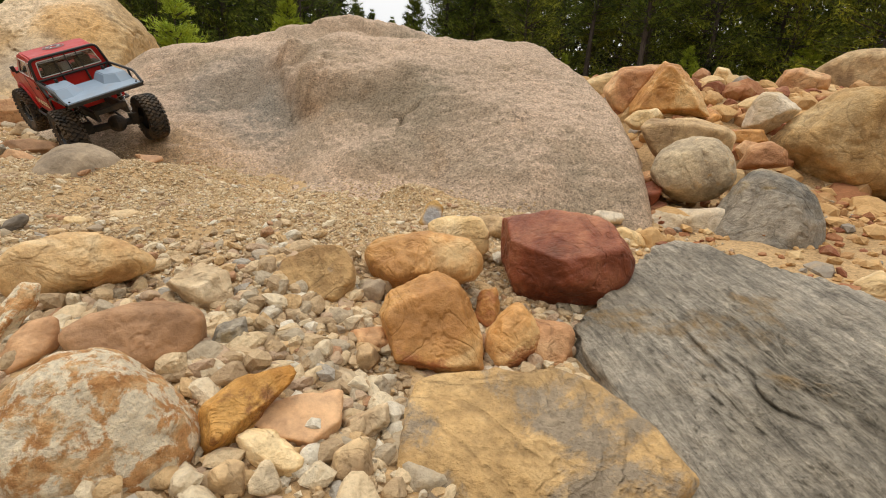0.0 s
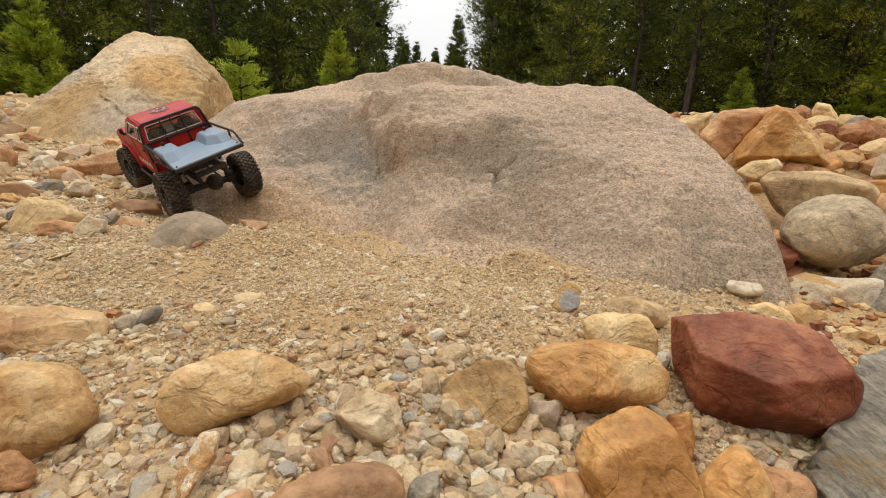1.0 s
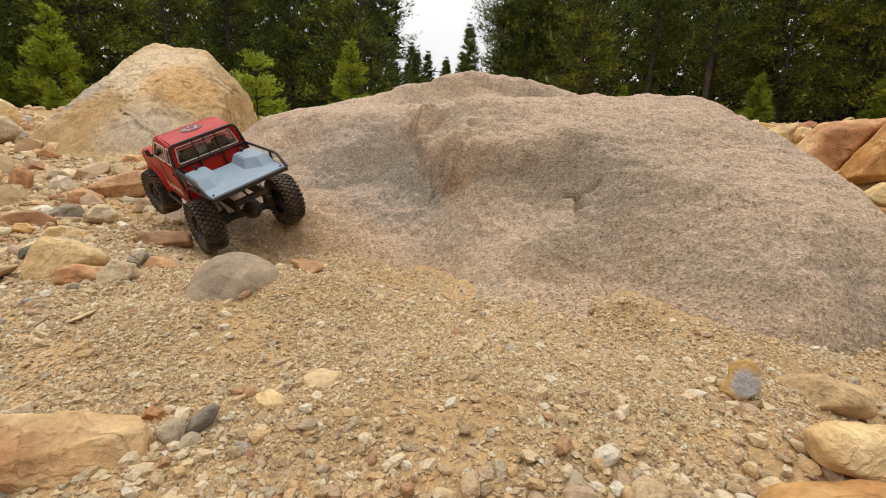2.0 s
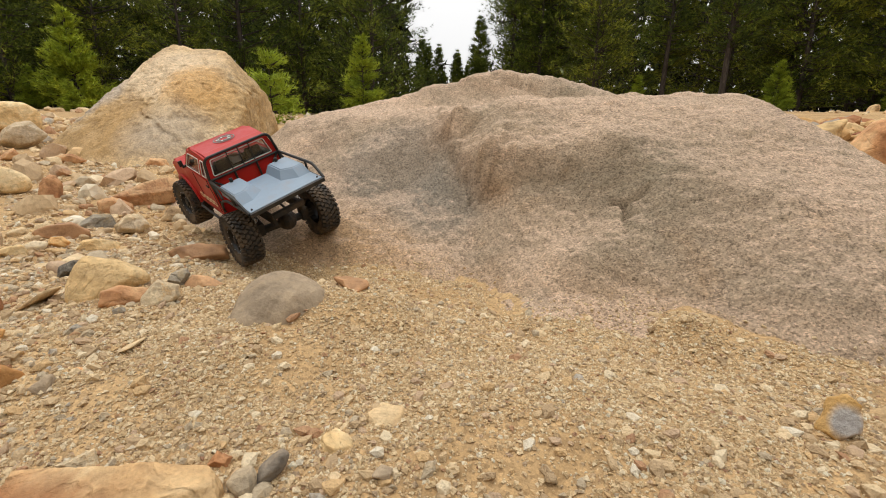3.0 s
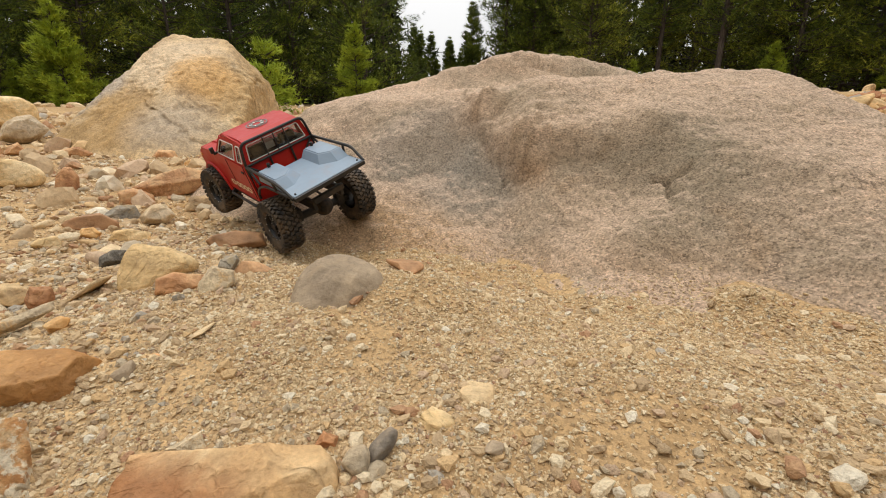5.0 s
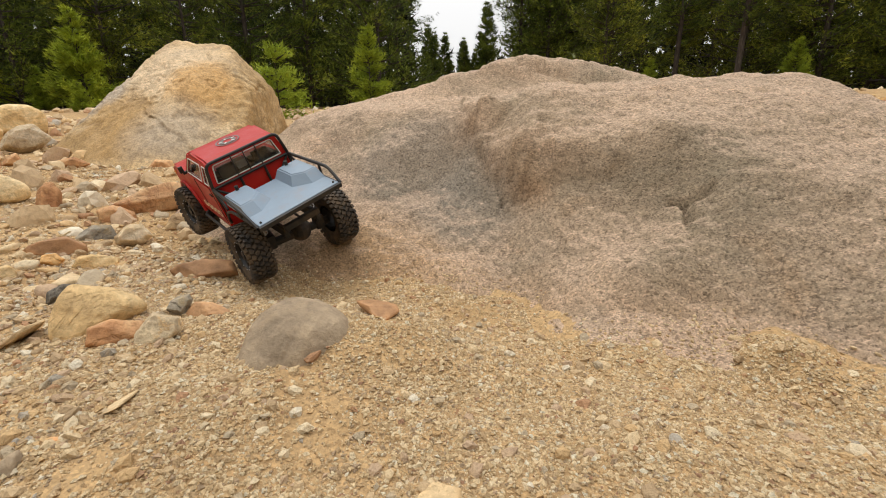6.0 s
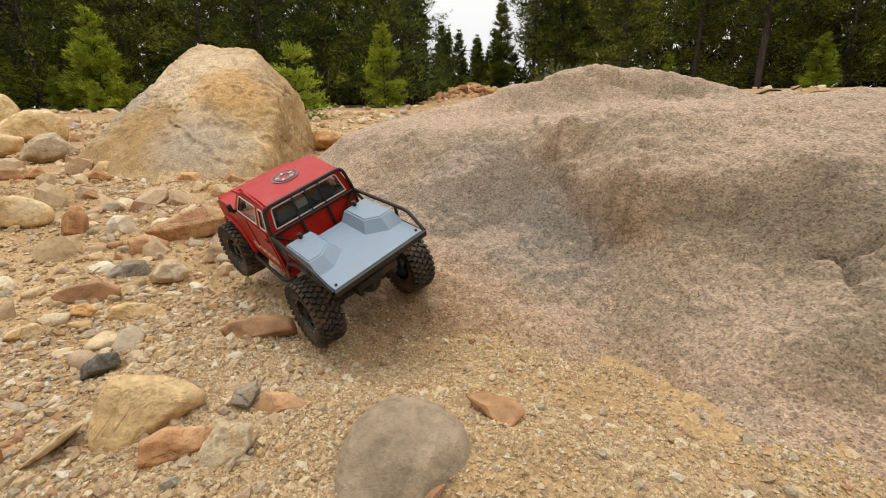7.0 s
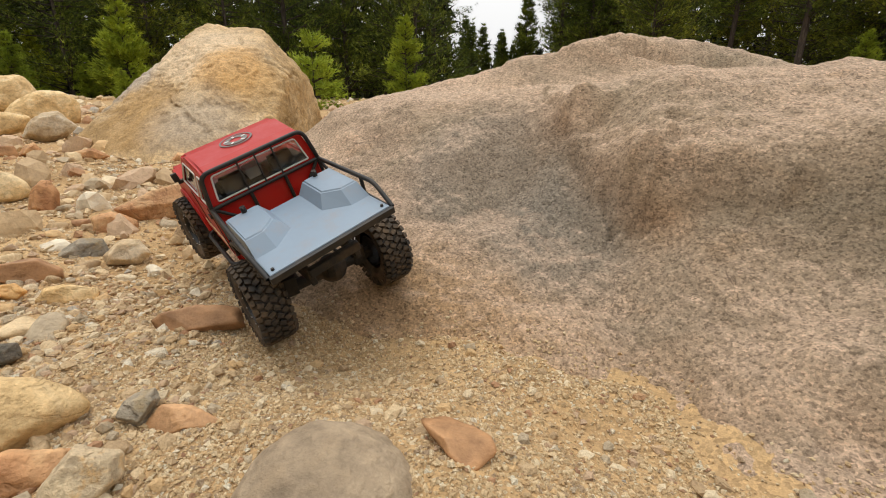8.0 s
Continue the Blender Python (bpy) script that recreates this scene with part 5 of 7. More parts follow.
def cut_rock(name, at, planes, mat, label, hard=14.0, level=6, rugged=1.0, seed=1, category="boulder", layers=None):
    """A large rock from named faces: (normal, distance from its middle)."""
    d, faces = sphere_mesh(level)
    n = np.array([p[0] for p in planes], float)
    n /= np.linalg.norm(n, axis=1)[:, None]
    off = np.array([p[1] for p in planes])
    r = ((np.maximum(0, d @ n.T) / off) ** hard).sum(1) ** (-1 / hard)
    v = d * r[:, None]
    s = float(np.median(off))
    q = v / s
    v = v + d * (s * rugged * (0.05 * fbm(q[:, 0] * 1.5, q[:, 1] * 1.5, q[:, 2] * 1.5, 3, seed) + 0.018 * fbm(q[:, 0] * 6, q[:, 1] * 6, q[:, 2] * 6, 4, seed + 3)))[:, None]
    if layers:
        # broken edges of thin, wavy layers
        a = np.array(layers) / np.linalg.norm(layers)
        k = 1.0 if s < 0.3 else 0.35
        w = v + (v @ a)[:, None] * a * 6 * k
        w = w * 11 * k + 0.6 * fbm(v[:, 0] * 14, v[:, 1] * 14, v[:, 2] * 14, 2, seed + 7)[:, None]
        v = v + d * ((0.007 if s < 0.3 else 0.012) * (0.5 - np.abs(fbm(w[:, 0], w[:, 1], w[:, 2], 4, seed + 5, 0.6))))[:, None]
        # a few broken ledges and open cracks
        t = v @ a / s + 0.25 * fbm(q[:, 0] * 1.3, q[:, 1] * 1.3, q[:, 2] * 1.3, 3, seed + 11)
        v = v - d * (0.035 * s * np.exp(-((t * 2.2 - np.round(t * 2.2)) / 0.035) ** 2) * ease(fbm(q[:, 0] * 2, q[:, 1] * 2, q[:, 2] * 2, 2, seed + 13) * 2.5))[:, None]
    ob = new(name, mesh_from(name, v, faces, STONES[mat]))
    ob.matrix_world = pose(*at)
    return tagged(ob, label, category)


cut_rock("cream_boulder", (-2.60, 3.35, 0.25), [
    ((-0.626, -0.344, 0.700), 0.438), ((-0.696, -0.623, 0.357), 0.779), ((0.033, -0.135, 0.990), 0.555), ((0.733, 0.111, 0.671), 0.558),
    ((0.987, 0.148, 0.067), 0.541), ((0.090, -0.404, 0.910), 0.422), ((-0.180, -0.638, 0.749), 0.361), ((0.468, -0.545, 0.696), 0.464),
    ((-0.337, -0.872, 0.356), 0.851), ((0.065, 0.894, 0.444), 0.466), ((-0.928, 0.309, 0.206), 0.933), ((0, 0, -1), 0.491)],
    "cream", "tall pale cream and yellow boulder with sloping faces", hard=44.0, level=7, seed=7, rugged=0.45, layers=(0.45, 0.35, 0.8))

cut_rock("schist_slab", (0.36, 0.38, -0.02), [
    ((-0.18, -0.165, 0.97), 0.062), ((0.804, 0.594, 0.05), 0.143), ((0.45, 0.89, 0.05), 0.206), ((-0.724, 0.69, 0.05), 0.201), ((-0.99, -0.13, 0.1), 0.190), ((-0.93, -0.36, 0.1), 0.190), ((0, -1, 0.3), 0.32), ((1, -0.1, 0.2), 0.30), ((0, 0, -1), 0.1)],
    "schist", "large grey layered schist slab tilted against smaller rocks", hard=26.0, level=7, seed=31, rugged=0.8, category="rock", layers=(0.80, 0.10, 0.60))

# ---- loose gravel ----
def top_z(x, y):
    """Ground or boulder, whichever is higher."""
    return np.maximum(ground_full(x, y), boulder_full(x, y))


def on_slab(x, y):
    """The ground that the schist slab covers."""
    return (x > 0.16) & (0.69 * (y - 0.38) - 0.724 * (x - 0.36) < 0.19) & (0.804 * (x - 0.36) + 0.594 * (y - 0.38) < 0.13)


def scatter(name, count, size_lo, size_hi, power, area, weight, seed, level, label, sink=0.35, mat=None, on_rock=False):
    """Many small stones in one mesh, laid on the ground."""
    rng = np.random.default_rng(seed)
    shapes = []
    for k in range(8):
        v, faces = rock_mesh((1, 1, 1), seed * 10 + k, level, 5, (9.0, 24.0)[k % 2], 1.2, loose=0.5)
        shapes.append(v)
    x0, x1, y0, y1 = area
    xs, ys = rng.uniform(x0, x1, count * 4), rng.uniform(y0, y1, count * 4)
    keep = rng.uniform(0, 1, count * 4) < weight(xs, ys)
    rise = boulder_z(xs, ys) - ground_z(xs, ys)
    keep &= (rise > -0.004) & (rng.uniform(0, 0.03, count * 4) > rise) if on_rock else rise < 0.004
    keep &= ~on_slab(xs, ys)
    xs, ys = xs[keep][:count], ys[keep][:count]
    n = len(xs)
    zs = top_z(xs, ys) if on_rock else ground_full(xs, ys)
    s = size_lo * (1 - rng.uniform(0, 1, n) * (1 - (size_lo / size_hi) ** power)) ** (-1 / power)
    dims = np.stack([s * rng.uniform(0.8, 1.35, n), s * rng.uniform(0.7, 1.1, n), s * rng.uniform(0.5, 0.9, n)], 1)
    a, t1, t2 = rng.uniform(0, 6.283, n), rng.normal(0, 0.35, n), rng.normal(0, 0.35, n)
    ca, sa, c1, s1, c2, s2 = np.cos(a), np.sin(a), np.cos(t1), np.sin(t1), np.cos(t2), np.sin(t2)
    zero, one = np.zeros(n), np.ones(n)
    rz = np.stack([ca, -sa, zero, sa, ca, zero, zero, zero, one], 1).reshape(n, 3, 3)
    rx = np.stack([one, zero, zero, zero, c1, -s1, zero, s1, c1], 1).reshape(n, 3, 3)
    ry = np.stack([c2, zero, s2, zero, one, zero, -s2, zero, c2], 1).reshape(n, 3, 3)
    rot = rx @ ry @ rz
    which = rng.integers(0, 8, n)
    base = np.stack(shapes)[which]
    v = np.einsum("nij,nkj->nki", rot, base * dims[:, None, :])
    v += np.stack([xs, ys, zs + dims[:, 2] * (1 - 2 * sink)], 1)[:, None, :]
    k = base.shape[1]
    fs = (faces[None] + (np.arange(n) * k)[:, None, None]).reshape(-1, 3)
    ob = new(name, mesh_from(name, v.reshape(-1, 3), fs, mat or GRAVEL, smooth=level > 2))
    return tagged(ob, label, "gravel", kind="stuff")


def stony(x, y):
    """Where the gravel is coarse: along the foot of the rock bank and over the flat."""
    w = 0.10 + 0.60 * np.exp(-((y - 0.36 - 0.05 * (x + 0.3)) / 0.21) ** 2) * (x > -1.3)
    w = w + 0.5 * np.clip((-x - 0.85) / 0.4, 0, 1)
    return np.clip(w * (0.7 + 0.5 * vnoise(x * 5, y * 5, 0.0, 77)), 0, 1)


def everywhere(x, y):
    return np.clip(0.75 + 0.4 * vnoise(x * 3.5, y * 3.5, 0.0, 78), 0.4, 1)


def patchy(x, y):
    """Thick drifts of grit with barer sand between them."""
    return np.clip(0.62 + 0.55 * vnoise(x * 6, y * 6, 0.0, 81) + 0.35 * vnoise(x * 17, y * 17, 0.0, 82), 0.12, 1)


def bank_foot(x, y):
    """Thick between the rocks at the near edge."""
    return np.clip(1.3 * np.exp(-((x + 0.07) / 0.22) ** 2 - ((y - 0.40) / 0.14) ** 2), 0, 1)


scatter("fine_gravel", 140000, 0.0014, 0.0047, 2.0, (-1.2, 0.35, 0.48, 1.36), patchy, 3, 0, "fine tan gravel strewn over the sand", sink=0.42, mat=FINE)
scatter("coarse_gravel", 18000, 0.0032, 0.006, 1.7, (-1.5, 0.6, 0.15, 1.42), stony, 4, 0, "coarse mixed tan and orange gravel")
scatter("stony_gravel", 5200, 0.0052, 0.0095, 2.4, (-1.5, 0.6, 0.15, 1.42), stony, 24, 1, "larger mixed tan, grey and orange gravel")
scatter("bank_gravel", 1800, 0.003, 0.006, 1.5, (-0.85, 0.45, 0.18, 0.75), bank_foot, 15, 1, "small mixed gravel filling gaps between the rocks", sink=0.2)
scatter("bank_shingle", 1700, 0.006, 0.013, 1.3, (-0.85, 0.45, 0.18, 0.75), bank_foot, 26, 2, "beige angular shingle between the rocks", sink=0.2)
scatter("flat_gravel", 17000, 0.002, 0.009, 1.6, (-2.8, -1.15, 0.5, 2.6), everywhere, 27, 0, "fine beige gravel covering the flat", mat=FINE)
scatter("cobbles", 2600, 0.012, 0.075, 1.5, (-7.5, -1.1, 1.45, 8.0), lambda x, y: np.clip(0.35 + 0.4 * vnoise(x * 1.5, y * 1.5, 0.0, 79), 0.08, 1), 6, 2, "scattered tan and brown cobbles on the flat", mat=FLAT)
scatter("far_gravel", 9000, 0.005, 0.018, 1.6, (-4.5, -0.95, 1.3, 4.2), everywhere, 8, 0, "mixed gravel over the flat")
scatter("far_cobbles", 1000, 0.04, 0.13, 1.6, (-22.0, 14.0, 3.5, 19.0), lambda x, y: np.clip(0.3 + 0.5 * vnoise(x * 0.5, y * 0.5, 0.0, 80), 0.04, 1), 9, 2, "far cobbles on the open shore", mat=FLAT)
scatter("bank_cobbles", 1100, 0.02, 0.06, 1.3, (0.4, 3.2, 0.9, 4.2), lambda x, y: np.clip(1.2 * np.exp(-((x - 1.25) / 0.85) ** 2 - ((y - 1.9) / 0.8) ** 2), 0, 1), 12, 2, "tan and red cobbles filling the rock pile", sink=0.45, mat=PILE)
scatter("mound_rubble", 420, 0.05, 0.2, 1.6, (-4.6, -0.9, 18.3, 21.4), lambda x, y: np.clip(1.3 * np.exp(-((x + 2.6) / 1.3) ** 2 - ((y - 19.7) / 1.2) ** 2), 0, 1), 33, 2, "brown earth clods and broken stone heaped far off", mat=PILE)
scatter("foot_grit", 3200, 0.0014, 0.0036, 1.6, (-0.95, 0.35, 0.90, 1.45), lambda x, y: np.ones_like(x), 29, 1, "sand grit washed over the foot of the boulder", mat=FINE, on_rock=True)
scatter("corner_gravel", 1500, 0.006, 0.024, 1.5, (0.38, 1.4, 0.42, 1.25), everywhere, 28, 1, "tan gravel and small cobbles beside the slab", mat=PILE)
scatter("shore_gravel", 9000, 0.005, 0.03, 1.5, (-8.0, 7.0, -6.0, 7.0), lambda x, y: np.clip(0.9 * np.exp(-(np.hypot(x + 0.5, y - 0.8) / 4.5) ** 2), 0, 1) * (np.hypot(x + 0.5, y - 0.9) > 1.5), 16, 0, "sparse tan gravel over the open shore")


def lay_pebbles(count, size_lo, size_hi, power, area, weight, seed, label, group, sink, name="pebble"):
    """Single pebbles, each a thing of its own, on a dozen shared meshes."""
    rng = np.random.default_rng(seed)
    meshes = []
    for k in range(12):
        v, tris = rock_mesh((1, rng.uniform(0.65, 0.95), rng.uniform(0.45, 0.75)), seed * 20 + k, 3, 3, (40.0, 24.0, 12.0)[k % 3], 1.0, loose=0.5)
        meshes.append(mesh_from(name, v, tris, PEBBLE))
    laid = []
    tries = 0
    while len(laid) < count and tries < 40000:
        tries += 1
        x, y = rng.uniform(area[0], area[1]), rng.uniform(area[2], area[3])
        s = size_lo * (1 - rng.uniform() * (1 - (size_lo / size_hi) ** power)) ** (-1 / power)
        if rng.uniform() > float(weight(np.array(x), np.array(y))) or bool(on_slab(x, y)) or float(boulder_z(x, y)) > 0.02 or math.hypot(x + 1.0, y - 1.38) < 0.27:
            continue
        if any(math.hypot(x - a, y - b) < 0.75 * (s + c) for a, b, c in laid):
            continue
        laid.append((x, y, s))
        ob = new(name, meshes[int(rng.integers(0, 12))])
        z = float(ground_full(x, y)) + s * (0.55 - sink)
        ob.matrix_world = pose(x, y, z, rng.normal(0, 18), rng.normal(0, 18), rng.uniform(0, 360)) @ Matrix.Scale(s, 4)
        tagged(ob, label, name, group)


lay_pebbles(140, 0.007, 0.019, 1.4, (-0.75, 0.45, 0.18, 0.72), bank_foot, 14, "beige angular pebble wedged between larger rocks", "pebbles between the rocks", 0.25)
lay_pebbles(60, 0.006, 0.012, 2.2, (-1.0, 0.35, 0.22, 0.85), stony, 5, "tan pebble half sunk in sandy gravel", "pebbles on the sand", 0.35)
lay_pebbles(120, 0.012, 0.036, 1.7, (-2.0, -0.8, 0.6, 1.9), lambda x, y: np.clip((-x - 0.95) / 0.45, 0, 1), 25, "flat tan cobble half sunk in gravel", "cobbles on the flat", 0.45, "cobble")


def limb_mesh(paths, sides=5):
    """Tapered tubes along lists of (point, radius)."""
    verts, faces = [], []
    for path in paths:
        start = len(verts)
        for i, (p, r) in enumerate(path):
            a = Vector(path[min(i + 1, len(path) - 1)][0]) - Vector(path[max(i - 1, 0)][0])
            q = a.to_track_quat("Z", "Y")
            for k in range(sides):
                t = 2 * math.pi * k / sides
                verts.append(Vector(p) + q @ Vector((r * math.cos(t), r * math.sin(t), 0)))
        for i in range(len(path) - 1):
            for k in range(sides):
                a, b = start + i * sides + k, start + i * sides + (k + 1) % sides
                faces.append((a, b, b + sides, a + sides))
    return np.array([v[:] for v in verts]), np.array(faces)




# ---- the model truck ----
def plain(name, colour, rough, metal=0.0, coat=0.0, dust=0.25, dust_scale=30.0, dust_low=0.45):
    """Paint, plastic or metal with a film of sand dust and fine scuffs."""
    m, nodes, links, shader = material(name)
    tc = nodes.new("ShaderNodeTexCoord")
    n1 = noise_node(nodes, links, tc.outputs["Object"], dust_scale, 6, 0.7)
    n2 = noise_node(nodes, links, tc.outputs["Object"], 400.0, 3, 0.7)
    r = ramp_node(nodes, [(dust_low, (0, 0, 0, 1)), (0.8, (dust, dust, dust, 1))])
    links.new(n1, r.inputs[0])
    c = mix_node(nodes, links, "MIX", r.outputs[0], colour, srgb(170, 140, 104))
    links.new(c, shader.inputs["Base Color"])
    rr = ramp_node(nodes, [(0.3, (rough, rough, rough, 1)), (0.8, (min(1, rough + 0.25),) * 3 + (1,))])
    links.new(n1, rr.inputs[0])
    links.new(rr.outputs[0], shader.inputs["Roughness"])
    shader.inputs["Metallic"].default_value = metal
    shader.inputs["Coat Weight"].default_value = coat
    bump_node(nodes, links, shader, [(n2, 0.15, 0.0004)])
    return m


RED = plain("red_body_paint", srgb(176, 24, 18), 0.38, coat=0.12, dust=0.05, dust_low=0.5)
RED.node_tree.nodes["Principled BSDF"].inputs["Specular IOR Level"].default_value = 0.3
RUBBER = plain("black_rubber", srgb(46, 44, 42), 0.75, dust=0.5, dust_low=0.4)
BLACK = plain("black_steel_tube", srgb(22, 22, 23), 0.42, dust=0.12)
CHASSIS = plain("black_plastic", srgb(24, 24, 25), 0.6, dust=0.25)
BED = plain("pale_blue_grey_plastic", srgb(132, 150, 168), 0.38, dust=0.3, dust_low=0.5)
TRIM = plain("silver_trim", srgb(210, 208, 204), 0.35, dust=0.1)
CREAM = plain("cream_sticker", srgb(226, 206, 172), 0.4, dust=0.1)
GREYST = plain("grey_sticker", srgb(104, 100, 96), 0.4, dust=0.2)
STEEL = plain("bright_steel", srgb(190, 190, 190), 0.3, metal=0.9, dust=0.1)
AMBER = plain("amber_lens", srgb(226, 150, 40), 0.2, coat=0.5, dust=0.05)
SEAT = plain("dark_grey_interior", srgb(58, 54, 52), 0.7, dust=0.2)


def glass_material():
    m, nodes, links, shader = material("clear_window_glass")
    shader.inputs["Base Color"].default_value = (0.75, 0.78, 0.76, 1)
    shader.inputs["Transmission Weight"].default_value = 1.0
    shader.inputs["Roughness"].default_value = 0.06
    shader.inputs["IOR"].default_value = 1.4
    return m


GLASS = glass_material()


def box(bm, x0, x1, y0, y1, z0, z1, bevel=0.0):
    r = bmesh.ops.create_cube(bm, size=1.0, matrix=Matrix.Translation(((x0 + x1) / 2, (y0 + y1) / 2, (z0 + z1) / 2)) @ Matrix.Diagonal((x1 - x0, y1 - y0, z1 - z0, 1)))
    if bevel:
        edges = {e for v in r["verts"] for e in v.link_edges}
        bmesh.ops.bevel(bm, geom=list(edges), offset=bevel, segments=2, profile=0.6, affect="EDGES")


def prism(bm, outline, y0, y1):
    """A flat outline in x and z, drawn out from y0 to y1."""
    a = [bm.verts.new((x, y0, z)) for x, z in outline]
    b = [bm.verts.new((x, y1, z)) for x, z in outline]
    bm.faces.new(a)
    bm.faces.new(b[::-1])
    n = len(outline)
    for i in range(n):
        bm.faces.new((a[i], b[i], b[(i + 1) % n], a[(i + 1) % n]))


def slab_quad(bm, corners, thick):
    """A plate through four corners, thick along its normal."""
    c = [Vector(p) for p in corners]
    n = (c[1] - c[0]).cross(c[3] - c[0]).normalized() * thick / 2
    a, b = [bm.verts.new(p + n) for p in c], [bm.verts.new(p - n) for p in c]
    bm.faces.new(a)
    bm.faces.new(b[::-1])
    for i in range(4):
        bm.faces.new((a[i], b[i], b[(i + 1) % 4], a[(i + 1) % 4]))


def tube(name, points, r, mat, parent, label="", sides=8, bend=0.012):
    """A bent tube with rounded corners."""
    pts = [Vector(p) for p in points]
    path = [pts[0]]
    for i in range(1, len(pts) - 1):
        d = min(bend, (pts[i] - pts[i - 1]).length * 0.4, (pts[i + 1] - pts[i]).length * 0.4)
        a, b = pts[i] + (pts[i - 1] - pts[i]).normalized() * d, pts[i] + (pts[i + 1] - pts[i]).normalized() * d
        for k in range(5):
            t = k / 4
            path.append(a * (1 - t) ** 2 + pts[i] * 2 * t * (1 - t) + b * t * t)
    path.append(pts[-1])
    v, f = limb_mesh([[(p, r) for p in path]], sides)
    ob = new(name, mesh_from(name, v, f, mat))
    ob.parent = parent
    if label:
        ob["label"] = label
    return ob


def lathe(bm, profile, segments, y_axis=True):
    """Turns (radius, y) pairs about the y axis."""
    rings = []
    for k in range(segments):
        t = 2 * math.pi * k / segments
        rings.append([bm.verts.new((r * math.cos(t), y, r * math.sin(t))) for r, y in profile])
    n = len(profile)
    for k in range(segments):
        a, b = rings[k], rings[(k + 1) % segments]
        for i in range(n - 1):
            bm.faces.new((a[i], a[i + 1], b[i + 1], b[i]))


TYRE_R, TYRE_W = 0.0590, 0.043


def build_wheel(parent):
    """Beadlock rim with spokes and bolts, and a lugged mud tyre on it; outside toward +y."""
    h = TYRE_W / 2
    bm = bmesh.new()
    lathe(bm, [(0.031, -h * 0.75), (0.031, h * 0.72), (0.0275, h * 0.82), (0.026, h * 0.6), (0.024, -h * 0.3), (0.024, -h * 0.75)], 32)
    wheel = part("wheel", bm, BLACK, parent, "black beadlock rim with a lugged tyre")
    for k in range(6):
        bm = bmesh.new()
        box(bm, 0.0065, 0.0265, h * 0.45 - 0.003, h * 0.45 + 0.003, -0.004, 0.004, 0.0008)
        bmesh.ops.transform(bm, matrix=Matrix.Rotation(-2 * math.pi * k / 6, 4, "Y"), verts=bm.verts)
        part("spoke", bm, BLACK, wheel)
    bm = bmesh.new()
    bmesh.ops.create_cone(bm, cap_ends=True, segments=16, radius1=0.0095, radius2=0.008, depth=0.012, matrix=Matrix.Translation((0, h * 0.5, 0)) @ Matrix.Rotation(radians(-90), 4, "X"))
    part("hub", bm, BLACK, wheel)
    bm = bmesh.new()
    for k in range(12):
        t = 2 * math.pi * (k + 0.5) / 12
        bmesh.ops.create_cone(bm, cap_ends=True, segments=6, radius1=0.0012, radius2=0.001, depth=0.002, matrix=Matrix.Translation((0.0285 * math.cos(t), h * 0.83, 0.0285 * math.sin(t))) @ Matrix.Rotation(radians(-90), 4, "X"))
    for k in range(6):
        t = 2 * math.pi * (k + 0.5) / 6
        bmesh.ops.create_cone(bm, cap_ends=True, segments=6, radius1=0.0014, radius2=0.0012, depth=0.003, matrix=Matrix.Translation((0.0145 * math.cos(t), h * 0.55, 0.0145 * math.sin(t))) @ Matrix.Rotation(radians(-90), 4, "X"))
    part("bolts", bm, STEEL, wheel, "small bright wheel bolts")
    bm = bmesh.new()
    R = TYRE_R - 0.0045
    lathe(bm, [(0.029, -h * 0.78), (0.036, -h * 0.95), (0.046, -h), (R - 0.004, -h * 0.94), (R, -h * 0.72), (R + 0.0008, 0), (R, h * 0.72), (R - 0.004, h * 0.94), (0.046, h), (0.036, h * 0.95), (0.029, h * 0.78)], 48)
    n = 32
    for k in range(n):
        t = 2 * math.pi * k / n
        for side in (-1, 1):
            ts = t + (math.pi / n if side > 0 else 0)
            for y, wy, wx, wz, turn in ((0.0046, 0.0086, 0.0058, 0.0056, 28), (0.0126, 0.0076, 0.0060, 0.0054, -22), (0.0190, 0.0062, 0.0066, 0.0060, 8)):
                shift = 0.11 if y > 0.01 and y < 0.016 else 0.0
                drop = 0.0 if y < 0.016 else 0.0018
                m = Matrix.Rotation(-(ts + shift), 4, "Y") @ Matrix.Translation((R + 0.0016 - drop, side * y, 0)) @ Matrix.Rotation(radians(side * turn), 4, "X") @ Matrix.Rotation(radians(side * (25 if y > 0.016 else 0)), 4, "Z") @ Matrix.Diagonal((wz, wy, wx, 1))
                bmesh.ops.create_cube(bm, size=1.0, matrix=m)
            m = Matrix.Rotation(-(ts + 0.05), 4, "Y") @ Matrix.Translation((R - 0.0055, side * (h - 0.0002), 0)) @ Matrix.Diagonal((0.007, 0.0022, 0.0055, 1))
            bmesh.ops.create_cube(bm, size=1.0, matrix=m)
    part("tyre", bm, RUBBER, wheel, "chunky black mud tyre dusted with sand")
    return wheel


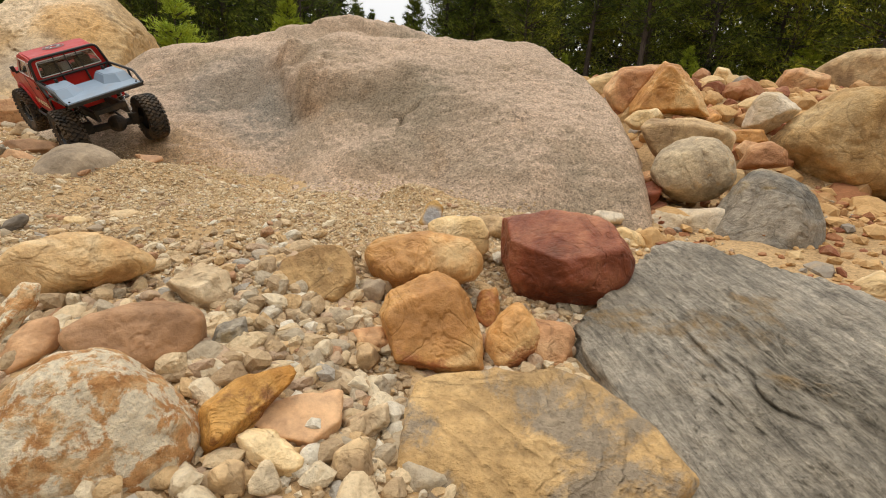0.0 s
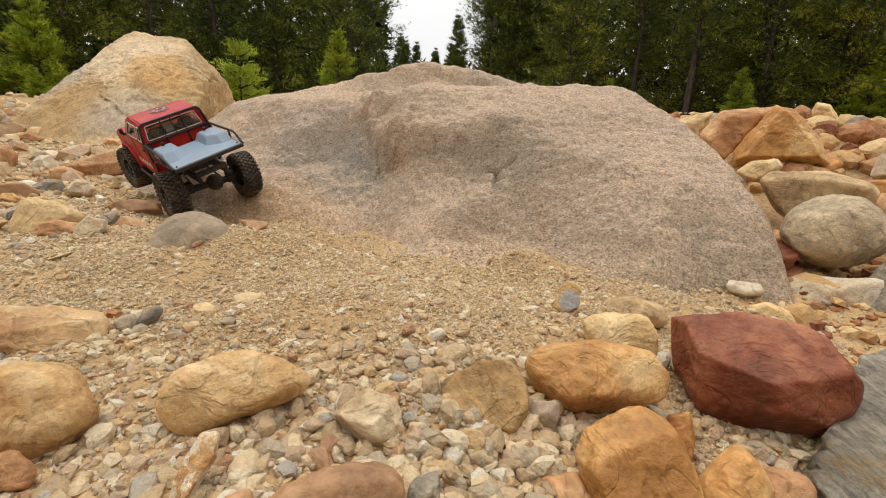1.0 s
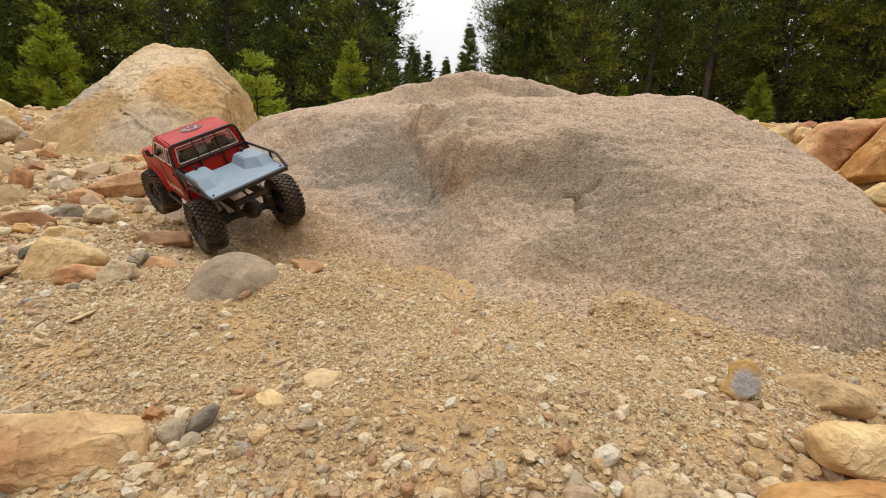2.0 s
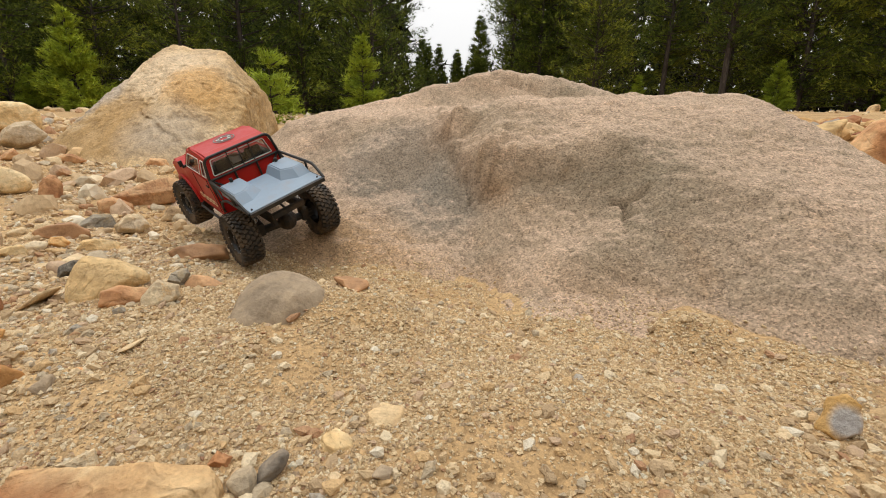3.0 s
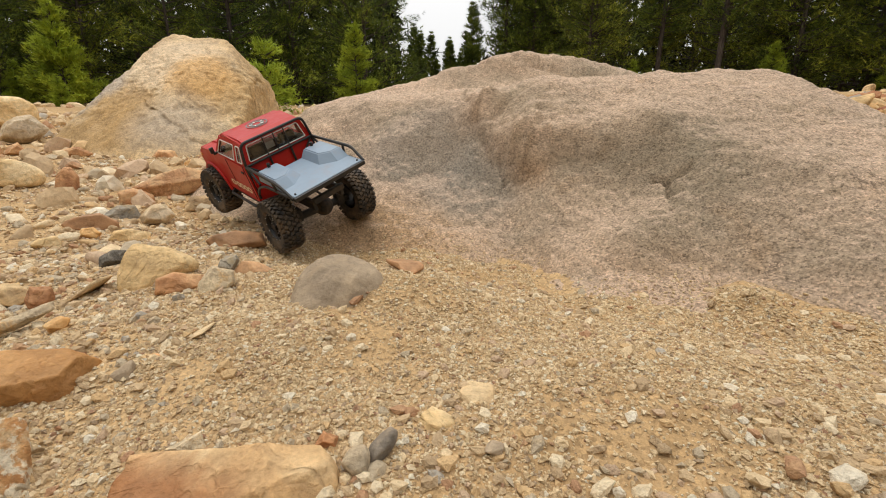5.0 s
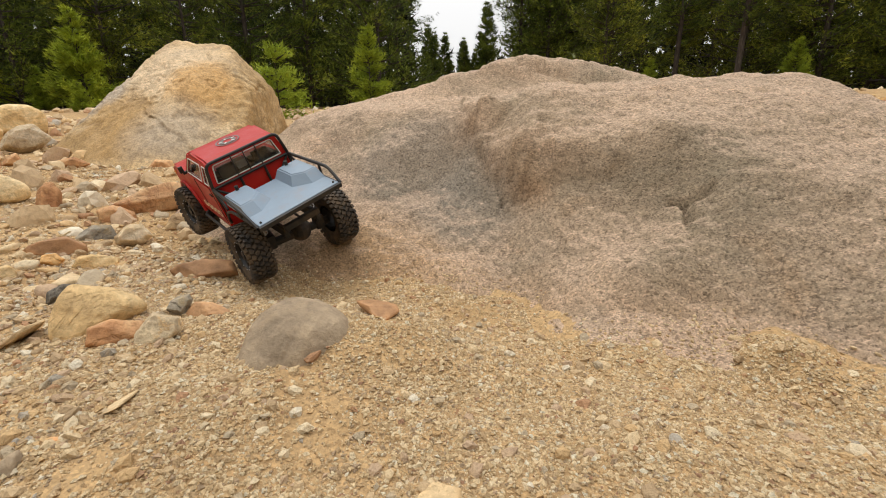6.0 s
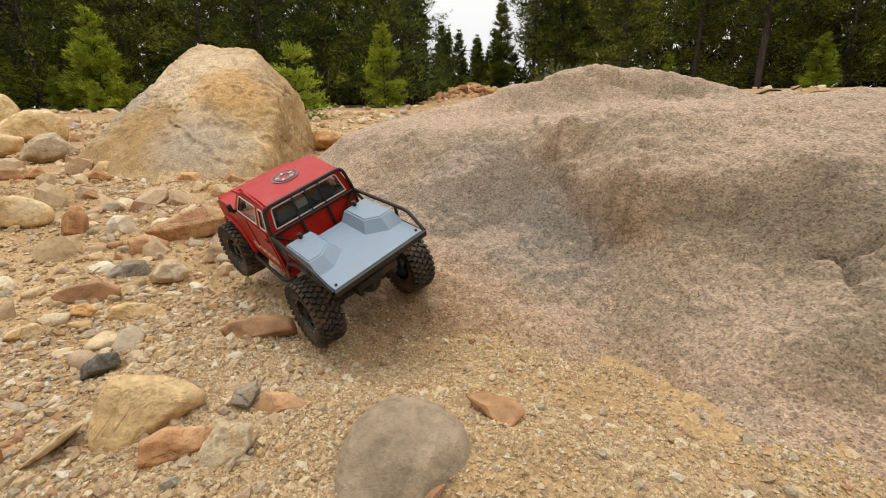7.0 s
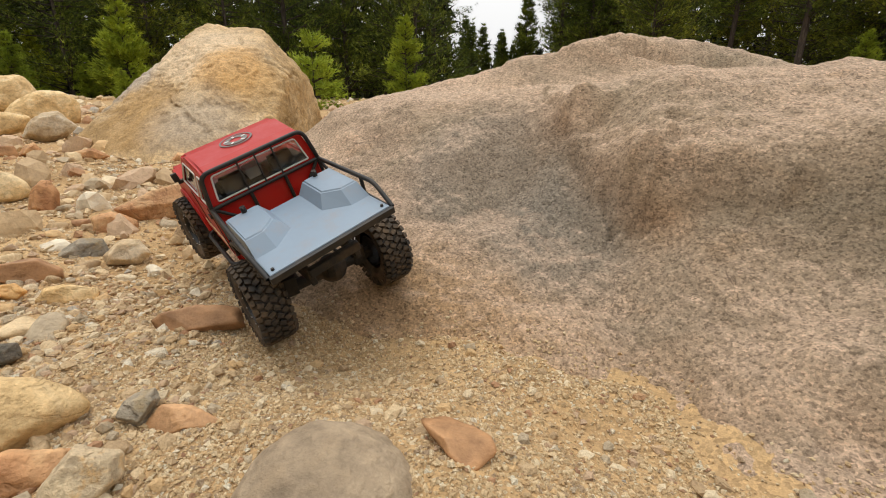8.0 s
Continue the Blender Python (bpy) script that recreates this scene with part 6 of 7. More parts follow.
def build_truck():
    truck = new("model_truck")
    tagged(truck, "red model pickup truck with pale bed and black tube cage", "toy truck")

    # lower body, with the front wheel arches cut out
    arch = [(0.157 + 0.071 * math.cos(radians(a)), 0.078 + 0.068 * math.sin(radians(a))) for a in range(38, 166, 9)]
    outline = [(-0.074, 0.100), (-0.074, 0.188), (0.085, 0.191), (0.165, 0.186), (0.200, 0.180), (0.211, 0.170), (0.213, 0.135), *arch, (0.086, 0.100)]
    bm = bmesh.new()
    prism(bm, outline, -0.083, 0.083)
    bmesh.ops.bevel(bm, geom=[e for e in bm.edges if abs(abs(e.verts[0].co.y) - 0.083) < 1e-4 and abs(e.verts[0].co.y - e.verts[1].co.y) < 1e-4 and max(v.co.z for v in e.verts) > 0.165 and min(v.co.x for v in e.verts) > -0.08], offset=0.005, segments=3, affect="EDGES")
    body = part("body", bm, RED, truck, "glossy red painted truck body")
    bm = bmesh.new()
    prism(bm, [(0.075, 0.1915), (0.090, 0.1945), (0.165, 0.1895), (0.192, 0.1835), (0.192, 0.1805), (0.075, 0.1865)], -0.052, 0.052)
    part("hood_ridge", bm, RED, body)
    for side in (-1, 1):
        # flared fender lip
        lip = [(0.157 + 0.0715 * math.cos(radians(a)), side * 0.0845, 0.078 + 0.0685 * math.sin(radians(a))) for a in range(38, 176, 10)]
        tube("fender_flare", lip, 0.0042, RED, body, "red flared wheel arch")
        for x in (0.030, -0.0605):
            bm = bmesh.new()
            box(bm, x, x + 0.0008, side * 0.0834 - 0.0006, side * 0.0834 + 0.0006, 0.108, 0.186)
            part("door_seam", bm, CHASSIS, body)
        bm = bmesh.new()
        box(bm, -0.052, -0.040, side * 0.084 - 0.0012, side * 0.084 + 0.0012, 0.166, 0.171, 0.0008)
        part("door_handle", bm, BLACK, body, "small black door handle")
        bm = bmesh.new()
        box(bm, 0.2115, 0.2145, side * 0.066 - 0.011, side * 0.066 + 0.011, 0.146, 0.166, 0.001)
        part("headlight", bm, TRIM, body, "pale round headlight in the grille")
        bm = bmesh.new()
        box(bm, 0.196, 0.207, side * 0.0836 - 0.0012, side * 0.0836 + 0.0012, 0.160, 0.167, 0.0008)
        part("marker_lamp", bm, AMBER, body, "amber side marker lamp")
        # sticker of linked plain loops along the sill
        bm = bmesh.new()
        for k, (cx, w) in enumerate(((0.048, 0.020), (0.022, 0.016), (0.002, 0.016), (-0.018, 0.016), (-0.038, 0.018))):
            for a0 in range(12):
                t0, t1 = 2 * math.pi * a0 / 12, 2 * math.pi * (a0 + 1) / 12
                quad = []
                for t, s in ((t0, 1.0), (t1, 1.0), (t1, 0.55), (t0, 0.55)):
                    quad.append((cx + w * 0.62 * s * math.cos(t) + 0.15 * 0.007 * math.sin(t), side * 0.0838, 0.1235 + 0.0072 * s * math.sin(t)))
                slab_quad(bm, quad, 0.0005)
        part("side_sticker", bm, CREAM, body, "cream looped sticker on the door sill")
        # mirror
        bm = bmesh.new()
        box(bm, 0.070, 0.076, side * 0.090 - 0.0045, side * 0.090 + 0.0045, 0.193, 0.207, 0.0015)
        box(bm, 0.070, 0.076, side * 0.084 - 0.006, side * 0.084 + 0.006, 0.189, 0.194)
        part("mirror", bm, BLACK, body, "black door mirror")

    # cab above the waist: posts and rails around open windows
    lo = {"x0": -0.073, "x1": 0.087, "y": 0.080, "z": 0.188}
    hi = {"x0": -0.068, "x1": 0.044, "y": 0.069, "z": 0.232}

    def corner(u, v, top):
        """u: 0 rear to 1 front; v: -1 right to 1 left; top: 0 waist to 1 roof."""
        a = Vector((lo["x0"] + (lo["x1"] - lo["x0"]) * u, lo["y"] * v, lo["z"]))
        b = Vector((hi["x0"] + (hi["x1"] - hi["x0"]) * u, hi["y"] * v, hi["z"]))
        return a.lerp(b, top)

    frame_bm, panes, trims = bmesh.new(), [], []

    def opening(at, s0, s1, t0, t1, S0, S1, trim):
        """A wall piece from S0 to S1 with a window from s0 to s1 and heights t0 to t1; at(s, t) gives the place."""
        for a, b, c, d in ((S0, s0, 0, 1), (s1, S1, 0, 1), (s0, s1, 0, t0), (s0, s1, t1, 1)):
            slab_quad(frame_bm, [at(a, c), at(b, c), at(b, d), at(a, d)], 0.0035)
        panes.append([at(s0, t0), at(s1, t0), at(s1, t1), at(s0, t1)])
        if trim:
            trims.append([at(s0, t0), at(s1, t0), at(s1, t1), at(s0, t1)])

    for v in (-1, 1):
        opening(lambda s, t, v=v: corner(s, v, t), 0.06, 0.22, 0.08, 0.84, 0.0, 0.28, True)
        opening(lambda s, t, v=v: corner(s, v, t), 0.32, 0.90, 0.08, 0.84, 0.28, 1.0, True)
    opening(lambda s, t: corner(0, s, t), -0.86, 0.86, 0.10, 0.86, -1, 1, True)
    opening(lambda s, t: corner(1, s, t), -0.88, 0.88, 0.08, 0.88, -1, 1, False)
    cab = part("cab", frame_bm, RED, truck, "red cab frame around clear windows")
    for p in panes:
        bm = bmesh.new()
        slab_quad(bm, p, 0.0008)
        ob = part("window", bm, GLASS, cab, "clear plastic window")
        ob.visible_shadow = False
    for p in trims:
        c = sum((Vector(q) for q in p), Vector()) / 4
        out = (p[1] - p[0]).cross(p[3] - p[0]).normalized()
        if out.dot(c - Vector((0.0, 0.0, 0.2))) < 0:
            out = -out
        q = [Vector(x) + out * 0.0022 for x in p]
        tube("window_trim", [q[0], q[1], q[2], q[3], q[0]], 0.0012, TRIM, cab, "thin silver window trim", 6, 0.004)
    bm = bmesh.new()
    outline = [(-0.070, 0.231), (-0.071, 0.2345), (-0.055, 0.238), (0.010, 0.2395), (0.034, 0.2375), (0.047, 0.232)]
    prism(bm, outline, -0.0695, 0.0695)
    bmesh.ops.bevel(bm, geom=[e for e in bm.edges if abs(e.verts[0].co.y - e.verts[1].co.y) < 1e-4 and max(v.co.z for v in e.verts) > 0.233], offset=0.004, segments=3, affect="EDGES")
    roof = part("roof", bm, RED, cab, "red roof panel")
    # round roof sticker: rings and plain bars
    bm = bmesh.new()
    for r0, r1 in ((0.022, 0.025), (0.009, 0.018)):
        for k in range(28):
            t0, t1 = 2 * math.pi * k / 28, 2 * math.pi * (k + 1) / 28
            slab_quad(bm, [(-0.012 + r * math.cos(t), r * math.sin(t) * 0.95, 0.2394 + 0.0004) for r, t in ((r0, t0), (r1, t0), (r1, t1), (r0, t1))], 0.0004)
    part("roof_ring", bm, GREYST, cab, "round grey roof sticker")
    bm = bmesh.new()
    for k in range(5):
        t = 2 * math.pi * k / 5
        bmesh.ops.create_cube(bm, size=1.0, matrix=Matrix.Translation((-0.012, 0, 0.2402)) @ Matrix.Rotation(t, 4, "Z") @ Matrix.Translation((0.0135, 0, 0)) @ Matrix.Diagonal((0.007, 0.003, 0.0004, 1)))
    part("roof_mark", bm, TRIM, cab, "pale bars on the roof sticker")
    # interior
    bm = bmesh.new()
    box(bm, -0.066, 0.080, -0.074, 0.074, 0.186, 0.1895)
    box(bm, 0.050, 0.078, -0.070, 0.070, 0.189, 0.199, 0.003)
    part("dashboard", bm, SEAT, cab, "dark grey cab floor and dashboard")
    for y in (-0.036, 0.036):
        bm = bmesh.new()
        box(bm, -0.050, -0.020, y - 0.022, y + 0.022, 0.189, 0.198, 0.003)
        box(bm, -0.060, -0.046, y - 0.017, y + 0.017, 0.190, 0.213, 0.004)
        part("seat", bm, SEAT, cab, "dark grey bucket seat")
    bm = bmesh.new()
    box(bm, -0.045, -0.020, -0.008, 0.014, 0.190, 0.206, 0.002)
    part("cab_box", bm, TRIM, cab, "pale box between the seats")

    # pale bed with two wheel humps
    bm = bmesh.new()
    box(bm, -0.262, -0.116, -0.0795, 0.0795, 0.1640, 0.1680, 0.0015)
    bed = part("bed", bm, BED, truck, "pale blue-grey plastic truck bed")
    for side in (-1, 1):
        bm = bmesh.new()
        a = [(-0.190, 0.022), (-0.117, 0.022), (-0.117, 0.079), (-0.216, 0.079), (-0.216, 0.052)]
        b = [(-0.176, 0.034), (-0.119, 0.034), (-0.119, 0.077), (-0.194, 0.077), (-0.194, 0.054)]
        lo_v = [bm.verts.new((x, side * y, 0.1675)) for x, y in a]
        hi_v = [bm.verts.new((x, side * y, 0.1850)) for x, y in b]
        bm.faces.new(lo_v)
        bm.faces.new(hi_v[::-1])
        for i in range(5):
            bm.faces.new((lo_v[i], hi_v[i], hi_v[(i + 1) % 5], lo_v[(i + 1) % 5]))
        bmesh.ops.recalc_face_normals(bm, faces=bm.faces)
        bmesh.ops.bevel(bm, geom=[e for e in bm.edges if min(v.co.z for v in e.verts) > 0.175], offset=0.002, segments=2, affect="EDGES")
        part("wheel_hump", bm, BED, bed, "pale chamfered wheel hump")
        bm = bmesh.new()
        bmesh.ops.create_cone(bm, cap_ends=True, segments=10, radius1=0.0036, radius2=0.0036, depth=0.008, matrix=Matrix.Translation((-0.124, side * 0.052, 0.189)))
        box(bm, -0.132, -0.120, side * 0.052 - 0.0008, side * 0.052 + 0.0008, 0.1910, 0.1930)
        part("body_clip", bm, BLACK, bed, "black body post with a clip")
        bm = bmesh.new()
        bmesh.ops.create_cone(bm, cap_ends=True, segments=8, radius1=0.0022, radius2=0.0018, depth=0.003, matrix=Matrix.Translation((-0.255, side * 0.073, 0.169)))
        part("bed_screw", bm, BLACK, bed)

    # black tube cage
    bm = bmesh.new()
    box(bm, -0.268, -0.260, -0.082, 0.082, 0.1585, 0.1665, 0.001)
    cage = part("cage", bm, BLACK, truck, "black steel tube cage round the bed")
    R = 0.0031
    hx = -0.077
    tube("hoop", [(hx, 0.081, 0.112), (hx, 0.081, 0.190), (hx, 0.073, 0.2345), (hx, -0.073, 0.2345), (hx, -0.081, 0.190), (hx, -0.081, 0.112)], R, BLACK, cage)
    tube("cross_bar", [(hx, -0.080, 0.1875), (hx, 0.080, 0.1875)], R * 0.9, BLACK, cage)
    for y in (-0.026, 0.026):
        tube("upright", [(hx - 0.001, y, 0.130), (hx - 0.001, y, 0.1875)], R * 0.85, BLACK, cage)
        tube("window_bar", [(hx + 0.001, y, 0.188), (hx + 0.001, y * 0.95, 0.234)], 0.0013, BLACK, cage, "thin black window bar", 6)
    tube("window_bar", [(hx + 0.001, 0, 0.188), (hx + 0.001, 0, 0.234)], 0.0013, BLACK, cage, "thin black window bar", 6)
    for side in (-1, 1):
        tube("side_rail", [(hx, side * 0.081, 0.1875), (-0.225, side * 0.086, 0.1870), (-0.262, side * 0.083, 0.1650)], R, BLACK, cage)
        tube("lower_rail", [(hx, side * 0.081, 0.122), (-0.110, side * 0.084, 0.150), (-0.150, side * 0.084, 0.163), (-0.262, side * 0.081, 0.163)], R * 0.9, BLACK, cage)
        tube("strut", [(hx, side * 0.080, 0.1875), (-0.120, side * 0.083, 0.158)], R * 0.85, BLACK, cage)
        tube("strut", [(-0.195, side * 0.0845, 0.1868), (-0.195, side * 0.083, 0.164)], R * 0.85, BLACK, cage)
        tube("diagonal", [(hx, side * 0.078, 0.186), (hx - 0.004, side * 0.030, 0.140)], R * 0.8, BLACK, cage)
        tube("rock_slider", [(0.083, side * 0.074, 0.094), (0.072, side * 0.092, 0.092), (-0.060, side * 0.092, 0.092), (-0.071, side * 0.074, 0.094)], 0.0034, BLACK, cage, "black side step tube")
        tube("rock_slider", [(0.080, side * 0.078, 0.093), (-0.068, side * 0.078, 0.093)], 0.0030, BLACK, cage, "black side step tube")

    # chassis, axles, shocks
    bm = bmesh.new()
    for side in (-1, 1):
        box(bm, -0.225, 0.205, side * 0.033 - 0.004, side * 0.033 + 0.004, 0.100, 0.122, 0.002)
    box(bm, -0.07, 0.075, -0.045, 0.045, 0.078, 0.100, 0.004)
    box(bm, -0.236, -0.226, -0.036, 0.036, 0.118, 0.130, 0.002)
    box(bm, 0.195, 0.226, -0.052, 0.052, 0.100, 0.118, 0.004)
    chassis = part("chassis", bm, CHASSIS, truck, "black ladder chassis and skid plate")
    # the suspension lets the axles lean less than the body
    rocked = pose(0, 0, 0.066) @ pose(0, 0, 0, 8) @ pose(0, 0, -0.060)
    for x in (-0.157, 0.157):
        bm = bmesh.new()
        bmesh.ops.create_cone(bm, cap_ends=True, segments=14, radius1=0.0085, radius2=0.0085, depth=0.150, matrix=Matrix.Translation((x, 0, 0.059)) @ Matrix.Rotation(radians(90), 4, "X"))
        bmesh.ops.create_uvsphere(bm, u_segments=14, v_segments=9, radius=0.021, matrix=Matrix.Translation((x, -0.012, 0.060)))
        box(bm, x - 0.010, x + 0.010, -0.062, -0.044, 0.050, 0.078, 0.002)
        box(bm, x - 0.010, x + 0.010, 0.044, 0.062, 0.050, 0.078, 0.002)
        bmesh.ops.transform(bm, matrix=rocked, verts=bm.verts)
        part("axle", bm, CHASSIS, chassis, "black axle with a round differential")
        for side in (-1, 1):
            tube("link", [(x, side * 0.036, 0.062), (x * 0.3, side * 0.030, 0.088)], 0.0028, CHASSIS, chassis)
            top, foot = Vector((x * 0.88, side * 0.048, 0.160)), Vector((x, side * 0.055, 0.070))
            tube("shock", [foot, foot.lerp(top, 0.5)], 0.0022, STEEL, chassis, "shock absorber with a steel rod")
            tube("shock_body", [foot.lerp(top, 0.45), top], 0.0052, CHASSIS, chassis)
            coil = []
            for k in range(61):
                t = k / 60
                a = t * 2 * math.pi * 7
                c = foot.lerp(top, 0.12 + 0.72 * t)
                coil.append(((c.x + 0.0072 * math.cos(a), c.y + 0.0072 * math.sin(a), c.z), 0.0009))
            v, f = limb_mesh([coil], 5)
            ob = new("spring", mesh_from("spring", v, f, STEEL))
            ob.parent = chassis
    wheel = build_wheel(truck)
    wheel.matrix_basis = rocked @ pose(-0.157, 0.092, 0.059, 0, 17, 0)
    for x, y, turn, roll in ((0.157, 0.092, 0, 40), (-0.157, -0.092, 180, 65), (0.157, -0.092, 180, 10)):
        w = copy_thing(wheel, rocked @ pose(x, y, 0.059, 0, 0, turn + (6 if x > 0 else 0)) @ pose(0, 0, 0, 0, roll, 0))
        w.parent = truck
    return truck


truck = build_truck()
truck.matrix_world = pose(-1.016, 1.432, 0.068, -21.5, -6.6, 141.0) @ Matrix.Scale(1.07, 4)


# ---- trees ----
def tuft_cloud(points, aims, size, rng, blades=4, width=0.09):
    """Needle sprays: a fan of narrow blades at each point."""
    n = len(points)
    verts, faces = [], []
    size = np.broadcast_to(size, (n,))
    for b in range(blades):
        dirs = aims + rng.normal(scale=0.6, size=(n, 3))
        dirs /= np.linalg.norm(dirs, axis=1)[:, None]
        side = np.cross(dirs, rng.normal(size=(n, 3)))
        side /= np.linalg.norm(side, axis=1)[:, None]
        ln = size * rng.uniform(0.6, 1.3, n)
        w = side * (ln * width)[:, None]
        tri = np.stack([points - w, points + w, points + dirs * ln[:, None]], 1)
        verts.append(tri.reshape(-1, 3))
        faces.append(np.arange(n * 3).reshape(n, 3) + b * n * 3)
    return np.concatenate(verts), np.concatenate(faces)


def pine(name, height, bare, spread, seed, needles, density, tuft, label, droop=0.1):
    """A conifer: tapered trunk, limbs in rough whorls, sprays of needles along them."""
    rng = np.random.default_rng(seed)
    tree = new(name)
    lean = rng.normal(0, 0.008, 2)
    r0 = 0.0085 * height + 0.01
    trunk = [((lean[0] * h * height, lean[1] * h * height, h * height - 0.1), max(0.008, r0 * (1 - h) ** 0.9)) for h in np.linspace(0, 1, 9)]
    limbs, pts, aims, sizes = [], [], [], []
    whorls = int(height * (4.0 if height > 6 else 7.0))
    for w in range(whorls):
        h = bare + (1 - bare) * (w + rng.uniform(-0.4, 0.4)) / whorls
        h = min(max(h, 0.02), 0.985)
        u = (h - bare) / (1 - bare)
        reach = spread * height * (min(1.0, 0.35 + 2.6 * max(u, 0)) if bare > 0.1 else 1.0) * (1 - max(u, 0)) ** 0.75
        for k in range(rng.integers(3, 6)):
            ang = rng.uniform(0, 6.283)
            ln = reach * rng.uniform(0.55, 1.15) + 0.05
            up = rng.uniform(-0.1, 0.45) + 0.5 * max(u, 0) - droop
            o = np.array([lean[0] * h * height, lean[1] * h * height, h * height])
            out = np.array([math.cos(ang), math.sin(ang), up])
            end = o + out * ln + np.array([0, 0, 0.12 * ln])
            limbs.append([(o, 0.02 + 0.006 * ln), ((o + out * ln * 0.5), 0.012 + 0.003 * ln), (end, 0.006)])
            m = max(3, int(density * ln * (0.25 if h * height > 7.5 else 1.0)))
            s = rng.uniform(0.15, 1.0, m) ** 0.7
            p = o + out * (ln * s)[:, None] + np.array([0, 0, 0.12 * ln]) * (s ** 2)[:, None]
            p += rng.normal(scale=0.10 * ln + 0.03, size=(m, 3)) * np.array([1, 1, 0.55])
            pts.append(p)
            aims.append(np.tile(out + np.array([0, 0, 0.35]), (m, 1)))
            sizes.append(rng.uniform(0.7, 1.3, m) * tuft)
    v, f = limb_mesh([trunk], 7)
    part_ob = new("trunk", mesh_from("trunk", v, f, BARK))
    part_ob.parent = tree
    v, f = limb_mesh(limbs, 3)
    part_ob = new("branchwork", mesh_from("branchwork", v, f, BARK))
    part_ob["kind"] = "stuff"
    part_ob.parent = tree
    v, f = tuft_cloud(np.concatenate(pts), np.concatenate(aims), np.concatenate(sizes), rng)
    part_ob = new("crown", mesh_from("crown", v, f, needles, smooth=False))
    part_ob.parent = tree
    return tagged(tree, label, "tree")


def stand(tree, x, y, turn=0.0, scale=1.0):
    tree.matrix_world = pose(x, y, float(ground_full(x, y)) - 0.03, 0, 0, turn) @ Matrix.Scale(scale, 4)
    return tree


TALL = "tall dark green lodgepole pine at the edge of the woods"
kinds = [
    pine("pine_tree", 10.5, 0.05, 0.22, 201, NEEDLES, 40, 0.145, TALL),
    pine("pine_tree", 11.5, 0.08, 0.20, 202, NEEDLES, 40, 0.145, TALL),
    pine("pine_tree", 9.5, 0.02, 0.24, 203, NEEDLES, 40, 0.14, TALL),
    pine("pine_tree", 12.0, 0.18, 0.16, 204, NEEDLES, 40, 0.145, TALL),
    pine("pine_tree", 10.0, 0.03, 0.24, 205, NEEDLES, 40, 0.145, TALL),
]
rng = np.random.default_rng(17)
spots = []
for row, (dist, step) in enumerate(((21.8, 2.5), (24.5, 2.6), (29.0, 3.2))):
    az = -62.0
    while az < 60.0:
        a = az + rng.uniform(-0.8, 0.8)
        d = dist + rng.uniform(-1.2, 1.2)
        az += math.degrees(step / dist)
        if -11.5 < a < 4.5:
            continue
        spots.append((-0.5 + d * math.sin(radians(a)), 0.6 + d * math.cos(radians(a)), -1))
spots += [(-0.1, 26.5, 3), (0.7, 27.6, 3), (1.3, 25.8, 1), (1.9, 28.5, 3), (0.3, 30.0, 3), (2.2, 26.4, 0), (1.0, 31.0, 1)]
used = set()
for i, (x, y, k) in enumerate(spots):
    k = int(rng.integers(0, len(kinds))) if k < 0 else k
    s, turn = float(rng.uniform(0.85, 1.15)), float(rng.uniform(0, 360))
    if k not in used:
        used.add(k)
        t = stand(kinds[k], x, y, turn, s)
    else:
        t = copy_thing(kinds[k], pose(x, y, float(ground_full(x, y)) - 0.03, 0, 0, turn))
        t.scale = (s, s, s)
    t["group"] = "pines of the wood"

LITTLE = "bright green bushy young pine before the dark woods"
young = [
    stand(pine("young_pine", 2.95, 0.02, 0.26, 301, YOUNG, 110, 0.13, LITTLE), -5.75, 18.3),
    stand(pine("young_pine", 3.1, 0.02, 0.30, 302, YOUNG, 100, 0.14, LITTLE), -14.2, 14.5),
    stand(pine("young_pine", 1.15, 0.02, 0.40, 303, BUSHY, 260, 0.07, "small light green bushy pine behind the pale boulder"), -4.15, 7.75),
    stand(pine("young_pine", 5.2, 0.03, 0.16, 304, NEEDLES, 130, 0.13, "slender blue-green conifer standing against the sky"), -1.75, 26.5),
]
for x, y, s, k in ((-16.5, 12.6, 0.62, 1), (-18.0, 14.5, 0.7, 1), (-12.2, 15.9, 0.5, 1), (-17.0, 9.8, 0.6, 1), (-4.1, 27.0, 0.75, 3), (-3.3, 30.0, 0.72, 3), (-4.9, 28.5, 0.8, 3), (-2.6, 29.0, 0.62, 3), (-3.8, 34.0, 0.85, 3), (-2.3, 35.0, 0.9, 3), (-6.0, 33.0, 1.0, 3), (-19.5, 11.5, 0.7, 1), (-15.6, 14.2, 0.45, 1), (-13.0, 13.0, 0.3, 1), (-18.5, 8.0, 0.5, 1), (5.0, 21.0, 0.5, 1), (9.5, 19.5, 0.6, 1), (13.5, 18.5, 0.8, 1), (-9.5, 18.5, 0.4, 1), (16.0, 16.5, 0.7, 1)):
    t = copy_thing(young[k], pose(x, y, float(ground_full(x, y)) - 0.03, 0, 0, x * 50))
    t.scale = (s, s, s)
    t["group"] = "young pines"

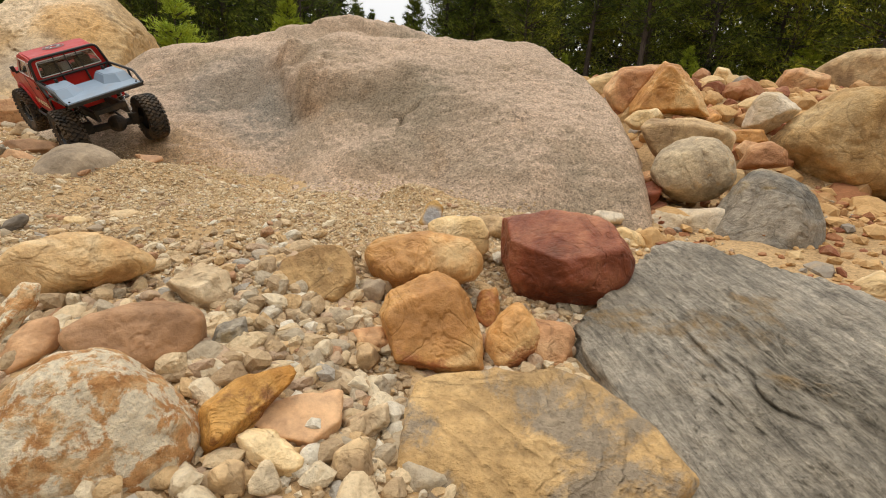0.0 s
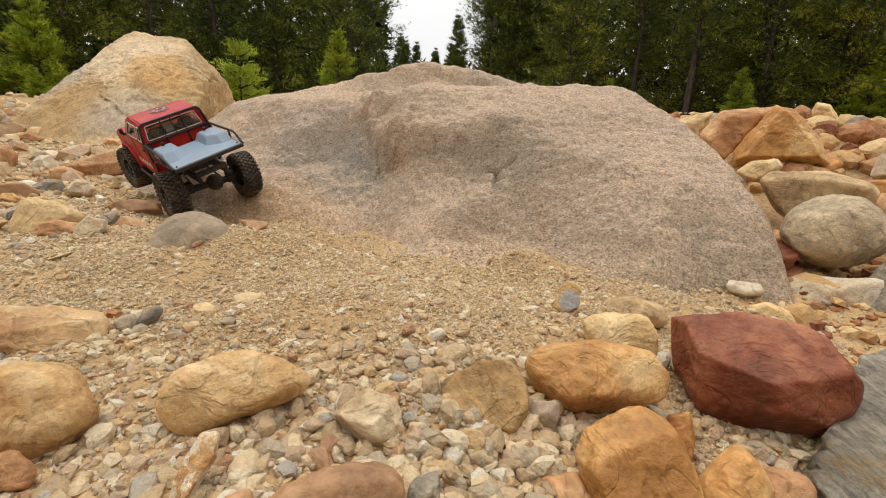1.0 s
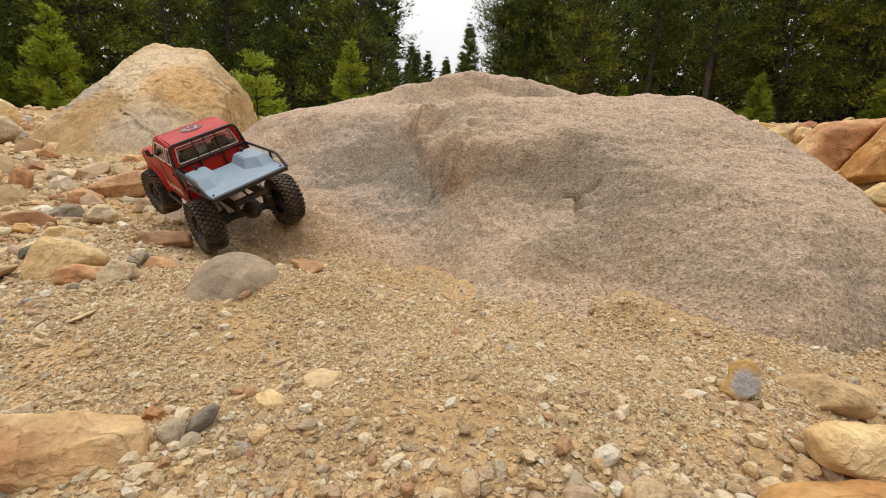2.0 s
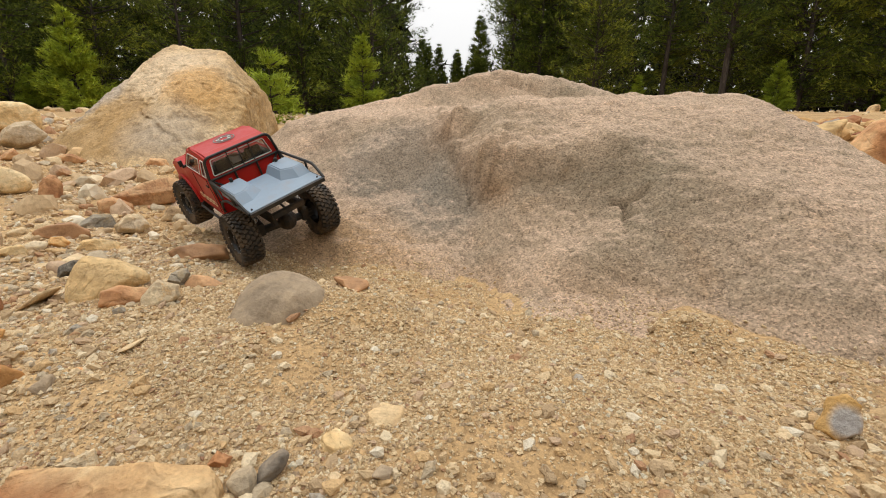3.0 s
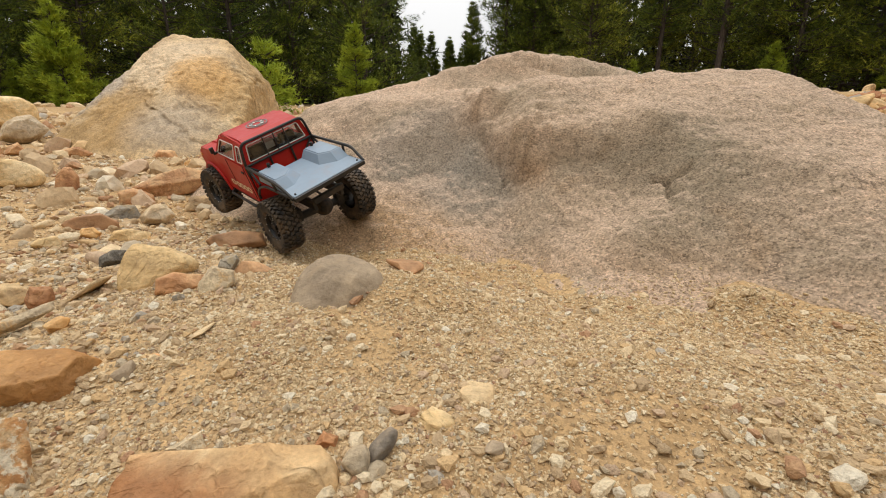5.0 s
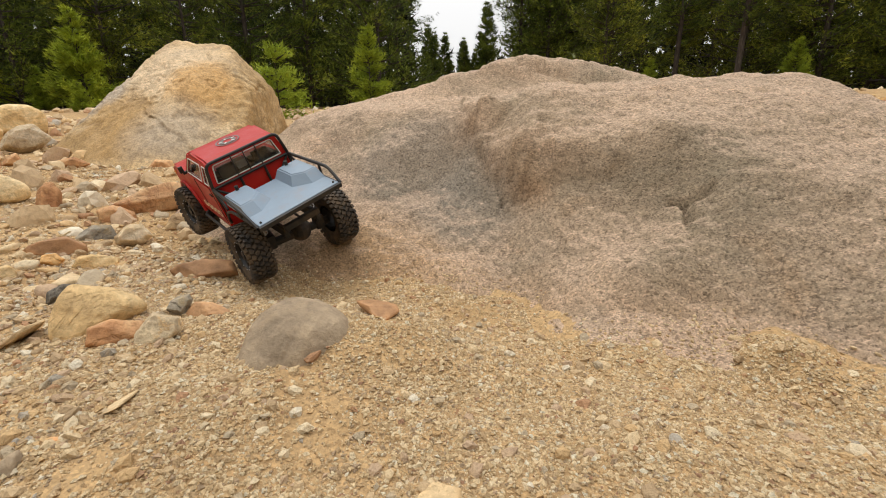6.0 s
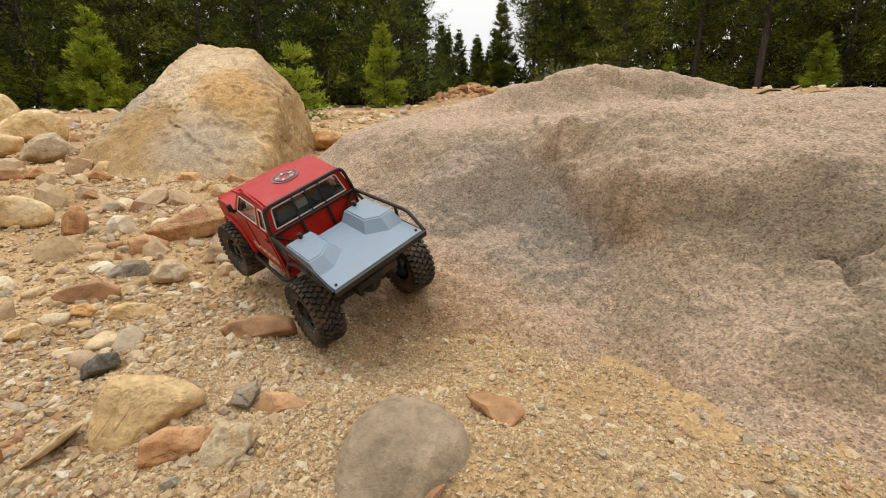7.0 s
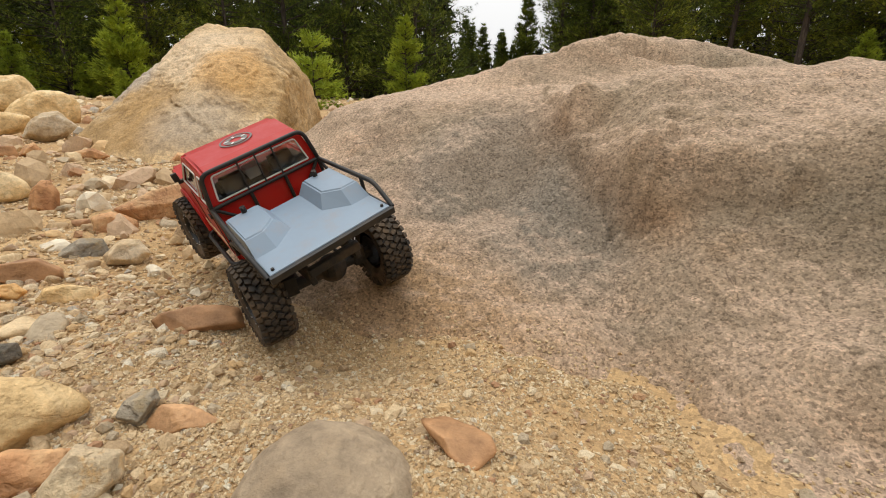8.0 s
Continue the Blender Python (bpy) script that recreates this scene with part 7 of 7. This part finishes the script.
# far woods closing the view between the trunks, their shade put into the colour
rng = np.random.default_rng(29)
n = 16000
az = rng.uniform(-70, 70, n)
low = (az > -11.5) & (az < 3.0)
d = rng.uniform(36, 52, n)
h = rng.uniform(0, 1, n) ** 1.3 * np.where(low, 3.2 + 1.2 * vnoise(az * 2.3, 0.0, 0.0, 88), 12.0)
x, y = -0.5 + d * np.sin(np.radians(az)), 0.6 + d * np.cos(np.radians(az))
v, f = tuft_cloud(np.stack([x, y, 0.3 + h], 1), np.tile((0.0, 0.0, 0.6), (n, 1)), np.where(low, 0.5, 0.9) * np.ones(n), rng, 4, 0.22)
tagged(new("far_woods", mesh_from("far_woods", v, f, DEEP, smooth=False)), "far conifer woods darkened in colour behind the nearer trees", "woods", kind="stuff")

# unseen woods added behind the walk to block low sky light
n = 15000
az = rng.uniform(75, 285, n)
d = rng.uniform(19, 30, n)
h = rng.uniform(0, 1, n) ** 1.2 * (10.0 + 3.0 * vnoise(az * 0.35, 0.0, 0.0, 89))
x, y = -0.5 + d * np.sin(np.radians(az)), 0.6 + d * np.cos(np.radians(az))
v, f = tuft_cloud(np.stack([x, y, 0.3 + h], 1), np.tile((0.0, 0.0, 0.6), (n, 1)), 1.1 * np.ones(n), rng, 4, 0.26)
tagged(new("near_woods", mesh_from("near_woods", v, f, NEEDLES, smooth=False)), "unseen conifer woods added to block low sky light", "woods", kind="stuff")

# pale willow shrub beyond the crest
rng = np.random.default_rng(31)
n = 420
p = rng.normal(size=(n, 3)) * np.array((0.26, 0.2, 0.12)) + np.array((0.30, 9.5, 0.78))
v, f = tuft_cloud(p, np.tile((0.0, 0.0, 0.9), (n, 1)), 0.14 * np.ones(n), rng, 4, 0.12)
shrub = new("willow_shrub")
ob = new("foliage", mesh_from("foliage", v, f, SHRUB, smooth=False))
ob.parent = shrub
stems = []
for k in range(14):
    a, r = rng.uniform(0, 6.283), rng.uniform(0.1, 0.5)
    stems.append([((0.35 + 0.1 * math.cos(a), 9.5 + 0.1 * math.sin(a), 0.25), 0.012), ((0.35 + r * math.cos(a), 9.5 + r * math.sin(a) * 0.7, 0.9), 0.005)])
v, f = limb_mesh(stems, 4)
ob = new("stem", mesh_from("stem", v, f, BARK))
ob.parent = shrub
tagged(shrub, "pale grey-green willow shrub behind the boulder crest", "shrub")

# driftwood roots on the far flat
rng = np.random.default_rng(37)
for k in range(12):
    a = rng.uniform(-0.8, 0.8) + (math.pi if k % 2 else 0)
    o = np.array((4.0 + rng.uniform(-0.5, 0.5), 11.7 + rng.uniform(-0.3, 0.3), 0.33))
    ln = rng.uniform(0.7, 1.7)
    path, p = [], o.copy()
    for i in range(6):
        path.append((tuple(p), 0.06 * (1 - i / 7)))
        p = p + np.array((math.cos(a) * ln / 5, math.sin(a) * ln / 5, rng.uniform(-0.01, 0.12)))
        a += rng.uniform(-0.3, 0.3)
    v, f = limb_mesh([path], 6)
    tagged(new("driftwood", mesh_from("driftwood", v, f, BARK)), "weathered dark driftwood branch lying on the flat", "driftwood", "driftwood on the flat")
